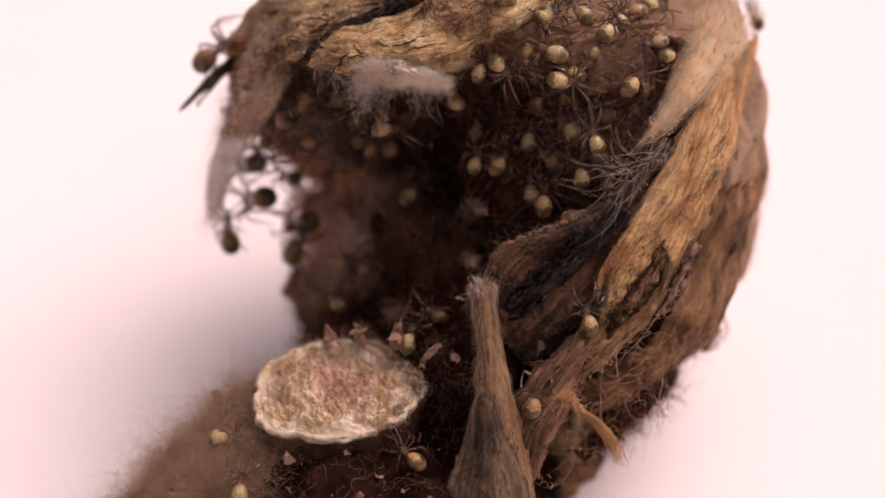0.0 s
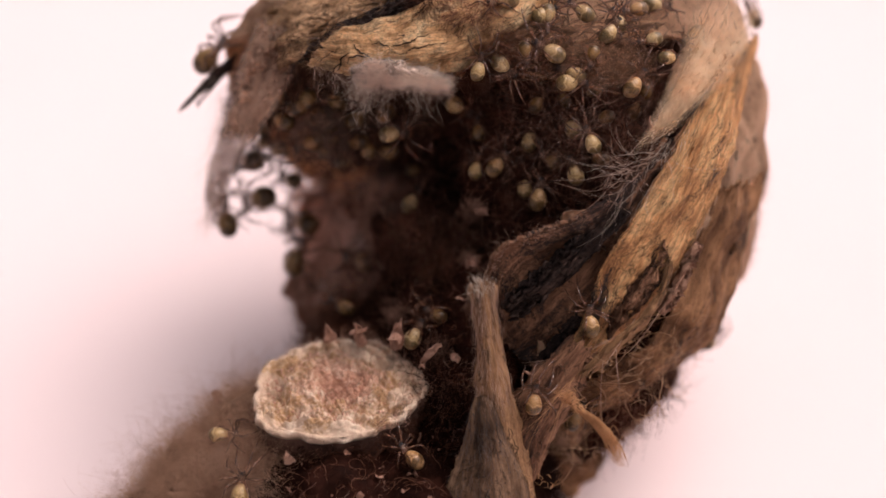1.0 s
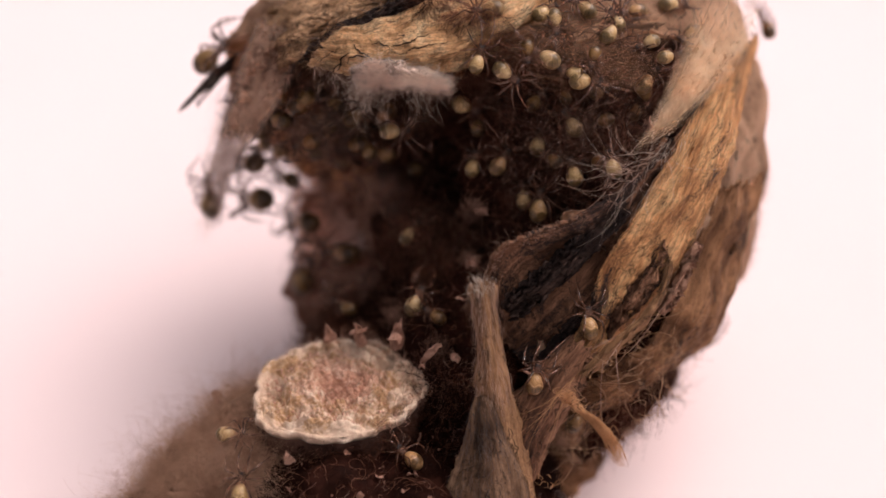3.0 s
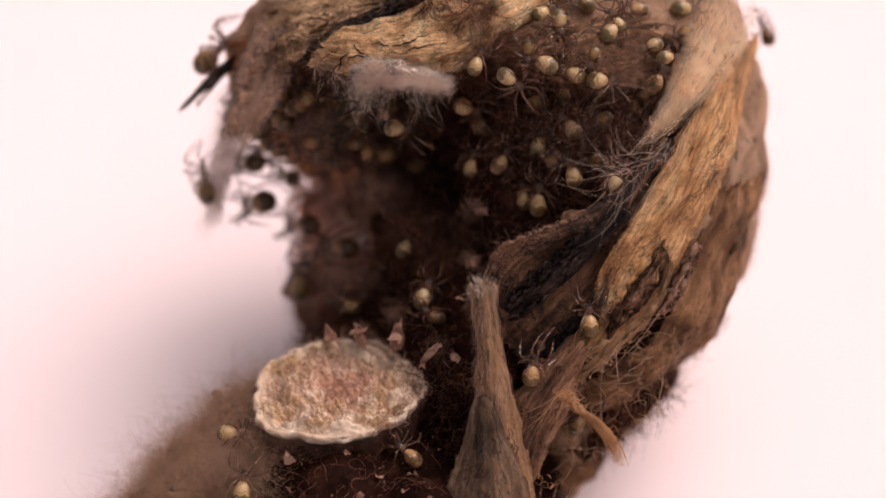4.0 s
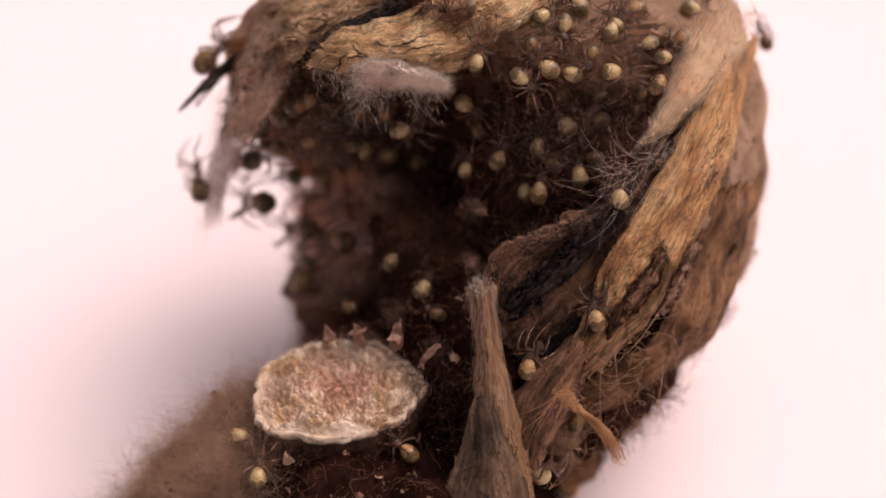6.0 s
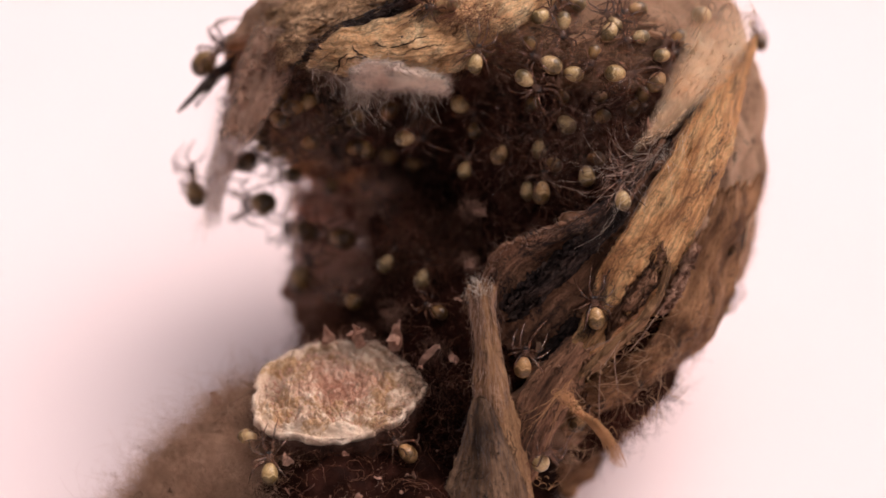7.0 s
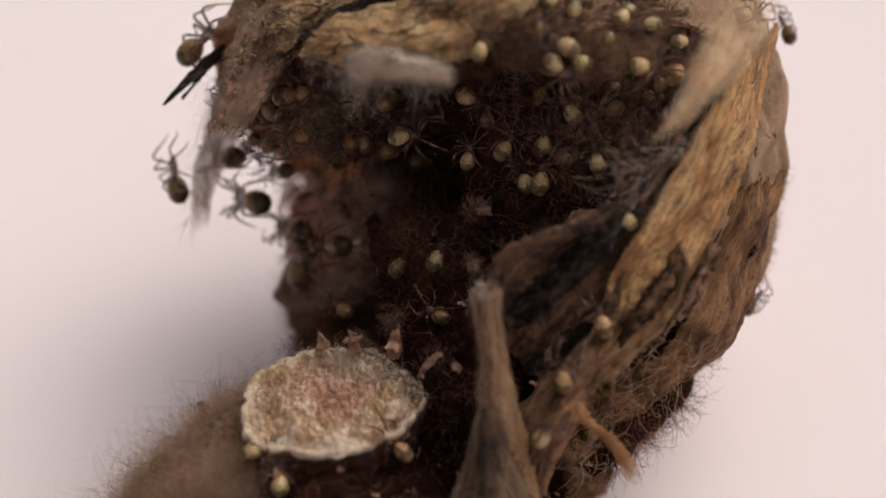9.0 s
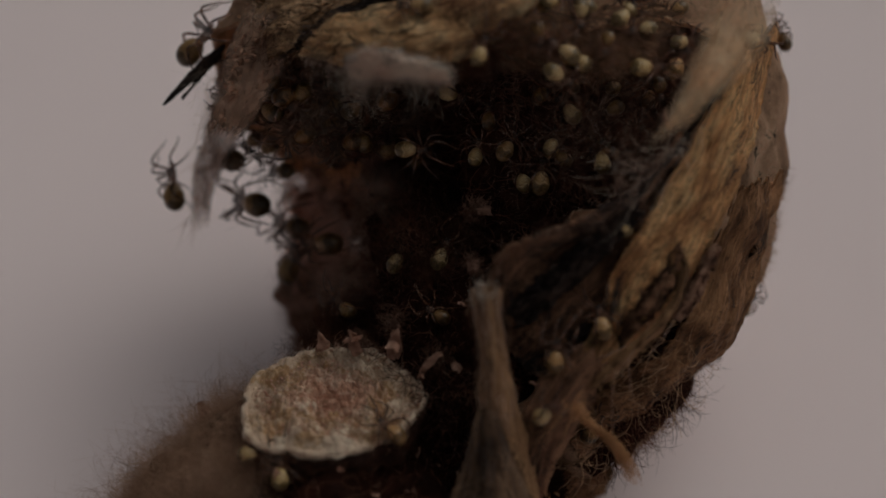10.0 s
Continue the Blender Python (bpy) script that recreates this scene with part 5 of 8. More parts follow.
# lighter threads and crumbs caught in the dark tangle round the stub
v, f = fuzz_on([felt_grids[2], core_grids[4], core_grids[5]], 700, 1.6, 0.010, 0.4, RNG, keep=front, k=8, spread=1.4)
tagged(part("rust_curl", mesh_from("rust_curl", v, f), SILK_RUST, felt, "rust-brown curled threads"), kind="stuff")
pts, nn = scatter(felt_grids[2], 900, RNG)
nn = nn * np.sign(((pts - felt_grids[2].reshape(-1, 3).mean(0)) * nn).sum(1, keepdims=True))
pts = (pts + 0.5 * nn)[nn[:, 2] > 0.1]
pieces = []
for c in pts[:110]:
    size = RNG.uniform(0.025, 0.08)
    o = np.array([(1, 0, 0), (0, 1, 0), (-1, 0, 0), (0, -1, 0), (0, 0, 0.7), (0, 0, -0.4)]) * size * RNG.uniform(0.4, 1.5, (6, 1)) + RNG.normal(0, size * 0.35, (6, 3))
    pieces.append((c + o, np.array([(0, 1, 4), (1, 2, 4), (2, 3, 4), (3, 0, 4), (1, 0, 5), (2, 1, 5), (3, 2, 5), (0, 3, 5)])))
v, f = joined(pieces)
tagged(part("crumb_litter", mesh_from("crumb_litter", v, f), SCRAP, felt, "pale and pinkish crumbs in the tangle"), kind="stuff")


def tangle(grid, count, length, radius, mat, label, low, high):
    """Thick curled threads standing on a lump, where its front lies between two heights."""
    p, nn = scatter(grid, count * 6, RNG)
    nn = nn * np.sign(((p - grid.reshape(-1, 3).mean(0)) * nn).sum(1, keepdims=True))
    ok = (nn[:, 2] > 0.15) & (p[:, 1] > low) & (p[:, 1] < high)
    p, nn = p[ok][:count], nn[ok][:count]
    v, f = strands(wander(p + 0.2 * nn, (0, 0.2, 0.9), length, 0.28, RNG, 18), radius)
    tagged(part("tangled_curl", mesh_from("tangled_curl", v, f), mat, felt, label), kind="stuff")


for grid, low, high in ((felt_grids[2], -13.0, -7.0), (core_grids[4], -9.0, -1.0), (core_grids[3], -4.5, 2.0)):
    tangle(grid, 180, 1.5, 0.0075, SILK_RUST, "rust-brown tangled curls", low, high)
    tangle(grid, 200, 1.3, 0.009, SILK_BROWN, "brown tangled curls", low, high)
    tangle(grid, 40, 1.2, 0.006, SILK_PALE, "pale tangled curls", low, high)
p, nn = scatter(felt_grids[2], 700, RNG)
p = p[(p[:, 2] > 3.4) & (p[:, 1] > -11.5)]
for i, c in enumerate(p[:18]):
    scrap(felt, c + (0, 0, 0.45), RNG.uniform(0.08, 0.18), SCRAP if i % 3 else SILK_ROSE, "tiny pale torn scrap in the tangle", 200 + i)


def shard(base, tip, width, seed):
    """A pointed torn scrap standing on its base."""
    base, tip = np.array(base), np.array(tip)
    side = np.cross(tip - base, (0.2, 0.1, 1.0))
    side *= width / np.linalg.norm(side)
    r = np.random.default_rng(seed)
    cage = [[base + (tip - base) * a + side * b * c + r.normal(0, 0.06, 3) for b in (-1, 0, 1)] for a, c in ((0, 1.0), (0.35, 1.1), (0.7, 0.6), (1.0, 0.12))]
    v, f, uv, g, nn = sheet(cage, 24, 12, thick=0.05, crumple=0.10, scale=2.5, ragged=0.12, seed=float(seed), ridge=0.08)
    part("scrap", mesh_from("scrap", v, f, uv), SCRAP, felt, "pointed pinkish scrap standing at the rim")


for i, (base, tip, width) in enumerate((((-3.51, -4.26, 1.60), (-3.65, -3.10, 2.40), 0.22), ((-2.03, -4.38, 2.00), (-1.82, -2.99, 2.60), 0.26), ((-4.76, -4.04, 1.20), (-5.02, -3.29, 1.60), 0.3), ((-0.93, -4.88, 2.60), (-0.21, -4.02, 3.00), 0.16), ((-6.14, -8.86, 4.20), (-6.44, -8.29, 4.60), 0.16))):
    shard(base, tip, width, 90 + i)

# ---- spiderlings ----


def tube(points, radii, sides=6):
    p = np.asarray(points, dtype=float)
    d = np.gradient(p, axis=0)
    d /= np.linalg.norm(d, axis=1, keepdims=True)
    ref = np.array((0.3, 0.2, 0.93))
    a = np.cross(d, ref)
    a /= np.linalg.norm(a, axis=1, keepdims=True)
    b = np.cross(d, a)
    t = np.linspace(0, 2 * math.pi, sides, endpoint=False)
    g = p[:, None] + np.asarray(radii)[:, None, None] * (np.cos(t)[None, :, None] * a[:, None] + np.sin(t)[None, :, None] * b[:, None])
    v = np.concatenate([g.reshape(-1, 3), p[[0, -1]]])
    f = grid_faces(len(p), sides, True)
    n = len(p) * sides
    caps = [[n, (i + 1) % sides, i, n] for i in range(sides)] + [[n + 1, n - sides + i, n - sides + (i + 1) % sides, n + 1] for i in range(sides)]
    return v, f, caps


def tube_mesh(name, points, radii, sides=6):
    v, f, caps = tube(points, radii, sides)
    bm = bmesh.new()
    vs = [bm.verts.new(q * MM) for q in v]
    for q in f.tolist():
        bm.faces.new([vs[i] for i in q])
    for q in caps:
        bm.faces.new([vs[i] for i in q[:3]])
    for q in bm.faces:
        q.smooth = True
    me = bpy.data.meshes.new(name)
    bm.to_mesh(me)
    bm.free()
    return me


def ovoid(name, half, nu=14, nv=18, shape=None):
    bm = bmesh.new()
    bmesh.ops.create_uvsphere(bm, u_segments=nv, v_segments=nu, radius=1.0)
    for q in bm.verts:
        x, y, z = q.co
        k = shape(y, z) if shape else 1.0
        q.co = Vector((x * half[0] * k, y * half[1], z * half[2] * k)) * MM
    for q in bm.faces:
        q.smooth = True
    me = bpy.data.meshes.new(name)
    bm.to_mesh(me)
    bm.free()
    return me


ABD = ovoid("abdomen", (0.46, 0.62, 0.44), 18, 24, shape=lambda y, z: 1.0 - 0.12 * y + (0.04 if z > 0 else -0.05))
for q in ABD.vertices:
    q.co.y -= 0.58 * MM
ABD_SHADED_BROWN = ABD.copy()
HEAD = ovoid("carapace", (0.22, 0.35, 0.15), 10, 14, shape=lambda y, z: 1.0 - 0.25 * max(y, 0) ** 2)
EYES = ovoid("eye", (0.056, 0.056, 0.05), 6, 8)
PALP = tube_mesh("palp", [(0, 0, 0), (0.05, 0.14, 0.02), (0.05, 0.26, -0.06)], [0.035, 0.035, 0.015], 5)


def leg_mesh(side, angle, length, lift, curl):
    """A jointed leg: thigh up and out, a knee, a long shin and a thin foot that turns forward or back by curl."""
    seg = ((0.16, 20, 0.0), (0.50, 38 * lift, 0.0), (0.20, 4, 0.35), (0.46, -34 * lift, 0.6), (0.36, -52, 0.85), (0.34, -38, 1.0))
    p, pts = np.zeros(3), [np.zeros(3)]
    for size, rise, share in seg:
        a, e = radians(angle + curl * share), radians(rise)
        p = p + length * size * np.array((side * math.cos(a) * math.cos(e), math.sin(a) * math.cos(e), math.sin(e)))
        pts.append(p)
    return tube_mesh("leg", spline(pts, 17), np.interp(np.linspace(0, 6, 17), (0, 0.6, 1.6, 2.3, 3, 4, 5, 6), (0.045, 0.062, 0.066, 0.054, 0.058, 0.046, 0.034, 0.014)), 6)


# four ways to hold the legs; in each, four pairs from the front to the back: angle, length, lift and curl
GAITS = [
    [(62, 1.12, 1.0, 34), (30, 1.0, 1.1, 38), (-12, 0.84, 1.2, -26), (-52, 1.08, 1.0, -34)],
    [(70, 1.15, 0.8, -30), (40, 0.95, 1.3, 55), (-2, 0.80, 1.4, 40), (-44, 1.10, 0.9, -50)],
    [(52, 1.05, 1.4, 62), (20, 0.92, 1.5, 66), (-20, 0.78, 1.3, -60), (-60, 1.0, 1.3, -25)],
    [(76, 1.2, 0.6, 12), (44, 1.05, 0.9, 20), (6, 0.82, 1.0, 30), (-58, 1.15, 0.7, -12)],
]
LEG_KINDS = [[[leg_mesh(side, *pair) for pair in gait] for side in (1, -1)] for gait in GAITS]
HIPS = [(0.15, 0.52), (0.19, 0.43), (0.20, 0.33), (0.16, 0.23)]
for me, mat in ((ABD, ABDOMEN), (ABD_SHADED_BROWN, ABDOMEN_SHADED_BROWN), (HEAD, CARAPACE), (EYES, EYE), (PALP, LEG), *((q, LEG) for gait in LEG_KINDS for legs in gait for q in legs)):
    me.materials.append(mat)


def spiderling_model(seed, tuck, brown=False):
    """A spiderling about 2 mm long: head towards +y, its waist at the origin."""
    r = random.Random(seed)
    sp = thing("spiderling", Matrix.Identity(4), "tiny cream and olive spiderling with thin brown legs", "spider", "spiderlings on the husk")
    part("abdomen", ABD_SHADED_BROWN if brown else ABD, ABDOMEN, sp, "brown abdomen, darkened for shade" if brown else "cream banded abdomen with a dark olive end")
    head = part("carapace", HEAD, CARAPACE, sp, "translucent brown carapace")
    head.matrix_local = pose(0, 0.33 * MM, -0.03 * MM)
    for x, y, z in ((-0.06, 0.20, 0.13), (0.06, 0.20, 0.13), (-0.11, 0.24, 0.08), (0.11, 0.24, 0.08), (-0.045, 0.28, 0.09), (0.045, 0.28, 0.09)):
        part("eye", EYES, EYE, head, "shiny black eye").matrix_local = pose(x * MM, y * MM, z * MM)
    for side in (1, -1):
        part("palp", PALP, LEG, head).matrix_local = pose(side * 0.08 * MM, 0.28 * MM, -0.04 * MM, 0, 0 if side > 0 else 180, 0)
        for i, (x, y) in enumerate(HIPS):
            leg = part("leg", LEG_KINDS[(seed + (side < 0) * (seed % 2)) % 4][0 if side > 0 else 1][i], LEG, sp)
            leg.matrix_local = pose(x * side * MM, y * MM, -0.05 * MM, 0, r.uniform(-12, 16) * side, r.uniform(-14, 14) * tuck)
    return sp


# the last two models carry the darkened abdomen for shaded and backlit places
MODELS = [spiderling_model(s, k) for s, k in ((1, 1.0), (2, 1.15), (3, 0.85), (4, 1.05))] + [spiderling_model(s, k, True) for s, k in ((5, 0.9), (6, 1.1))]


def stand(u, v, w, heading, lean_u, lean_v):
    """A spiderling's pose on the heap: place in millimetres, the way it faces about the heap's axis in degrees, and the lean of its back."""
    up = Vector((lean_u, lean_v, 1.0)).normalized()
    ahead = Vector((math.cos(radians(heading)), math.sin(radians(heading)), 0))
    ahead = (ahead - up * ahead.dot(up)).normalized()
    m = Matrix((ahead.cross(up), ahead, up)).transposed().to_4x4()
    return HEAP @ Matrix.Translation(Vector((u, v, w)) * MM) @ m


SPIDERLINGS = []


def spiderling(kind, size, label):
    """One more spiderling; the first of each kind is the model itself."""
    first = MODELS[kind] not in SPIDERLINGS
    sp = MODELS[kind] if first else copy_thing(MODELS[kind], Matrix.Identity(4))
    sp.scale = (size, size, size)
    SPIDERLINGS.append(tagged(sp, label))


spiderling(0, 0.74, "tiny spiderling on the tan dry leaf, pale abdomen")
spiderling(1, 0.74, "tiny spiderling on the tan dry leaf, pale abdomen")
spiderling(2, 0.66, "tiny spiderling on the tan dry leaf, pale abdomen")
spiderling(3, 0.72, "tiny spiderling on the tan dry leaf, pale abdomen")
spiderling(0, 0.62, "tiny spiderling on the tan dry leaf, pale abdomen")
spiderling(1, 0.62, "tiny spiderling on the tan dry leaf, pale abdomen")
spiderling(2, 0.66, "tiny cream and olive spiderling crawling on brown silk")
spiderling(3, 0.70, "tiny cream and olive spiderling crawling on brown silk")
spiderling(0, 0.78, "tiny cream and olive spiderling crawling on brown silk")
spiderling(1, 0.70, "tiny cream and olive spiderling crawling on brown silk")
spiderling(2, 0.74, "tiny cream and olive spiderling crawling on brown silk")
spiderling(3, 0.78, "tiny cream and olive spiderling crawling on brown silk")
spiderling(0, 0.78, "tiny cream and olive spiderling crawling on brown silk")
spiderling(1, 0.74, "tiny cream and olive spiderling crawling on brown silk")
spiderling(2, 0.70, "tiny cream and olive spiderling crawling on brown silk")
spiderling(3, 0.74, "tiny cream and olive spiderling crawling on brown silk")
spiderling(4, 0.62, "brown spiderling deep in the silk, abdomen darkened for shade")
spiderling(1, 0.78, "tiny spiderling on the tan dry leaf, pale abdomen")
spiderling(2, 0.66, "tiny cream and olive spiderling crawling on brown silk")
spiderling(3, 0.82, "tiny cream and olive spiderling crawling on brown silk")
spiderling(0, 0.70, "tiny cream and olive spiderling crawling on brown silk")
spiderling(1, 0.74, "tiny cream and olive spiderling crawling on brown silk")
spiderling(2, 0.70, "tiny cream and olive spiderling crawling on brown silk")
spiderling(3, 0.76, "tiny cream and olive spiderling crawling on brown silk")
spiderling(4, 0.66, "brown spiderling deep in the silk, abdomen darkened for shade")
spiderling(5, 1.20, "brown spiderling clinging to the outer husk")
spiderling(4, 0.70, "brown spiderling deep in the silk, abdomen darkened for shade")
spiderling(5, 1.12, "spiderling hanging at the torn edge, abdomen darkened as backlit")
spiderling(4, 1.22, "spiderling hanging at the torn edge, abdomen darkened as backlit")
spiderling(5, 1.08, "spiderling hanging at the torn edge, abdomen darkened as backlit")
spiderling(4, 1.15, "spiderling hanging at the torn edge, abdomen darkened as backlit")
spiderling(5, 1.10, "spiderling hanging at the torn edge, abdomen darkened as backlit")
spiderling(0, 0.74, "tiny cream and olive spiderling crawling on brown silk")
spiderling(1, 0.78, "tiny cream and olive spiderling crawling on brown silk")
spiderling(4, 0.70, "brown spiderling deep in the silk, abdomen darkened for shade")
spiderling(5, 1.15, "spiderling hanging at the torn edge, abdomen darkened as backlit")
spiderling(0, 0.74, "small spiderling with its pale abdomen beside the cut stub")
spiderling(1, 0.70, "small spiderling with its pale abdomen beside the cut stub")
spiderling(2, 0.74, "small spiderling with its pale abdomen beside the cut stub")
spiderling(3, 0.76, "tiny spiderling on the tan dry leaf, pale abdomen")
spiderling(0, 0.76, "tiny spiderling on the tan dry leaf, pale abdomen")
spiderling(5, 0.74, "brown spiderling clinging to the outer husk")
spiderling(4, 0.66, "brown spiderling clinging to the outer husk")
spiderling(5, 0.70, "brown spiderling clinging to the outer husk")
spiderling(4, 0.70, "spiderling hanging at the torn edge, abdomen darkened as backlit")
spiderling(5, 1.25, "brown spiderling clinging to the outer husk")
spiderling(4, 0.86, "brown spiderling deep in the silk, abdomen darkened for shade")
spiderling(5, 0.66, "brown spiderling deep in the silk, abdomen darkened for shade")
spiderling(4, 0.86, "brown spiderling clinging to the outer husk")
spiderling(5, 0.86, "brown spiderling deep in the silk, abdomen darkened for shade")
spiderling(4, 0.78, "brown spiderling deep in the silk, abdomen darkened for shade")
spiderling(5, 0.78, "spiderling hanging at the torn edge, abdomen darkened as backlit")
spiderling(4, 0.78, "brown spiderling deep in the silk, abdomen darkened for shade")
spiderling(5, 0.74, "brown spiderling deep in the silk, abdomen darkened for shade")
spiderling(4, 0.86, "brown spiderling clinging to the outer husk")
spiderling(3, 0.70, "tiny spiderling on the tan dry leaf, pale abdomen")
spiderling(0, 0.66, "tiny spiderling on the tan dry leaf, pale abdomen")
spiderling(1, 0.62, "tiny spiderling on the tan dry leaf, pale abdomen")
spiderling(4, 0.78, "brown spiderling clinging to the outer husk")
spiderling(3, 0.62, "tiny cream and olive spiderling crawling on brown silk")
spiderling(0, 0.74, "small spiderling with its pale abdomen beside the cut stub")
spiderling(5, 0.62, "brown spiderling deep in the silk, abdomen darkened for shade")
spiderling(4, 0.70, "brown spiderling deep in the silk, abdomen darkened for shade")
spiderling(5, 0.75, "brown spiderling deep in the silk, abdomen darkened for shade")
spiderling(4, 0.80, "brown spiderling deep in the silk, abdomen darkened for shade")
spiderling(5, 0.74, "brown spiderling deep in the silk, abdomen darkened for shade")
spiderling(4, 0.71, "brown spiderling deep in the silk, abdomen darkened for shade")
spiderling(5, 0.80, "brown spiderling deep in the silk, abdomen darkened for shade")
spiderling(4, 0.72, "brown spiderling deep in the silk, abdomen darkened for shade")
spiderling(5, 0.76, "brown spiderling deep in the silk, abdomen darkened for shade")
spiderling(4, 0.79, "brown spiderling deep in the silk, abdomen darkened for shade")
spiderling(5, 0.69, "brown spiderling deep in the silk, abdomen darkened for shade")
spiderling(4, 0.78, "brown spiderling deep in the silk, abdomen darkened for shade")
spiderling(5, 0.79, "brown spiderling deep in the silk, abdomen darkened for shade")
spiderling(4, 0.74, "brown spiderling deep in the silk, abdomen darkened for shade")
spiderling(5, 0.71, "brown spiderling deep in the silk, abdomen darkened for shade")
spiderling(4, 0.71, "brown spiderling deep in the silk, abdomen darkened for shade")
spiderling(5, 0.67, "brown spiderling deep in the silk, abdomen darkened for shade")
spiderling(4, 0.65, "brown spiderling deep in the silk, abdomen darkened for shade")
spiderling(5, 0.55, "brown spiderling deep in the silk, abdomen darkened for shade")
spiderling(4, 0.65, "brown spiderling deep in the silk, abdomen darkened for shade")
spiderling(5, 0.66, "brown spiderling deep in the silk, abdomen darkened for shade")
spiderling(4, 0.61, "brown spiderling deep in the silk, abdomen darkened for shade")
spiderling(5, 0.58, "brown spiderling deep in the silk, abdomen darkened for shade")
spiderling(4, 0.55, "brown spiderling deep in the silk, abdomen darkened for shade")
spiderling(5, 0.56, "brown spiderling deep in the silk, abdomen darkened for shade")
spiderling(4, 0.55, "brown spiderling deep in the silk, abdomen darkened for shade")


def crawl(i, lean_u, lean_v, rows):
    walk(SPIDERLINGS[i], [(t, stand(u, v, w, h, lean_u, lean_v)) for t, u, v, w, h in rows])


def fidget(i):
    """The legs of a wandering spiderling step to and fro about their hips."""
    r = random.Random(100 + i)
    for leg in SPIDERLINGS[i].children:
        if leg.name.startswith("leg"):
            rest = leg.matrix_basis.copy()
            walk(leg, [(0.5 * k, rest @ pose(0, 0, 0, 0, r.uniform(-6, 6), r.uniform(-11, 11))) for k in range(21)])


def motions():
    crawl(0, -0.05, 0.36, [(0, 2.17, 10.23, 4.23, 181), (0.5, 2.17, 10.22, 4.23, 183), (1, 2.27, 10.16, 4.35, 184), (1.5, 2.12, 9.64, 4.62, 186), (2, 2.15, 9.49, 4.75, 183), (2.5, 1.87, 9.60, 4.62, 185), (4, 1.49, 10.18, 4.42, 173), (4.5, 1.35, 9.83, 4.40, 179), (5, 1.03, 9.96, 4.42, 186), (5.5, 0.83, 9.86, 4.35, 182), (7, -0.18, 10.05, 4.19, 185), (7.5, -0.35, 10.19, 4.11, 174), (8, -0.49, 9.85, 4.31, 179), (8.5, -0.37, 9.64, 4.49, 176), (9, -0.38, 9.53, 4.58, 180), (9.5, -1.01, 9.29, 4.58, 181), (10, -1.24, 9.42, 4.51, 173)])
    crawl(1, -0.02, 0.17, [(0, 5.66, 10.10, 3.17, 131), (0.5, 5.61, 10.09, 3.21, 131), (1, 5.63, 10.16, 2.99, 140), (1.5, 5.77, 10.41, 2.42, 138), (2, 5.74, 10.51, 2.12, 130), (2.5, 5.84, 10.35, 2.13, 139), (4, 5.86, 10.82, 2.07, 129), (4.5, 5.60, 10.79, 2.04, 136), (5, 5.67, 10.67, 2.03, 129), (5.5, 5.70, 10.66, 2.03, 128), (7, 5.43, 10.86, 2.03, 140), (7.5, 5.45, 11.01, 2.02, 130), (8, 5.40, 10.58, 2.06, 131), (8.5, 5.39, 10.31, 2.14, 141), (9, 5.28, 10.22, 2.45, 140), (9.5, 5.40, 10.16, 3.00, 132), (10, 5.26, 9.82, 3.31, 141)])
    crawl(2, 0.13, 0.26, [(0, 4.25, 9.39, 3.85, 270), (0.5, 4.27, 9.47, 3.84, 272), (1, 4.33, 9.43, 3.85, 265), (1.5, 4.36, 9.17, 3.88, 276), (2, 4.44, 9.10, 3.89, 272), (2.5, 4.55, 9.26, 3.82, 276), (4, 4.87, 9.23, 3.77, 275), (4.5, 4.95, 9.15, 3.79, 267), (5, 5.03, 9.00, 3.84, 268), (5.5, 5.06, 9.02, 3.83, 265), (7, 5.05, 9.17, 3.76, 265), (7.5, 5.05, 9.31, 3.73, 263), (8, 5.01, 9.17, 3.74, 267), (8.5, 5.06, 9.10, 3.78, 271), (9, 5.02, 9.06, 3.80, 263), (9.5, 5.22, 9.10, 3.76, 272), (10, 5.33, 9.07, 3.72, 267)])
    crawl(3, 0.35, -0.01, [(0, 7.03, 9.32, 3.45, 47), (0.5, 7.00, 9.36, 3.44, 54), (1, 7.14, 9.32, 3.36, 49), (1.5, 7.19, 9.31, 3.32, 47), (2, 7.14, 9.32, 3.34, 49), (2.5, 7.13, 9.29, 3.35, 52), (4, 7.21, 9.33, 3.32, 43), (4.5, 7.18, 9.39, 3.32, 56), (5, 7.25, 9.33, 3.29, 43), (5.5, 7.22, 9.39, 3.31, 53), (7, 7.23, 9.47, 3.32, 54), (7.5, 7.22, 9.43, 3.32, 43), (8, 7.15, 9.47, 3.37, 54), (8.5, 7.13, 9.42, 3.38, 48), (9, 7.14, 9.43, 3.38, 51), (9.5, 7.18, 9.40, 3.36, 43), (10, 7.18, 9.40, 3.36, 43)])
    crawl(4, 0.16, 0.25, [(0, 8.78, 8.65, 3.10, 195), (0.5, 8.74, 8.66, 3.11, 206), (1, 8.53, 8.75, 3.12, 195), (1.5, 8.47, 8.63, 3.17, 203), (2, 8.43, 8.57, 3.21, 206), (2.5, 8.42, 8.57, 3.25, 206), (4, 8.59, 8.51, 2.96, 197), (4.5, 8.86, 8.37, 2.68, 197), (5, 8.55, 8.41, 3.04, 200), (5.5, 8.53, 8.36, 3.34, 203), (7, 8.03, 8.87, 3.23, 194), (7.5, 8.24, 8.74, 3.20, 203), (8, 8.16, 8.66, 3.25, 204), (8.5, 7.95, 8.68, 3.29, 205), (9, 7.84, 8.84, 3.30, 193), (9.5, 7.72, 8.79, 3.35, 206), (10, 7.66, 8.65, 3.39, 194)])
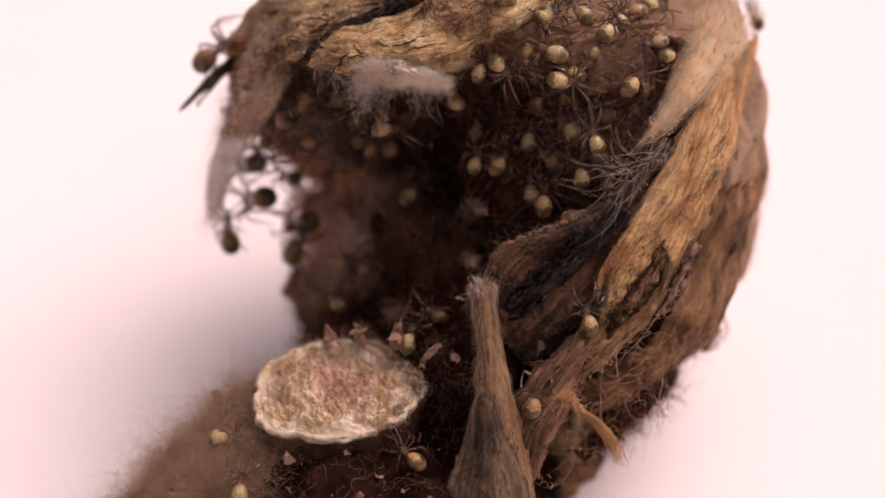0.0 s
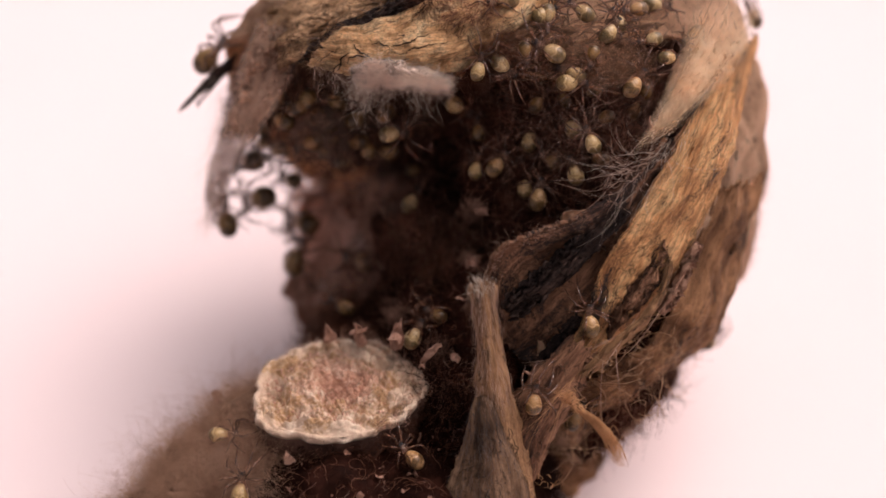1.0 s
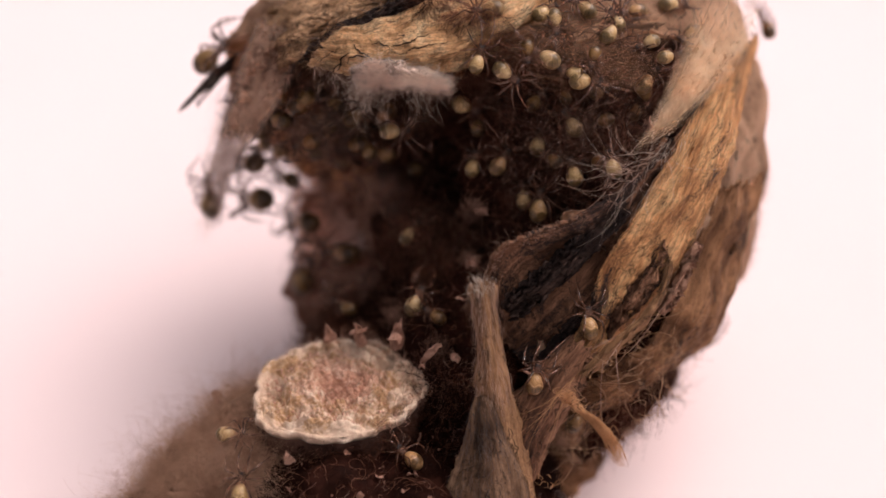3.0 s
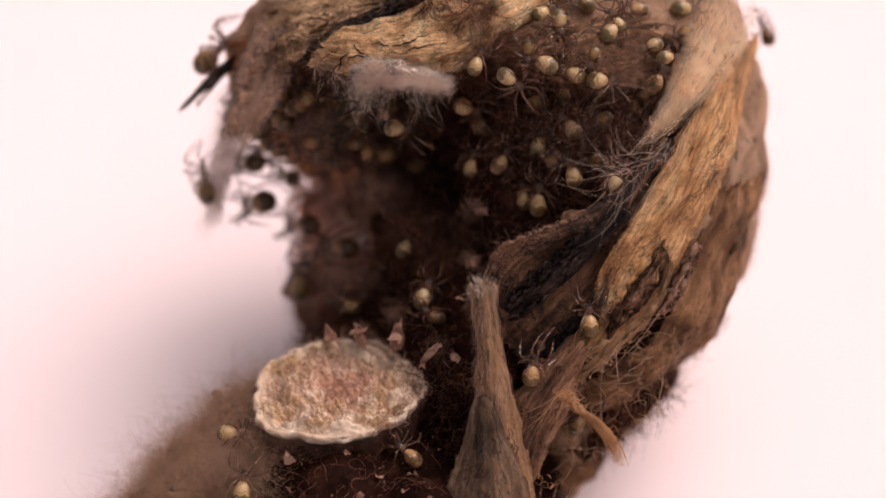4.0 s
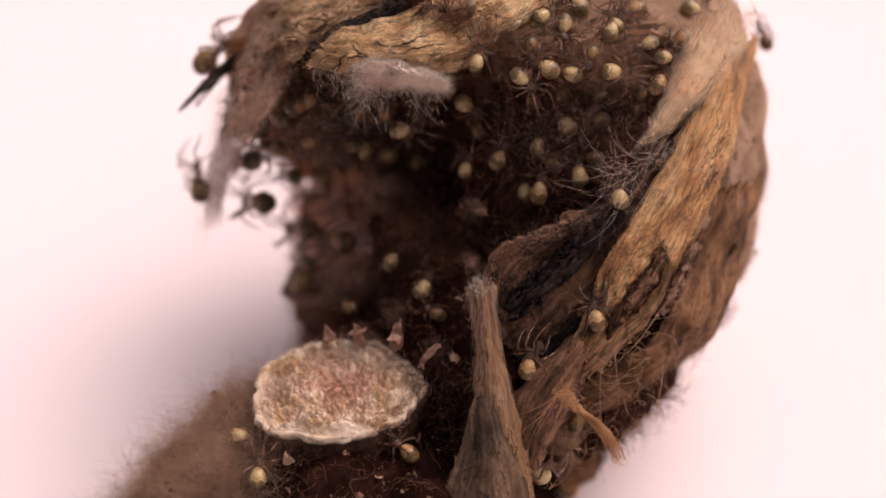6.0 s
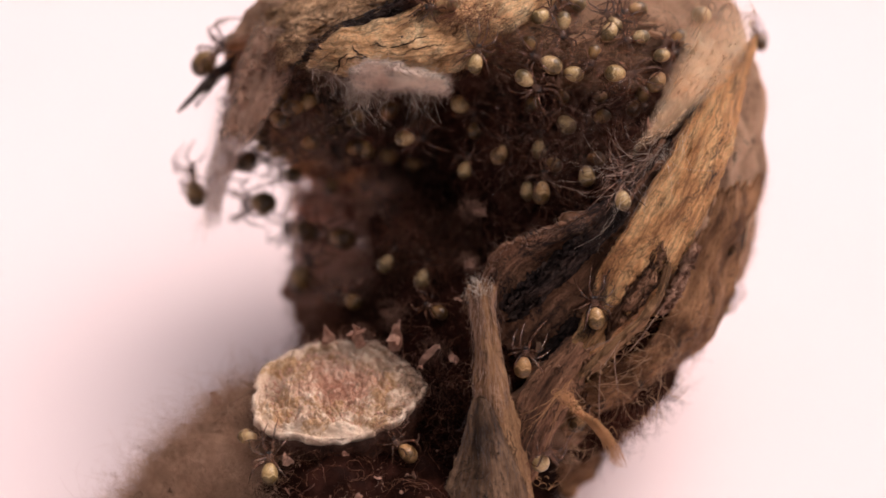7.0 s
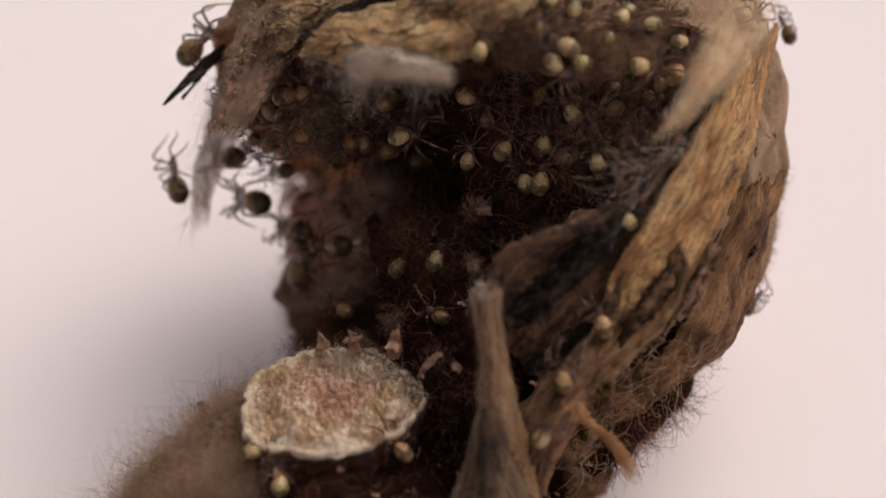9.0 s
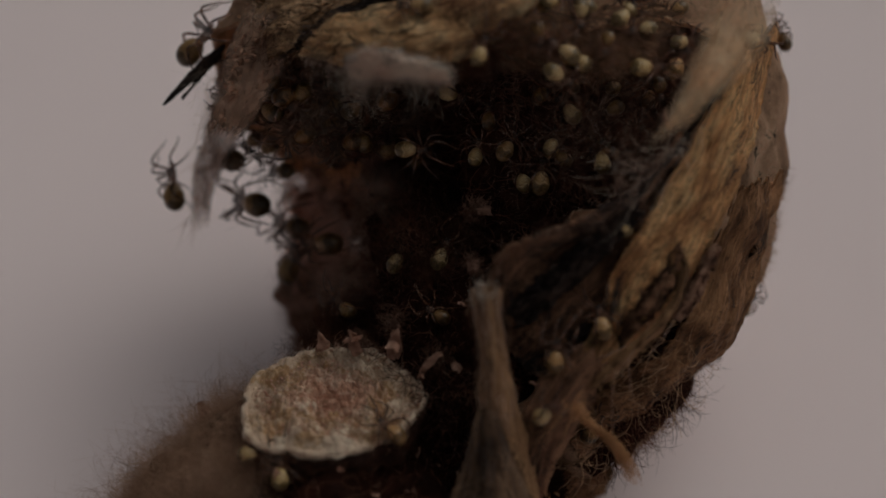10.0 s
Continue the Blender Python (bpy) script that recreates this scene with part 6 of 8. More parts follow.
    crawl(5, 0.22, 0.04, [(0, 11.10, 9.31, 0.67, 207), (0.5, 10.99, 9.20, 0.72, 211), (1, 10.77, 9.28, 0.79, 215), (1.5, 10.77, 9.33, 0.81, 207), (2, 10.80, 9.21, 0.81, 215), (2.5, 10.74, 9.27, 0.85, 210), (4, 10.34, 9.39, 0.91, 207), (4.5, 10.26, 9.23, 0.96, 207), (5, 10.09, 9.16, 0.99, 205), (5.5, 10.25, 9.10, 1.02, 204), (7, 10.00, 9.16, 1.08, 205), (7.5, 10.01, 8.94, 1.15, 212), (8, 9.89, 9.08, 1.19, 216), (8.5, 9.60, 9.20, 1.48, 205), (9, 9.25, 9.57, 1.77, 203), (9.5, 9.22, 9.60, 1.59, 216), (10, 9.30, 9.67, 1.38, 210)])
    crawl(6, 0.39, -0.35, [(0, 1.58, 7.62, 4.05, 78), (0.5, 1.55, 7.60, 4.21, 76), (1, 1.51, 7.63, 4.57, 81), (1.5, 1.42, 7.71, 4.79, 84), (2, 1.48, 7.77, 4.84, 79), (2.5, 1.48, 7.90, 4.88, 78), (4, 1.44, 7.79, 4.88, 73), (4.5, 1.34, 7.77, 4.90, 85), (5, 1.48, 7.82, 4.88, 73), (5.5, 1.46, 7.91, 4.93, 79), (7, 1.45, 7.95, 4.97, 84), (7.5, 1.44, 7.99, 4.98, 74), (8, 1.43, 7.97, 4.99, 83), (8.5, 1.40, 7.92, 4.98, 86), (9, 1.45, 7.94, 4.96, 81), (9.5, 1.41, 7.89, 4.93, 84), (10, 1.46, 7.78, 4.87, 74)])
    crawl(7, -0.03, -0.04, [(0, 2.48, 7.38, 4.25, 319), (0.5, 2.55, 7.27, 3.89, 315), (1, 2.68, 7.38, 4.24, 324), (1.5, 2.53, 7.12, 4.55, 317), (2, 2.51, 7.07, 4.47, 319), (2.5, 2.61, 7.12, 4.41, 326), (4, 2.93, 6.83, 4.37, 324), (4.5, 2.93, 6.67, 4.35, 326), (5, 3.01, 6.77, 4.36, 319), (5.5, 3.28, 6.82, 4.34, 319), (7, 3.74, 6.82, 4.28, 323), (7.5, 3.86, 6.57, 3.97, 319), (8, 3.80, 6.58, 3.69, 317), (8.5, 3.91, 6.95, 3.97, 318), (9, 4.49, 6.94, 4.32, 315), (9.5, 4.73, 6.72, 4.35, 318), (10, 4.57, 6.64, 4.31, 326)])
    crawl(8, 0.03, -0.08, [(0, 4.28, 8.18, 4.35, 156), (0.5, 4.26, 8.17, 4.36, 151), (1, 4.19, 8.26, 4.37, 149), (1.5, 4.16, 8.20, 4.39, 147), (2, 4.14, 8.22, 4.41, 144), (2.5, 4.06, 8.13, 4.41, 146), (4, 3.86, 7.76, 4.39, 153), (4.5, 3.78, 7.65, 4.34, 155), (5, 3.81, 7.64, 4.30, 148), (5.5, 3.88, 7.54, 4.28, 154), (7, 4.11, 7.82, 4.33, 153), (7.5, 4.08, 7.81, 4.38, 152), (8, 4.07, 7.96, 4.43, 152), (8.5, 4.06, 7.92, 4.42, 153), (9, 4.41, 8.06, 4.36, 148), (9.5, 4.46, 7.97, 4.30, 152), (10, 4.46, 7.82, 4.25, 146)])
    crawl(9, 0.06, 0.10, [(0, 5.13, 7.34, 3.92, 159), (4, 5.13, 7.34, 3.92, 159), (4.5, 5.04, 7.26, 4.02, 163), (5, 4.93, 7.26, 4.07, 162), (5.5, 4.97, 7.35, 4.03, 157), (7, 5.08, 7.38, 3.97, 166), (7.5, 5.13, 7.43, 3.95, 162), (8, 5.04, 7.47, 3.95, 161), (8.5, 4.98, 7.47, 3.95, 153), (8.6, 4.96, 7.42, 3.95, 160), (10, 4.96, 7.42, 3.95, 160)])
    crawl(10, 0.08, -0.11, [(0, 5.12, 6.91, 4.30, -3), (0.5, 5.38, 6.86, 4.19, 2), (1, 5.54, 6.86, 4.00, 0), (1.5, 5.72, 6.91, 3.90, 4), (2, 5.86, 6.89, 3.95, 2), (2.5, 5.92, 6.96, 4.08, 4), (4, 6.79, 6.95, 4.00, -2), (4.5, 7.17, 7.29, 3.82, 2), (5, 7.21, 7.42, 3.78, 3), (5.5, 7.30, 7.40, 3.77, 4), (7, 7.64, 7.33, 3.70, -2), (7.5, 7.84, 7.20, 3.62, 4), (8, 8.12, 7.15, 3.57, 5), (8.5, 8.03, 7.22, 3.57, 2), (9, 8.02, 7.25, 3.57, 6), (9.5, 8.12, 7.22, 3.55, 6), (10, 8.12, 7.17, 3.53, 0)])
    crawl(11, 0.19, -0.03, [(0, 8.07, 7.09, 3.52, 50), (0.5, 8.10, 7.14, 3.51, 45), (1, 8.15, 7.11, 3.49, 54), (1.5, 8.22, 7.12, 3.44, 56), (2, 8.34, 7.18, 3.37, 49), (2.5, 8.56, 7.28, 2.96, 52), (4, 9.26, 7.37, 2.21, 53), (4.5, 9.49, 7.34, 2.15, 53), (5, 9.41, 7.34, 2.73, 45), (5.5, 9.29, 7.28, 3.04, 53), (7, 9.37, 7.45, 2.75, 51), (7.5, 9.50, 7.34, 2.16, 52), (8, 9.60, 7.28, 2.14, 48), (8.5, 9.47, 7.40, 2.71, 51), (9, 9.36, 7.30, 3.01, 53), (9.5, 9.30, 7.42, 3.04, 51), (10, 9.32, 7.52, 3.07, 53)])
    crawl(12, -0.60, -0.02, [(0, 0.95, 6.32, -0.22, 333), (0.5, 0.81, 6.16, -0.29, 335), (1, 0.89, 6.26, -0.30, 339), (1.5, 0.94, 6.27, -0.18, 342), (2, 1.07, 6.24, 0.03, 336), (2.5, 1.17, 6.27, 0.28, 342), (4, 1.28, 6.09, 0.48, 341), (4.5, 1.33, 5.94, 0.56, 333), (5, 1.31, 6.10, 0.56, 339), (5.5, 1.32, 6.17, 0.48, 336), (7, 1.17, 6.22, 0.21, 333), (7.5, 0.84, 6.25, -0.11, 334), (8, 1.04, 6.19, -0.03, 337), (8.5, 1.23, 6.09, 0.31, 335), (9, 1.29, 6.20, 0.27, 335), (9.5, 0.82, 6.31, -0.18, 333), (10, 0.55, 6.50, -0.47, 339)])
    crawl(13, -0.07, -0.07, [(0, 5.28, 5.32, 1.71, 128), (0.5, 5.29, 5.42, 1.74, 131), (1, 5.33, 5.45, 1.75, 131), (1.5, 5.32, 5.40, 1.75, 126), (2, 5.31, 5.43, 1.77, 135), (2.5, 5.41, 5.60, 1.81, 123), (4, 5.31, 5.46, 1.79, 128), (4.5, 5.28, 5.47, 1.77, 126), (5, 5.20, 5.58, 1.77, 128), (5.5, 5.16, 5.60, 1.77, 124), (7, 5.09, 5.71, 1.75, 134), (7.5, 5.02, 5.77, 1.71, 128), (8, 4.96, 5.86, 1.68, 123), (8.5, 4.87, 5.93, 1.65, 131), (9, 4.97, 5.85, 1.67, 124), (9.5, 5.01, 5.82, 1.68, 130), (10, 4.92, 5.87, 1.67, 127)])
    crawl(14, -0.21, 0.02, [(0, 3.79, 5.03, 1.03, 81), (0.5, 3.87, 5.04, 1.01, 86), (1, 3.80, 5.04, 1.02, 84), (1.5, 3.92, 4.96, 1.04, 78), (2, 3.84, 4.96, 1.05, 84), (2.5, 4.12, 4.88, 1.08, 81), (4, 4.22, 4.80, 1.12, 78), (4.5, 4.27, 4.71, 1.16, 74), (5, 4.19, 4.76, 1.14, 81), (5.5, 4.18, 4.81, 1.13, 80), (7, 4.27, 4.78, 1.16, 86), (7.5, 4.23, 4.65, 1.22, 86), (8, 4.25, 4.59, 1.24, 81), (8.5, 4.12, 4.61, 1.20, 77), (9, 4.10, 4.68, 1.19, 85), (9.5, 4.38, 4.59, 1.29, 73), (10, 4.48, 4.56, 1.34, 74)])
    crawl(15, -0.12, 0.07, [(0, 2.59, 3.97, 0.74, 60), (0.5, 2.63, 3.90, 0.74, 61), (1, 2.52, 3.91, 0.73, 54), (1.5, 2.47, 3.82, 0.73, 61), (2, 2.41, 3.61, 0.74, 65), (2.5, 2.57, 3.85, 0.75, 58), (4, 2.68, 4.04, 0.75, 59), (4.5, 2.74, 3.95, 0.77, 56), (5, 2.73, 3.95, 0.76, 57), (5.5, 2.57, 4.07, 0.72, 66), (7, 2.76, 4.54, 0.71, 58), (7.5, 2.78, 4.56, 0.71, 66), (8, 2.71, 4.62, 0.70, 65), (8.5, 2.65, 4.37, 0.70, 61), (9, 2.67, 4.46, 0.71, 56), (9.5, 2.64, 4.68, 0.70, 66), (10, 2.75, 4.47, 0.71, 59)])
    crawl(16, -0.57, -0.02, [(0, 1.49, 5.44, 0.18, 88), (0.5, 1.46, 5.52, 0.19, 87), (1, 1.53, 5.47, 0.23, 96), (1.5, 1.56, 5.55, 0.29, 89), (2, 1.58, 5.74, 0.26, 87), (2.5, 1.49, 5.66, 0.24, 89), (4, 1.62, 5.77, 0.29, 84), (4.5, 1.55, 5.74, 0.29, 91), (5, 1.56, 5.62, 0.30, 89), (5.5, 1.63, 5.52, 0.28, 87), (7, 1.42, 5.64, 0.20, 93), (7.5, 1.54, 5.66, 0.26, 94), (8, 1.70, 5.59, 0.43, 83), (8.5, 1.80, 5.69, 0.51, 90), (9, 1.81, 5.76, 0.55, 86), (9.5, 1.76, 5.76, 0.54, 96), (10, 1.85, 5.72, 0.56, 93)])
    crawl(17, 0.35, 0.25, [(0, 9.32, 10.59, 1.08, 6), (0.5, 9.40, 10.64, 1.06, 6), (1, 9.48, 10.63, 1.03, 5), (1.5, 9.58, 10.66, 0.97, 16), (2, 9.68, 10.86, 0.90, 7), (2.5, 9.97, 10.89, 0.70, 11), (4, 10.85, 10.59, 0.43, 9), (4.5, 11.11, 10.79, 0.24, 12), (5, 11.12, 10.79, 0.19, 11), (5.5, 11.14, 10.79, 0.16, 13), (7, 11.90, 10.35, 0.12, 4), (7.5, 11.98, 10.30, 0.05, 13), (8, 12.36, 10.05, -0.14, 7), (8.5, 12.65, 9.99, -0.53, 10), (9, 12.97, 9.95, -0.86, 7), (9.5, 13.19, 9.40, -0.86, 7), (10, 13.25, 8.92, -0.68, 10)])
    crawl(18, -0.36, 0.03, [(0, 1.48, 4.03, 0.37, 79), (0.5, 1.52, 3.88, 0.39, 78), (1, 1.49, 3.81, 0.38, 83), (1.5, 1.46, 3.84, 0.37, 81), (2, 1.40, 4.03, 0.37, 73), (2.5, 1.38, 3.92, 0.37, 76), (4, 1.29, 3.92, 0.32, 79), (4.5, 1.06, 4.13, 0.19, 85), (5, 0.99, 3.94, 0.12, 85), (5.5, 1.07, 3.87, 0.16, 80), (7, 1.13, 3.89, 0.21, 73), (7.5, 1.07, 4.01, 0.23, 83), (8, 1.23, 3.98, 0.28, 78), (8.5, 1.12, 4.13, 0.23, 81), (9, 1.06, 4.09, 0.20, 82), (9.5, 1.11, 4.05, 0.25, 81), (10, 1.40, 4.26, 0.33, 79)])
    crawl(19, -0.27, -0.14, [(0, 4.41, 2.31, 1.21, 85), (0.5, 4.31, 2.45, 1.29, 78), (1, 4.20, 2.60, 1.28, 78), (1.5, 4.16, 2.27, 1.17, 84), (2, 4.28, 2.07, 1.10, 75), (2.5, 4.26, 2.08, 1.11, 77), (4, 4.16, 2.35, 1.21, 84), (4.5, 4.28, 2.56, 1.30, 73), (5, 4.15, 2.72, 1.25, 84), (5.5, 4.18, 2.84, 1.28, 82), (7, 4.41, 2.95, 1.39, 79), (7.5, 4.43, 3.01, 1.45, 77), (8, 4.36, 3.11, 1.38, 83), (8.5, 4.03, 3.17, 1.23, 85), (9, 4.07, 3.19, 1.14, 74), (9.5, 3.93, 3.24, 1.09, 79), (10, 4.03, 3.24, 1.10, 80)])
    crawl(20, -0.51, -0.16, [(0, 3.81, 2.78, 0.87, 99), (0.5, 3.67, 2.93, 0.83, 97), (1, 3.54, 3.02, 0.72, 95), (1.5, 3.52, 2.71, 0.57, 101), (2, 3.54, 2.59, 0.55, 104), (2.5, 3.52, 2.53, 0.62, 93), (4, 3.51, 2.53, 0.58, 96), (4.5, 3.47, 2.67, 0.46, 104), (5, 3.40, 2.72, 0.39, 104), (5.5, 3.45, 2.80, 0.52, 102), (7, 3.73, 2.99, 0.83, 93), (7.5, 3.67, 3.03, 0.96, 103), (8, 3.67, 3.12, 0.91, 106), (8.5, 3.31, 3.17, 0.83, 106), (9, 3.29, 3.18, 0.77, 102), (9.5, 3.24, 3.19, 0.76, 93), (10, 3.21, 3.18, 0.73, 104)])
    crawl(21, 0.00, 0.06, [(0, 5.90, 3.44, 1.77, 96), (0.5, 5.62, 3.39, 1.85, 102), (1, 5.56, 3.57, 1.86, 106), (1.5, 5.58, 3.53, 1.85, 102), (2, 5.60, 3.62, 1.85, 94), (2.5, 5.59, 3.54, 1.87, 97), (4, 5.48, 3.49, 1.90, 105), (4.5, 5.63, 3.39, 1.93, 95), (5, 5.55, 3.35, 1.93, 101), (5.5, 5.63, 3.48, 1.87, 98), (7, 6.20, 3.60, 1.77, 95), (7.5, 6.08, 3.66, 1.74, 101), (8, 6.25, 3.72, 1.78, 93), (8.5, 6.19, 3.83, 1.79, 94), (9, 6.15, 3.93, 1.77, 98), (9.5, 6.08, 3.86, 1.78, 94), (10, 6.35, 3.99, 1.85, 93)])
    crawl(22, 0.11, -0.09, [(0, 6.30, 4.72, 3.38, 111), (0.5, 6.06, 4.71, 3.39, 113), (1, 6.09, 4.74, 3.39, 115), (1.5, 6.27, 4.63, 3.38, 104), (2, 6.60, 4.58, 3.38, 109), (2.5, 6.94, 4.15, 3.38, 107), (4, 7.04, 3.00, 3.80, 111), (4.5, 6.94, 2.75, 4.67, 109), (5, 6.83, 2.54, 5.15, 116), (5.5, 6.95, 2.46, 5.09, 108), (7, 7.29, 2.42, 4.93, 103), (7.5, 7.15, 2.25, 4.86, 112), (8, 7.02, 2.07, 4.81, 105), (8.5, 6.94, 1.69, 4.74, 111), (9, 6.91, 1.56, 4.65, 110), (9.5, 6.75, 1.41, 4.59, 115), (10, 6.76, 1.30, 4.53, 110)])
    crawl(23, -0.36, 0.18, [(0, -2.26, 5.25, 1.04, 1), (0.5, -2.03, 5.09, 1.05, -3), (1, -1.92, 5.01, 1.05, 0), (1.5, -1.96, 4.98, 1.05, -3), (2, -1.96, 5.07, 1.04, 3), (2.5, -1.96, 5.08, 1.05, 0), (4, -1.70, 5.23, 1.05, -5), (4.5, -1.73, 5.20, 1.05, -3), (5, -1.73, 5.22, 1.05, -1), (5.5, -1.60, 5.27, 1.04, 3), (7, -1.17, 4.87, 1.05, -4), (7.5, -1.09, 4.80, 1.04, 2), (8, -1.06, 4.69, 1.04, 2), (8.5, -1.22, 4.71, 1.05, -5), (9, -1.41, 4.70, 1.04, 2), (9.5, -1.23, 4.35, 1.05, -5), (10, -1.13, 4.14, 1.05, -5)])
    crawl(24, -0.12, -0.03, [(0, -1.19, 3.60, -3.22, 1), (0.5, -1.07, 3.57, -3.22, -3), (1, -1.03, 3.67, -3.21, 5), (1.5, -1.11, 3.71, -3.22, 0), (2, -1.07, 3.66, -3.20, -2), (2.5, -0.95, 3.70, -3.17, 4), (4, -0.87, 3.79, -3.14, -6), (4.5, -0.91, 3.89, -3.12, 3), (5, -0.83, 3.95, -3.11, -6), (5.5, -0.81, 3.97, -3.10, -4), (7, -0.92, 4.04, -3.11, 6), (7.5, -0.84, 3.92, -3.12, 2), (10, -0.84, 3.92, -3.12, 2)])
    crawl(25, -1.04, 0.48, [(0, -10.66, 9.23, -3.32, 16), (0.5, -10.62, 9.22, -3.31, 14), (1, -10.65, 9.30, -3.38, 26), (1.5, -10.64, 9.24, -3.36, 22), (2, -10.64, 9.25, -3.37, 24), (2.5, -10.62, 9.18, -3.31, 14), (4, -10.63, 9.23, -3.36, 21), (4.5, -10.62, 9.20, -3.33, 17), (5, -10.62, 9.19, -3.32, 16), (5.5, -10.61, 9.21, -3.33, 17), (7, -10.65, 9.20, -3.35, 21), (7.5, -10.63, 9.16, -3.33, 17), (8, -10.69, 9.18, -3.33, 18), (8.5, -10.69, 9.19, -3.31, 14), (9, -10.72, 9.25, -3.37, 24), (9.5, -10.71, 9.24, -3.36, 22), (10, -10.72, 9.25, -3.37, 24)])
    crawl(26, 0.21, -0.27, [(0, -5.50, 4.95, -3.13, 89), (0.5, -5.66, 4.91, -3.12, 94), (1, -5.51, 4.95, -3.12, 90), (1.5, -5.56, 5.00, -3.12, 91), (2, -5.72, 5.07, -3.12, 91), (2.5, -5.94, 5.00, -3.12, 93), (4, -5.66, 4.79, -3.13, 88), (4.5, -5.53, 4.93, -3.43, 84), (5, -5.52, 4.71, -4.33, 83), (5.5, -5.73, 4.16, -5.23, 85), (7, -5.27, 3.46, -5.53, 83), (7.5, -5.39, 3.19, -5.52, 95), (8, -4.78, 3.15, -5.52, 89), (8.5, -4.53, 2.70, -5.52, 93), (9, -4.18, 2.62, -5.54, 83), (9.5, -3.87, 2.34, -5.52, 89), (10, -3.80, 1.99, -5.52, 95)])
    crawl(27, -0.88, 0.09, [(0, -9.46, 4.06, -5.32, 181), (0.5, -9.58, 4.22, -5.33, 179), (1, -9.59, 4.17, -5.33, 179), (1.5, -9.50, 4.10, -5.33, 174), (2, -9.63, 4.09, -5.33, 175), (2.5, -9.58, 4.13, -5.33, 175), (4, -9.54, 4.14, -5.33, 178), (4.5, -9.63, 4.06, -5.33, 178), (5, -9.63, 4.10, -5.32, 185), (5.5, -9.61, 4.23, -5.33, 175), (7, -9.89, 4.25, -5.33, 176), (7.5, -9.93, 4.31, -5.33, 176), (8, -10.02, 4.31, -5.33, 175), (8.5, -10.02, 4.25, -5.33, 177), (9, -9.99, 4.25, -5.33, 176), (9.5, -10.03, 4.14, -5.33, 179), (10, -10.02, 4.17, -5.33, 173)])
    crawl(28, -0.85, -0.05, [(0, -9.10, 2.39, -5.36, 185), (0.5, -9.15, 2.57, -5.36, 178), (1, -9.14, 2.38, -5.36, 186), (1.5, -9.19, 2.43, -5.37, 182), (2, -9.23, 2.39, -5.37, 182), (2.5, -9.31, 2.47, -5.36, 179), (4, -9.14, 2.18, -5.36, 186), (4.5, -9.14, 2.33, -5.36, 174), (5, -9.15, 2.23, -5.37, 182), (5.5, -9.13, 2.31, -5.36, 177), (7, -9.08, 2.24, -5.37, 182), (7.5, -8.99, 2.21, -5.37, 183), (8, -9.08, 2.29, -5.36, 175), (8.5, -9.10, 2.28, -5.36, 175), (9, -8.94, 2.34, -5.36, 173), (9.5, -9.02, 2.23, -5.36, 176), (10, -8.98, 2.22, -5.36, 174)])
    crawl(29, -0.97, -0.20, [(0, -10.30, 0.99, -4.99, 98), (0.5, -10.17, 1.11, -5.02, 106), (1, -10.42, 1.82, -4.98, 98), (1.5, -10.62, 2.03, -4.98, 97), (2, -10.88, 2.11, -4.99, 99), (2.5, -11.16, 2.40, -4.98, 96), (4, -11.44, 3.35, -5.01, 103), (4.5, -11.68, 3.56, -5.01, 103), (5, -11.69, 3.44, -4.97, 95), (5.5, -11.68, 3.53, -4.98, 96), (7, -11.90, 3.32, -5.00, 102), (7.5, -12.00, 3.34, -5.02, 106), (8, -12.06, 3.34, -5.00, 102), (8.5, -12.13, 3.40, -4.99, 99), (9, -12.16, 3.39, -5.02, 106), (9.5, -12.11, 3.29, -4.96, 93), (10, -12.26, 3.09, -4.97, 93)])
    crawl(30, -0.69, -0.13, [(0, -7.15, 1.35, -6.50, 183), (0.5, -7.19, 1.40, -6.49, 178), (1, -7.19, 1.37, -6.48, 173), (1.5, -7.19, 1.34, -6.49, 180), (2, -7.15, 1.23, -6.50, 186), (2.5, -7.15, 1.39, -6.49, 180), (4, -7.15, 1.25, -6.49, 177), (4.5, -7.15, 1.24, -6.48, 174), (5, -7.15, 1.16, -6.48, 173), (5.5, -7.13, 1.00, -6.50, 185), (7, -7.21, 0.98, -6.49, 179), (7.5, -7.12, 0.89, -6.50, 186), (8, -7.18, 0.98, -6.48, 173), (8.5, -7.19, 0.85, -6.48, 176), (9, -7.15, 1.04, -6.48, 173), (9.5, -7.12, 1.10, -6.49, 178), (10, -7.27, 1.19, -6.48, 173)])
    crawl(31, -0.44, -0.32, [(0, -3.95, -0.83, -4.47, 176), (0.5, -4.12, -0.80, -4.47, 178), (1, -4.12, -0.50, -4.47, 177), (1.5, -4.24, -0.35, -4.46, 173), (2, -4.36, -0.22, -4.46, 173), (2.5, -4.86, -0.28, -4.49, 186), (4, -5.23, 0.17, -4.46, 175), (4.5, -5.23, 0.21, -4.47, 180), (5, -5.15, 0.35, -4.47, 178), (5.5, -5.22, 0.39, -4.48, 180), (7, -5.28, 0.68, -4.46, 174), (7.5, -5.32, 0.68, -4.47, 177), (8, -5.36, 0.71, -4.46, 174), (8.5, -5.48, 0.56, -4.48, 180), (9, -5.26, 0.25, -4.49, 185), (9.5, -5.45, 0.44, -4.48, 181), (10, -5.71, 0.37, -4.49, 184)])
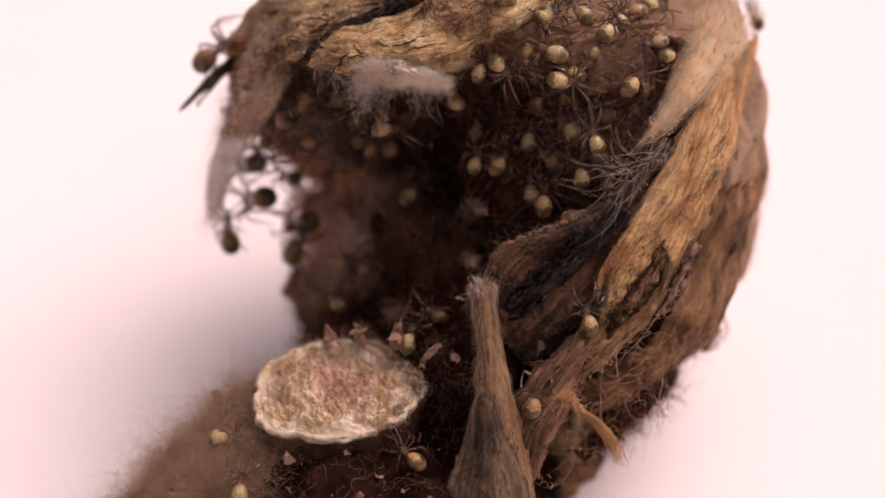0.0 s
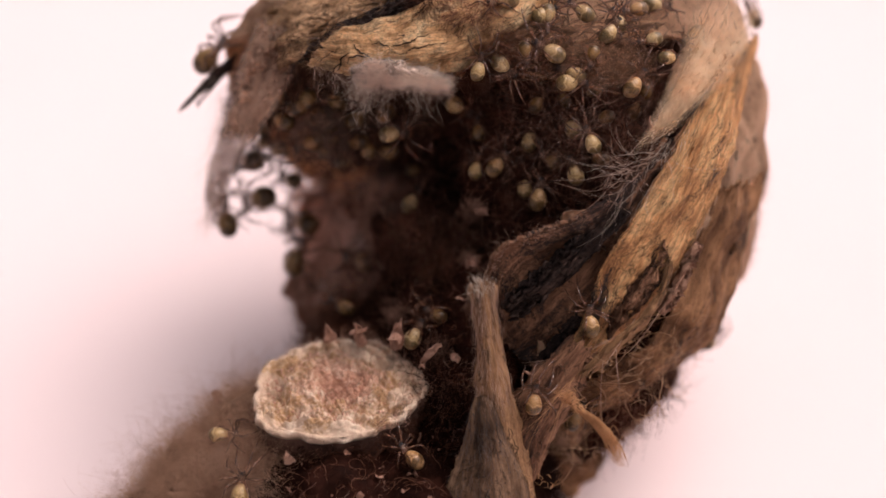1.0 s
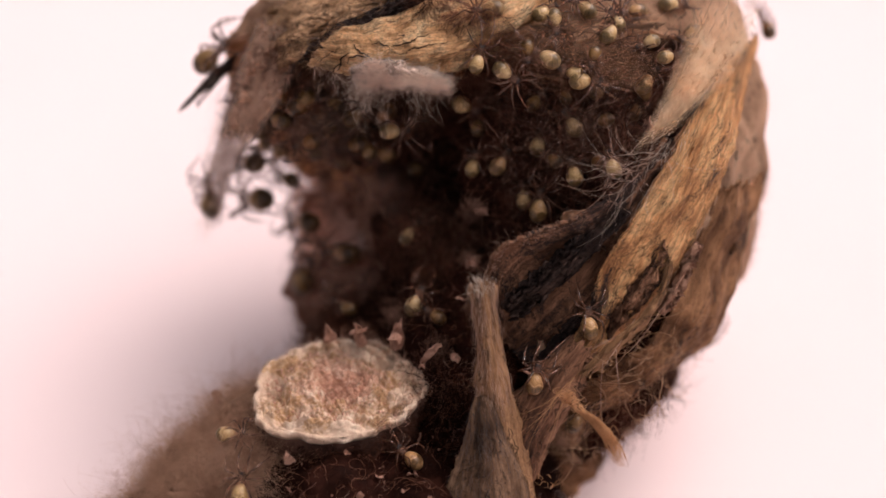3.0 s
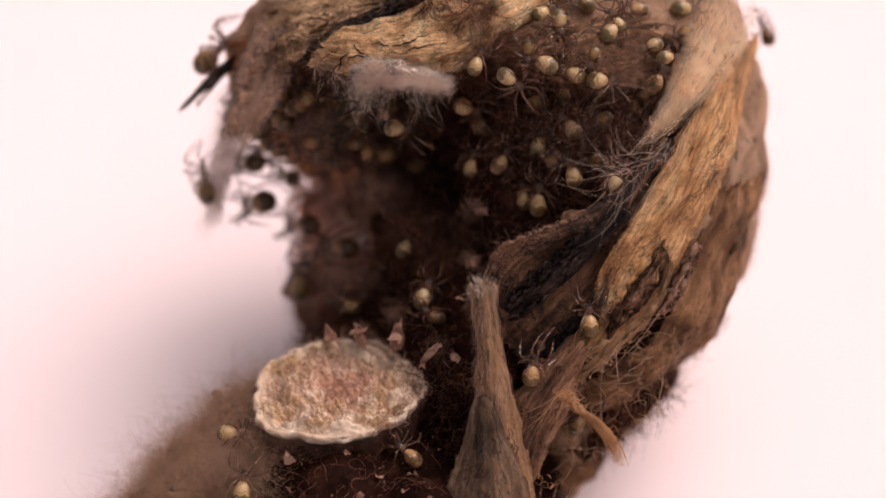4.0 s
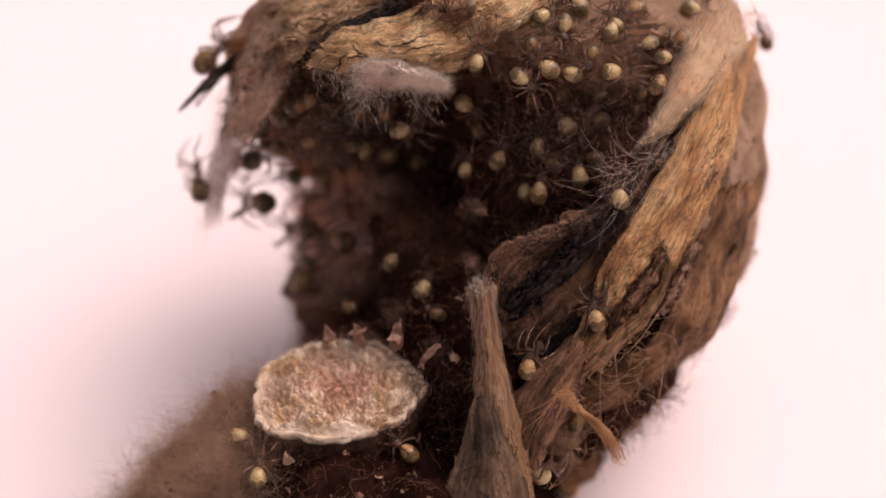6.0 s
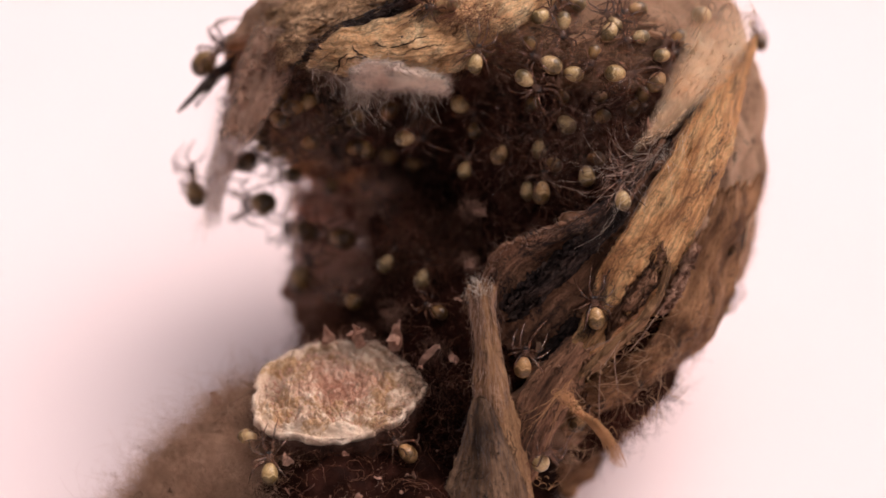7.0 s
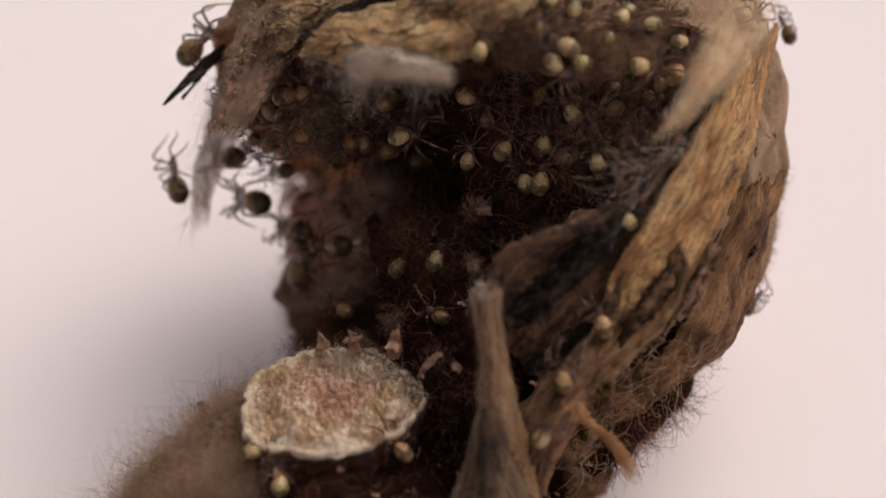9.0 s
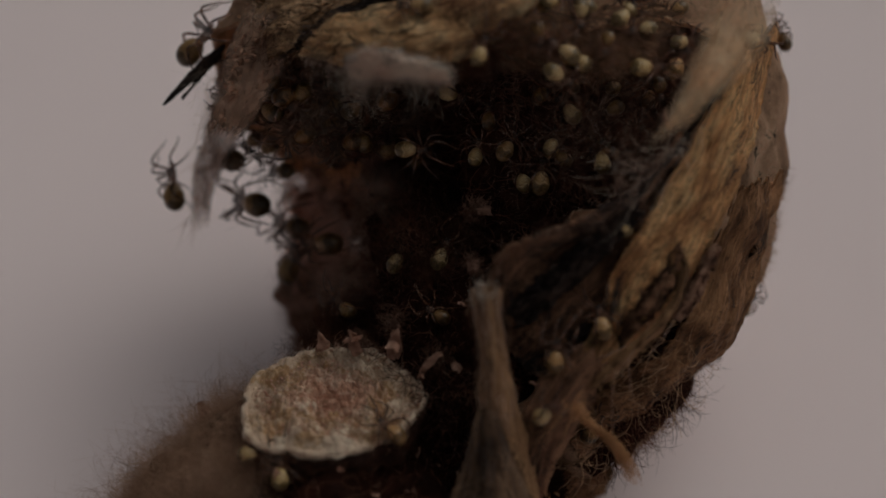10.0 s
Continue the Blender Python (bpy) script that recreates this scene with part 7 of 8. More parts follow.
    crawl(32, -0.24, 0.15, [(0, -1.34, 2.73, -1.90, 56), (0.5, -1.08, 2.63, -1.65, 53), (1, -1.29, 2.42, -1.73, 60), (1.5, -1.48, 2.19, -1.85, 59), (2, -1.44, 1.71, -1.49, 60), (2.5, -1.29, 1.26, -0.96, 58), (4, -1.50, 0.34, -0.79, 61), (4.5, -1.63, 0.07, -0.82, 63), (5, -2.00, 0.00, -0.83, 65), (5.5, -1.97, -0.17, -0.86, 57), (7, -2.28, -0.24, -0.95, 59), (7.5, -2.27, -0.28, -0.96, 64), (8, -2.11, -0.29, -0.86, 56), (8.5, -1.84, -0.44, -0.81, 54), (9, -1.69, -0.35, -0.83, 57), (9.5, -1.63, -0.14, -0.82, 54), (10, -1.83, -0.15, -0.81, 63)])
    crawl(33, -0.11, 0.02, [(0, -1.41, -3.67, 1.56, 74), (0.5, -1.09, -3.57, 1.66, 67), (1, -1.11, -3.46, 1.67, 64), (1.5, -1.15, -3.17, 1.56, 64), (2, -1.17, -2.73, 1.35, 66), (2.5, -1.20, -2.34, 1.11, 64), (4, -0.74, -1.76, 0.99, 69), (4.5, -0.72, -1.68, 0.95, 71), (5, -0.50, -1.66, 0.92, 66), (5.5, -0.66, -1.63, 0.62, 63), (7, -0.71, -0.86, 0.02, 72), (7.5, -0.57, -0.79, -0.26, 63), (8, -0.48, -0.44, -0.18, 65), (8.5, -0.30, -0.07, -0.02, 67), (9, -0.18, 0.01, 0.07, 68), (9.5, -0.18, -0.00, 0.07, 64), (10, -0.00, 0.08, 0.04, 68)])
    crawl(34, -0.53, -0.45, [(0, -5.07, -2.34, -1.56, 147), (0.5, -4.97, -2.41, -1.58, 153), (1, -4.72, -2.44, -1.57, 150), (1.5, -4.74, -2.50, -1.58, 155), (2, -4.65, -2.48, -1.57, 152), (2.5, -4.65, -2.53, -1.58, 153), (4, -4.45, -2.40, -1.57, 151), (4.5, -4.40, -2.39, -1.56, 149), (5, -4.50, -2.45, -1.58, 154), (5.5, -4.55, -2.55, -1.57, 152), (7, -4.35, -2.14, -1.59, 156), (7.5, -4.46, -2.22, -1.58, 153), (8, -4.51, -2.38, -1.57, 152), (8.5, -4.54, -2.43, -1.55, 146), (9, -4.53, -2.35, -1.58, 154), (9.5, -4.51, -2.25, -1.56, 148), (10, -4.39, -2.27, -1.55, 144)])
    crawl(35, -0.73, -0.25, [(0, -7.10, 0.37, -5.97, 53), (0.5, -7.02, 0.33, -5.98, 55), (1, -7.03, -0.13, -5.98, 56), (1.5, -6.94, -0.40, -6.01, 62), (2, -6.82, -0.47, -5.98, 56), (2.5, -6.59, -0.78, -5.97, 53), (4, -6.78, -1.24, -6.01, 63), (4.5, -6.59, -1.34, -6.00, 60), (5, -6.54, -1.37, -5.97, 53), (5.5, -6.57, -1.23, -5.97, 53), (7, -6.61, -0.85, -5.98, 54), (7.5, -6.59, -0.68, -5.99, 58), (8, -6.69, -0.66, -6.02, 65), (8.5, -6.87, -0.33, -6.02, 66), (9, -6.49, -0.47, -6.00, 61), (9.5, -6.73, -0.29, -5.98, 56), (10, -6.95, -0.32, -5.99, 59)])
    crawl(36, 0.52, 0.60, [(0, -1.41, -8.47, 4.13, 133), (0.5, -1.45, -8.48, 4.04, 132), (1, -1.47, -8.42, 3.88, 128), (1.5, -1.46, -8.49, 3.86, 136), (2, -1.51, -8.46, 3.89, 139), (2.5, -1.54, -8.51, 3.79, 138), (4, -1.56, -8.42, 3.50, 129), (4.5, -1.65, -8.39, 3.50, 135), (5, -1.62, -8.24, 3.50, 130), (5.5, -1.67, -8.23, 3.50, 137), (7, -1.71, -8.17, 3.50, 134), (7.5, -1.73, -8.17, 3.50, 141), (8, -1.67, -8.06, 3.50, 139), (8.5, -1.75, -7.84, 3.50, 129), (9, -1.88, -7.53, 3.50, 132), (9.5, -2.06, -7.02, 3.78, 140), (10, -2.14, -6.81, 3.88, 134)])
    crawl(37, -0.19, 0.52, [(0, -9.00, -7.85, 3.43, 0), (0.5, -9.08, -7.83, 3.36, 0), (1, -9.01, -7.73, 3.33, 3), (1.5, -8.93, -7.82, 3.41, 6), (2, -8.77, -7.77, 3.47, 0), (2.5, -8.71, -7.70, 3.43, 6), (4, -8.64, -7.66, 3.42, 1), (4.5, -8.68, -7.67, 3.43, -5), (5, -8.41, -7.71, 3.45, 4), (5.5, -8.32, -7.77, 3.48, -1), (7, -7.70, -7.80, 3.48, -6), (7.5, -7.72, -7.84, 3.48, 6), (8, -7.33, -7.81, 3.67, -6), (8.5, -6.99, -7.63, 3.85, 1), (9, -7.04, -7.74, 3.81, 0), (9.5, -7.16, -7.76, 3.64, 5), (10, -7.23, -7.87, 3.64, -1)])
    crawl(38, -0.04, 0.23, [(0, -8.32, -9.68, 4.20, 86), (3.8, -8.32, -9.68, 4.20, 86), (4, -8.22, -9.57, 4.24, 86), (4.5, -8.02, -9.45, 4.31, 85), (5, -7.87, -9.33, 4.35, 90), (5.5, -7.73, -9.14, 4.37, 87), (7, -7.04, -8.74, 4.40, 93), (7.5, -6.77, -8.79, 4.39, 86), (8, -6.44, -8.72, 4.31, 87), (8.5, -6.39, -8.63, 4.22, 86), (9, -6.32, -8.61, 4.14, 96), (9.5, -6.25, -8.52, 4.07, 94), (10, -6.32, -8.36, 4.04, 94)])
    crawl(39, 0.08, -0.08, [(0, 5.98, -2.75, 4.09, 101), (0.5, 6.01, -2.74, 4.09, 98), (1, 6.07, -2.77, 4.08, 95), (1.5, 5.96, -2.82, 4.09, 104), (2, 5.96, -2.81, 4.10, 99), (2.5, 6.01, -2.85, 4.09, 93), (4, 6.03, -2.74, 4.10, 95), (4.5, 6.04, -2.63, 4.11, 94), (5, 6.01, -2.57, 4.11, 103), (5.5, 6.15, -2.56, 4.12, 105), (7, 6.34, -2.37, 4.13, 95), (7.5, 6.22, -2.32, 4.13, 104), (8, 6.24, -2.39, 4.11, 97), (8.5, 6.14, -2.48, 4.10, 102), (9, 6.07, -2.49, 4.11, 105), (9.5, 6.10, -2.51, 4.11, 101), (10, 6.05, -2.55, 4.11, 104)])
    crawl(40, -0.22, -0.38, [(0, 3.74, -6.09, 4.70, 78), (0.5, 3.78, -6.00, 4.70, 73), (1, 3.76, -5.95, 4.70, 80), (1.5, 3.65, -5.73, 4.70, 81), (2, 3.80, -5.27, 4.70, 75), (2.5, 3.84, -5.24, 4.70, 78), (4, 3.68, -4.78, 4.70, 77), (4.5, 3.60, -4.69, 4.70, 73), (5, 3.57, -4.53, 4.70, 77), (5.5, 3.61, -4.53, 4.70, 78), (7, 3.40, -4.38, 4.70, 79), (7.5, 3.46, -4.35, 4.70, 82), (8, 3.77, -4.37, 4.70, 78), (8.5, 4.35, -4.75, 4.70, 86), (9, 4.59, -4.58, 4.70, 84), (9.5, 4.62, -4.25, 4.70, 85), (10, 4.31, -3.81, 4.70, 82)])
    crawl(41, 1.06, 0.63, [(0, 14.74, 11.18, -4.57, 102), (0.5, 14.50, 11.34, -4.58, 100), (1, 14.65, 11.30, -4.56, 104), (1.5, 14.84, 11.39, -4.58, 98), (2, 15.36, 11.10, -4.57, 101), (2.5, 15.32, 10.97, -4.57, 102), (4, 15.28, 10.48, -4.58, 100), (4.5, 15.13, 10.52, -4.59, 96), (5, 15.10, 10.52, -4.60, 94), (5.5, 15.28, 10.25, -4.60, 94), (7, 14.99, 10.28, -4.59, 97), (7.5, 14.85, 10.43, -4.57, 101), (8, 14.80, 10.57, -4.56, 103), (8.5, 15.25, 10.51, -4.57, 103), (9, 15.33, 10.08, -4.59, 97), (9.5, 15.38, 9.84, -4.55, 106), (10, 15.13, 9.77, -4.59, 96)])
    crawl(42, 0.91, -0.31, [(0, 13.27, -0.58, -3.67, 23), (0.5, 13.29, -0.55, -3.70, 14), (1, 13.19, -0.54, -3.67, 23), (1.5, 13.27, -0.75, -3.67, 22), (2, 13.31, -0.89, -3.66, 26), (2.5, 13.51, -0.73, -3.66, 25), (4, 13.60, -0.46, -3.67, 22), (4.5, 13.63, -0.37, -3.66, 24), (5, 13.96, -0.42, -3.67, 23), (5.5, 14.23, -0.30, -3.67, 21), (7, 13.72, -0.45, -3.69, 15), (7.5, 13.76, -0.28, -3.68, 20), (8, 13.97, -0.17, -3.66, 25), (8.5, 13.87, -0.22, -3.69, 16), (9, 13.83, -0.20, -3.65, 26), (9.5, 13.62, -0.34, -3.68, 20), (10, 13.73, -0.47, -3.68, 18)])
    crawl(43, 0.87, -0.61, [(0, 12.81, -4.25, -4.56, 38), (0.5, 12.79, -4.21, -4.54, 43), (1, 12.91, -4.14, -4.55, 40), (1.5, 12.84, -4.04, -4.53, 47), (2, 12.83, -4.03, -4.52, 50), (2.5, 12.83, -4.03, -4.51, 50), (4, 12.79, -3.74, -4.53, 46), (4.5, 12.85, -3.65, -4.54, 43), (5, 12.91, -3.60, -4.55, 39), (5.5, 13.02, -3.46, -4.53, 47), (7, 13.67, -2.43, -4.53, 45), (7.5, 13.84, -2.13, -4.52, 48), (8, 13.91, -2.12, -4.54, 43), (8.5, 13.96, -2.15, -4.52, 50), (9, 13.97, -2.25, -4.55, 40), (9.5, 13.89, -2.29, -4.54, 42), (10, 13.72, -2.32, -4.55, 41)])
    crawl(44, -0.48, -0.12, [(0, -4.13, 1.99, -6.97, 91), (0.5, -4.16, 2.03, -6.98, 95), (1, -4.01, 2.50, -6.95, 85), (1.5, -4.26, 2.89, -6.97, 91), (2, -4.27, 3.01, -6.97, 93), (2.5, -4.36, 3.14, -6.95, 86), (4, -4.00, 3.48, -6.95, 83), (4.5, -4.04, 3.70, -6.96, 90), (5, -3.94, 3.66, -6.97, 94), (5.5, -3.84, 3.62, -6.98, 95), (7, -3.69, 3.83, -6.97, 93), (7.5, -3.58, 3.82, -6.96, 88), (8, -3.52, 3.83, -6.96, 88), (8.5, -3.51, 3.81, -6.96, 90), (9, -3.59, 3.81, -6.98, 95), (9.5, -3.54, 3.81, -6.95, 87), (10, -3.54, 3.81, -6.95, 86)])
    crawl(45, -0.83, 0.26, [(0, -8.97, 6.53, -3.46, 151), (0.5, -9.01, 6.37, -3.47, 156), (1, -8.93, 6.32, -3.44, 145), (1.5, -8.91, 6.55, -3.43, 143), (2, -8.88, 6.06, -3.44, 144), (2.5, -8.89, 6.05, -3.46, 150), (4, -8.93, 5.97, -3.46, 151), (4.5, -8.93, 6.08, -3.44, 145), (5, -8.93, 6.08, -3.44, 145), (5.5, -8.96, 6.02, -3.46, 151), (7, -9.03, 6.01, -3.46, 152), (7.5, -9.03, 6.06, -3.46, 152), (8, -9.11, 6.12, -3.46, 153), (8.5, -9.00, 6.44, -3.43, 143), (9, -9.02, 6.39, -3.45, 149), (9.5, -9.01, 6.32, -3.47, 154), (10, -9.03, 6.38, -3.47, 156)])
    crawl(46, 0.06, -0.16, [(0, -5.84, 6.32, 0.38, 17), (0.5, -5.98, 6.41, 0.40, 24), (1, -5.93, 6.39, 0.39, 22), (1.5, -5.87, 6.46, 0.37, 25), (2, -5.88, 6.38, 0.35, 16), (2.5, -5.90, 6.43, 0.38, 22), (4, -5.98, 6.45, 0.40, 24), (4.5, -5.96, 6.41, 0.40, 19), (5, -5.95, 6.36, 0.39, 14), (5.5, -5.93, 6.38, 0.40, 15), (7, -6.03, 6.38, 0.41, 15), (7.5, -5.98, 6.43, 0.44, 14), (8, -6.03, 6.48, 0.46, 15), (8.5, -6.08, 6.55, 0.47, 21), (9, -6.07, 6.49, 0.46, 14), (9.5, -6.09, 6.57, 0.47, 23), (10, -6.13, 6.57, 0.45, 23)])
    crawl(47, -0.52, 0.56, [(0, 4.26, 6.54, 1.20, 64), (0.5, 4.26, 6.54, 1.20, 64), (1, 4.26, 6.53, 1.25, 62), (1.5, 4.28, 6.42, 1.28, 65), (2, 4.17, 6.47, 1.21, 66), (2.5, 4.24, 6.58, 1.10, 61), (2.7, 4.15, 6.64, 1.01, 66), (10, 4.15, 6.64, 1.01, 66)])
    crawl(48, -0.89, 0.21, [(0, -9.32, 6.13, -2.95, 110), (1.5, -9.41, 6.24, -2.94, 108), (3, -9.51, 6.32, -2.92, 104), (4.5, -9.58, 6.32, -2.95, 111), (6, -9.48, 6.28, -2.94, 108), (7.5, -9.54, 6.35, -2.96, 112), (10, -9.54, 6.35, -2.96, 112)])
    crawl(49, -0.28, 0.11, [(0, -7.15, 7.12, -0.13, 63), (1.5, -7.17, 7.01, -0.11, 65), (3, -7.00, 7.08, -0.04, 58), (4.5, -6.92, 7.01, 0.00, 57), (6, -6.96, 7.14, -0.02, 59), (7.5, -6.91, 7.25, -0.06, 62), (10, -6.91, 7.25, -0.06, 62)])
    crawl(50, 0.40, -0.40, [(0, -6.27, 4.67, -0.45, 194), (1.5, -6.19, 4.63, -0.47, 196), (3, -6.25, 4.69, -0.47, 194), (4.5, -6.15, 4.65, -0.48, 199), (6, -6.21, 4.65, -0.47, 206), (7.5, -6.21, 4.69, -0.43, 200), (10, -6.21, 4.69, -0.43, 200)])
    crawl(51, -0.72, 0.03, [(0, -7.51, 3.51, -5.26, 169), (1.5, -7.54, 3.40, -5.26, 168), (3, -7.65, 3.42, -5.26, 170), (4.5, -7.56, 3.62, -5.25, 163), (6, -7.46, 3.65, -5.26, 166), (7.5, -7.52, 3.67, -5.27, 176), (10, -7.52, 3.67, -5.27, 176)])
    crawl(52, 0.43, -0.31, [(0, -3.55, 6.00, -0.29, 29), (1.5, -3.57, 6.01, -0.24, 31), (3, -3.68, 6.09, -0.20, 35), (4.5, -3.56, 6.02, -0.23, 32), (6, -3.52, 6.16, -0.24, 31), (7.5, -3.45, 6.10, -0.29, 23), (10, -3.45, 6.10, -0.29, 23)])
    crawl(53, 0.05, -0.51, [(0, -4.92, 6.78, 0.18, 135), (1.5, -5.08, 6.67, 0.07, 143), (3, -5.09, 6.62, -0.04, 138), (4.5, -5.05, 6.48, -0.14, 146), (6, -5.05, 6.38, -0.18, 146), (7.5, -4.86, 6.39, -0.14, 136), (10, -4.86, 6.39, -0.14, 136)])
    crawl(54, -0.47, 0.47, [(0, -8.82, 6.74, -2.29, 255), (1.5, -8.85, 6.80, -2.34, 255), (3, -8.93, 6.89, -2.47, 245), (4.5, -8.92, 7.00, -2.57, 243), (6, -8.92, 7.02, -2.66, 254), (7.5, -8.96, 7.13, -2.81, 256), (10, -8.96, 7.13, -2.81, 256)])
    crawl(55, 0.34, 0.52, [(0, 7.94, 10.06, 2.53, 198), (1.5, 8.01, 10.15, 2.32, 203), (3, 7.93, 10.10, 2.29, 195), (4.5, 8.09, 10.23, 2.03, 200), (6, 8.10, 10.27, 1.78, 206), (7.5, 8.11, 10.29, 1.76, 202), (10, 8.11, 10.29, 1.76, 202)])
    crawl(56, 0.16, 0.11, [(0, 4.46, 9.80, 3.74, 26), (1.5, 4.35, 9.91, 3.72, 30), (3, 4.38, 9.96, 3.72, 33), (4.5, 4.37, 9.91, 3.73, 24), (6, 4.41, 9.85, 3.73, 29), (7.5, 4.42, 9.91, 3.72, 32), (10, 4.42, 9.91, 3.72, 32)])
    crawl(57, 0.14, 0.12, [(0, 7.34, 9.85, 2.99, 117), (1.5, 7.24, 9.78, 3.06, 113), (3, 7.19, 9.76, 3.13, 117), (4.5, 7.19, 9.67, 3.20, 119), (6, 7.10, 9.68, 3.22, 122), (7.5, 7.06, 9.76, 3.18, 125), (10, 7.06, 9.76, 3.18, 125)])
    crawl(58, 0.15, -0.27, [(0, 5.92, -7.10, 1.10, 59), (1.5, 5.86, -7.09, 1.10, 63), (3, 5.94, -7.22, 1.02, 60), (4.5, 6.07, -7.36, 0.94, 58), (6, 6.01, -7.23, 0.96, 65), (7.5, 6.25, -7.10, 0.96, 57), (10, 6.25, -7.10, 0.96, 57)])
    crawl(59, 0.22, 0.13, [(0, 9.74, 8.13, 3.04, 7), (1.5, 9.75, 8.03, 3.07, 5), (3, 9.65, 8.13, 3.09, 16), (4.5, 9.66, 8.05, 3.11, 6), (6, 9.62, 8.08, 3.10, 6), (7.5, 9.59, 8.28, 3.07, 13), (10, 9.59, 8.28, 3.07, 13)])
    crawl(60, 0.17, -1.18, [(0, 3.92, -11.04, 4.80, 83), (4, 4.14, -10.47, 4.80, 76), (5.5, 4.24, -9.30, 4.80, 84), (7.5, 4.20, -8.08, 4.80, 81), (8.5, 3.91, -7.21, 4.80, 78), (9, 3.86, -6.88, 4.80, 81), (10, 3.94, -6.02, 4.80, 76)])
    crawl(61, -0.22, -0.14, [(0, 6.71, 5.65, 1.76, 193), (1.5, 6.68, 5.49, 1.73, 204), (3, 6.66, 5.42, 1.71, 199), (4.5, 6.59, 5.48, 1.69, 205), (6, 6.49, 5.52, 1.69, 193), (7.5, 6.60, 5.64, 1.72, 201), (10, 6.60, 5.64, 1.72, 201)])
    crawl(62, 0.25, -0.25, [(0, -3.41, 4.81, -0.58, 113), (1.5, -3.54, 4.74, -0.55, 119), (3, -3.53, 4.70, -0.57, 122), (4.5, -3.62, 4.57, -0.57, 125), (6, -3.67, 4.71, -0.53, 123), (7.5, -3.48, 4.90, -0.51, 113), (10, -3.48, 4.90, -0.51, 113)])
    crawl(63, -0.59, -0.02, [(0, -8.19, 7.92, -0.08, 162), (1.5, -8.21, 7.93, -0.61, 158), (3, -8.36, 7.91, -0.95, 158), (4.5, -8.44, 7.97, -1.13, 159), (6, -8.57, 7.87, -1.26, 169), (7.5, -8.46, 7.89, -1.18, 158), (10, -8.46, 7.89, -1.18, 158)])
    crawl(64, -0.43, -0.25, [(0, -7.40, 5.85, -0.30, 161), (1.5, -7.52, 5.88, -0.35, 163), (3, -7.64, 5.87, -0.42, 168), (4.5, -7.59, 5.91, -0.41, 157), (6, -7.64, 6.01, -0.39, 159), (7.5, -7.56, 5.99, -0.36, 162), (10, -7.56, 5.99, -0.36, 162)])
    crawl(65, 0.36, -0.28, [(0, -5.41, 6.42, -0.07, 64), (1.5, -5.46, 6.34, -0.12, 71), (3, -5.40, 6.29, -0.20, 63), (4.5, -5.45, 6.23, -0.20, 68), (6, -5.33, 6.30, -0.20, 68), (7.5, -5.37, 6.43, -0.16, 72), (10, -5.37, 6.43, -0.16, 72)])
    crawl(66, -0.04, -0.50, [(0, -4.57, 5.42, -0.71, 35), (1.5, -4.68, 5.36, -0.74, 37), (3, -4.70, 5.43, -0.76, 30), (4.5, -4.67, 5.35, -0.72, 32), (6, -4.60, 5.47, -0.62, 31), (7.5, -4.38, 5.52, -0.51, 28), (10, -4.38, 5.52, -0.51, 28)])
    crawl(67, -0.01, -0.10, [(0, -4.09, 4.71, -0.54, 194), (1.5, -4.21, 4.70, -0.56, 188), (3, -4.22, 4.57, -0.58, 192), (4.5, -4.34, 4.65, -0.59, 190), (6, -4.39, 4.58, -0.59, 187), (7.5, -4.23, 4.47, -0.61, 194), (10, -4.23, 4.47, -0.61, 194)])
    crawl(68, -0.60, -0.60, [(0, -8.66, 4.84, -3.95, 208), (1.5, -8.66, 4.85, -4.05, 221), (3, -8.69, 4.78, -4.08, 214), (4.5, -8.57, 4.80, -4.00, 213), (6, -8.66, 4.77, -4.03, 211), (7.5, -8.67, 4.79, -4.10, 215), (10, -8.67, 4.79, -4.10, 215)])
    crawl(69, 0.22, 0.11, [(0, -6.29, 6.24, 0.54, 235), (1.5, -6.21, 6.29, 0.52, 230), (3, -6.29, 6.29, 0.51, 229), (4.5, -6.11, 6.27, 0.47, 241), (6, -6.09, 6.22, 0.45, 234), (7.5, -6.06, 6.20, 0.43, 234), (10, -6.06, 6.20, 0.43, 234)])
    crawl(70, -0.01, -0.30, [(0, -2.99, 5.83, -0.81, 220), (1.5, -2.85, 5.77, -0.82, 227), (3, -2.84, 5.82, -0.80, 227), (4.5, -2.83, 5.93, -0.76, 218), (6, -2.73, 5.81, -0.75, 231), (7.5, -2.69, 6.02, -0.68, 219), (10, -2.69, 6.02, -0.68, 219)])
    crawl(71, 0.04, -0.60, [(0, -4.24, 4.12, -3.66, 19), (1.5, -4.31, 4.20, -3.61, 15), (3, -4.34, 4.21, -3.54, 24), (4.5, -4.23, 4.25, -3.50, 16), (6, -4.15, 4.42, -3.35, 25), (7.5, -4.03, 4.50, -3.27, 19), (10, -4.03, 4.50, -3.27, 19)])
    crawl(72, -0.18, -0.36, [(0, -4.06, 3.68, -11.60, 214), (1.5, -4.00, 3.59, -11.64, 222), (3, -4.04, 3.54, -11.35, 210), (4.5, -3.86, 3.52, -10.73, 218), (6, -3.86, 3.42, -10.73, 219), (7.5, -3.93, 3.54, -11.37, 219), (10, -3.93, 3.54, -11.37, 219)])
    crawl(73, 0.60, -0.60, [(0, -2.81, 4.60, -1.75, 158), (1.5, -2.94, 4.46, -1.72, 161), (3, -2.99, 4.38, -1.73, 160), (4.5, -2.96, 4.40, -1.95, 162), (6, -2.83, 4.47, -2.33, 153), (7.5, -2.82, 4.45, -2.58, 158), (10, -2.82, 4.45, -2.58, 158)])
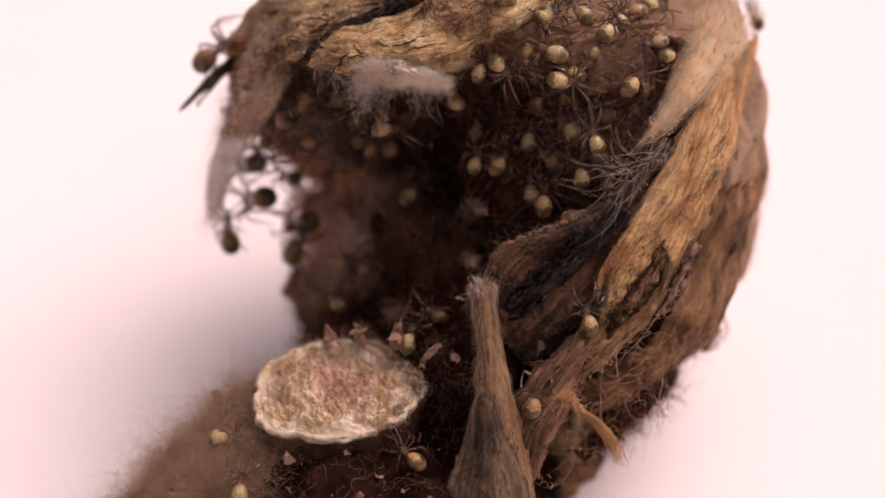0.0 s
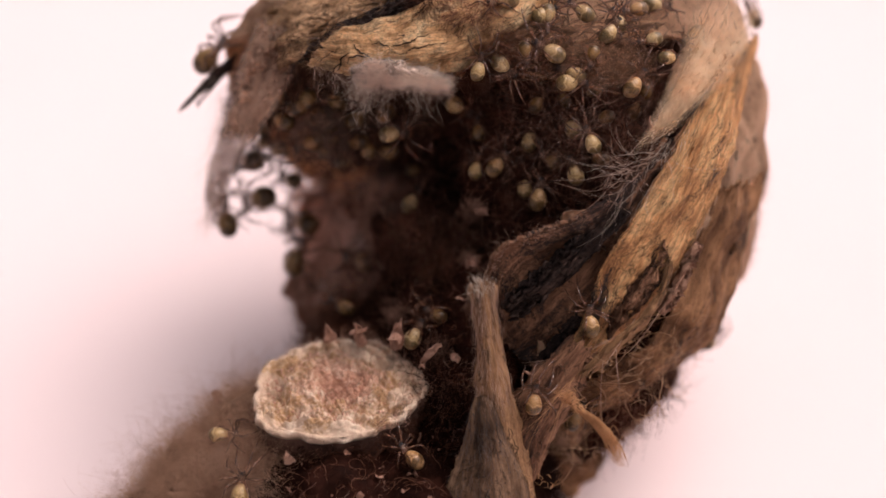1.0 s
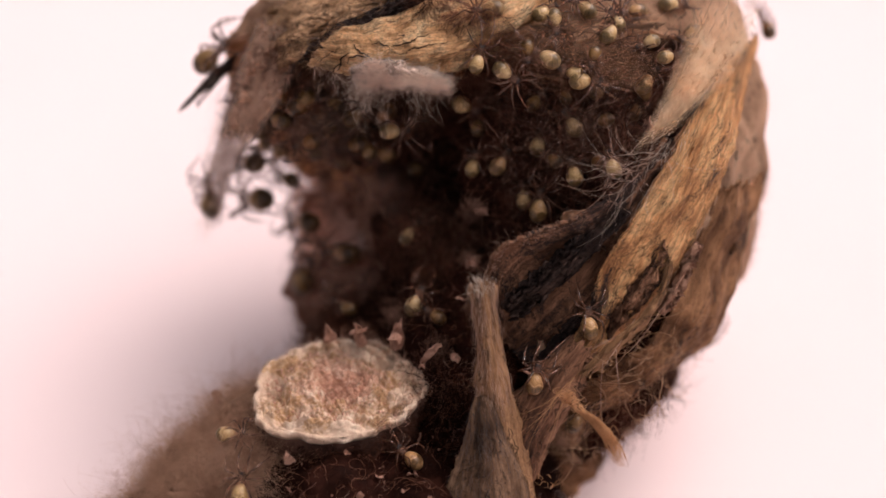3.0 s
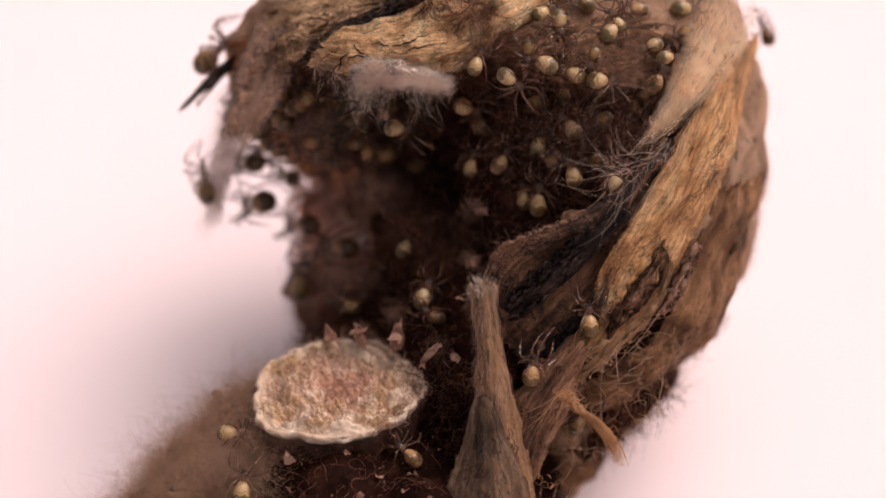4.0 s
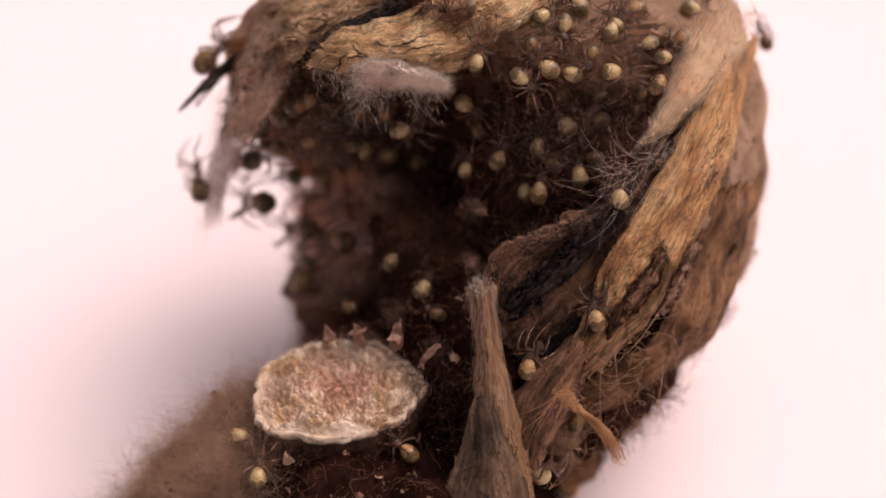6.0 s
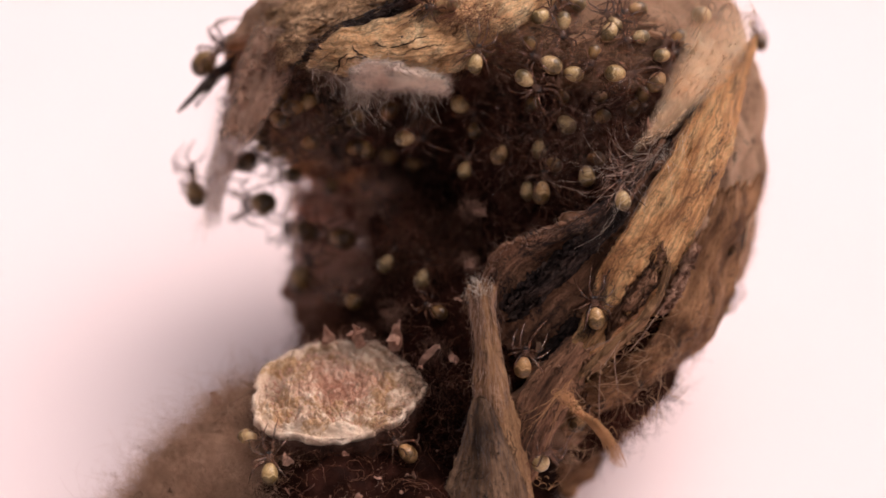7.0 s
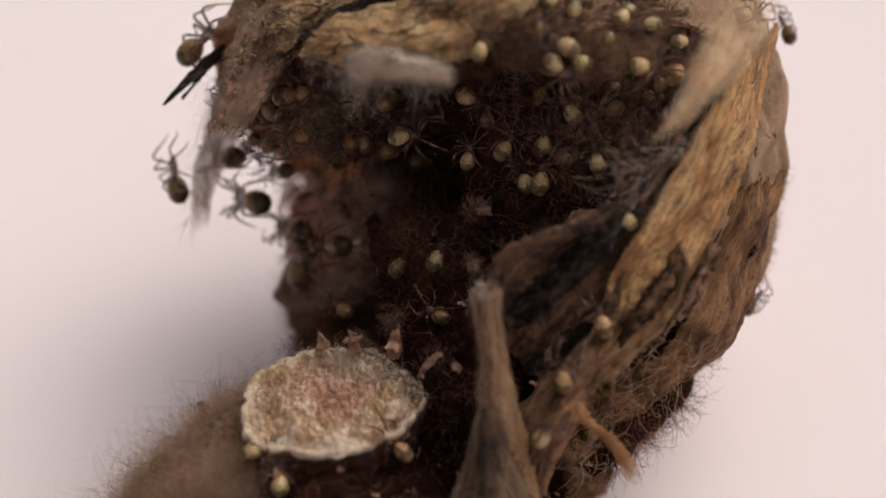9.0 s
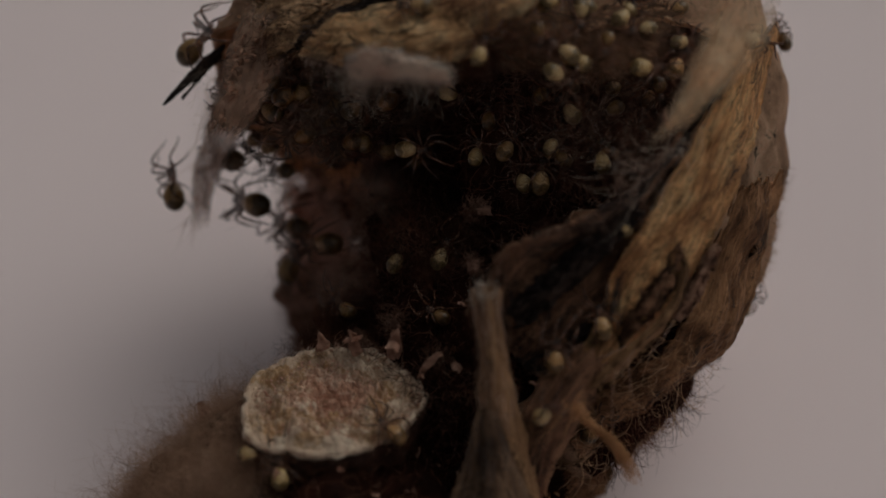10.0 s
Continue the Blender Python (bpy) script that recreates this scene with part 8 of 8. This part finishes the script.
    crawl(74, 0.28, -0.60, [(0, -7.72, 4.43, -2.91, 235), (1.5, -7.93, 4.41, -3.24, 226), (3, -7.86, 4.32, -3.55, 235), (4.5, -7.99, 4.32, -3.57, 232), (6, -7.97, 4.44, -3.44, 228), (7.5, -7.95, 4.36, -3.46, 232), (10, -7.95, 4.36, -3.46, 232)])
    crawl(75, -0.01, -0.27, [(0, -8.85, 6.31, -1.60, 162), (1.5, -8.92, 6.34, -1.60, 165), (3, -9.05, 6.29, -1.61, 168), (4.5, -9.02, 6.26, -1.62, 163), (6, -9.00, 6.27, -1.62, 167), (7.5, -8.95, 6.32, -1.60, 158), (10, -8.95, 6.32, -1.60, 158)])
    crawl(76, 0.32, -0.07, [(0, -6.11, 3.45, -10.53, 254), (1.5, -6.17, 3.35, -10.51, 255), (3, -6.31, 3.49, -10.43, 248), (4.5, -6.38, 3.39, -10.39, 258), (6, -6.46, 3.42, -10.35, 258), (7.5, -6.42, 3.39, -10.35, 256), (10, -6.42, 3.39, -10.35, 256)])
    crawl(77, 0.60, -0.45, [(0, -2.01, 5.81, -2.43, 182), (1.5, -1.93, 5.82, -2.66, 179), (3, -1.87, 5.72, -2.81, 182), (4.5, -1.85, 5.87, -2.83, 178), (6, -1.71, 5.76, -2.88, 180), (7.5, -1.71, 5.94, -2.87, 177), (10, -1.71, 5.94, -2.87, 177)])
    crawl(78, 0.10, 0.22, [(0, 4.49, 3.91, 1.31, 143), (1.5, 4.48, 3.97, 1.29, 142), (3, 4.56, 4.02, 1.28, 137), (4.5, 4.45, 3.88, 1.32, 143), (6, 4.56, 3.83, 1.33, 147), (7.5, 4.58, 3.91, 1.31, 146), (10, 4.58, 3.91, 1.31, 146)])
    crawl(79, -0.05, 0.22, [(0, 6.64, 6.86, 2.65, 27), (1.5, 6.77, 6.84, 2.32, 23), (3, 6.92, 6.80, 1.68, 19), (4.5, 7.05, 6.77, 1.40, 21), (6, 7.06, 6.74, 1.45, 20), (7.5, 7.16, 6.73, 1.46, 26), (10, 7.16, 6.73, 1.46, 26)])
    crawl(80, 0.20, -0.26, [(0, 8.39, 6.26, 1.17, 69), (1.5, 8.45, 6.34, 1.17, 71), (3, 8.43, 6.27, 1.17, 75), (4.5, 8.42, 6.36, 1.19, 71), (6, 8.49, 6.40, 1.22, 69), (7.5, 8.43, 6.52, 1.25, 77), (10, 8.43, 6.52, 1.25, 77)])
    crawl(81, -0.14, 0.14, [(0, 6.32, 3.97, 1.75, 168), (1.5, 6.43, 3.86, 1.77, 173), (3, 6.39, 3.79, 1.77, 168), (4.5, 6.29, 3.83, 1.74, 175), (6, 6.21, 3.99, 1.71, 170), (7.5, 6.31, 3.99, 1.72, 169), (10, 6.31, 3.99, 1.72, 169)])
    crawl(82, 0.00, -0.01, [(0, -0.42, -2.75, 1.39, 153), (1.5, -0.49, -2.73, 1.39, 152), (3, -0.49, -2.77, 1.39, 145), (4.5, -0.58, -2.77, 1.38, 154), (6, -0.46, -2.62, 1.39, 149), (7.5, -0.36, -2.48, 1.40, 148), (10, -0.36, -2.48, 1.40, 148)])
    crawl(83, -0.10, 0.10, [(0, 8.72, 6.54, 1.39, 273), (1.5, 8.85, 6.47, 1.40, 280), (3, 8.80, 6.43, 1.40, 279), (4.5, 8.70, 6.43, 1.39, 279), (6, 8.61, 6.41, 1.38, 275), (7.5, 8.80, 6.43, 1.39, 277), (10, 8.80, 6.43, 1.39, 277)])
    crawl(84, -0.24, 0.00, [(0, 5.17, 6.67, 1.39, 109), (1.5, 5.12, 6.76, 1.36, 118), (3, 5.22, 6.85, 1.37, 106), (4.5, 5.15, 6.94, 1.37, 109), (6, 5.15, 6.86, 1.36, 107), (7.5, 5.14, 7.00, 1.36, 114), (10, 5.14, 7.00, 1.36, 114)])
    crawl(85, 0.08, 0.15, [(0, 3.38, 7.80, 4.56, 269), (1.5, 3.41, 7.89, 4.56, 277), (3, 3.47, 7.93, 4.55, 272), (4.5, 3.51, 7.95, 4.49, 270), (6, 3.65, 8.09, 4.39, 272), (7.5, 3.69, 8.21, 4.30, 277), (10, 3.69, 8.21, 4.30, 277)])
    crawl(86, -0.02, 0.38, [(0, 6.10, 7.78, 4.21, 252), (1.5, 6.13, 7.79, 4.22, 255), (3, 6.17, 7.76, 4.22, 255), (4.5, 6.11, 7.79, 4.20, 249), (6, 6.09, 7.82, 4.17, 253), (7.5, 6.28, 7.92, 4.13, 257), (10, 6.28, 7.92, 4.13, 257)])
    for i in range(47):
        fidget(i)


motions()
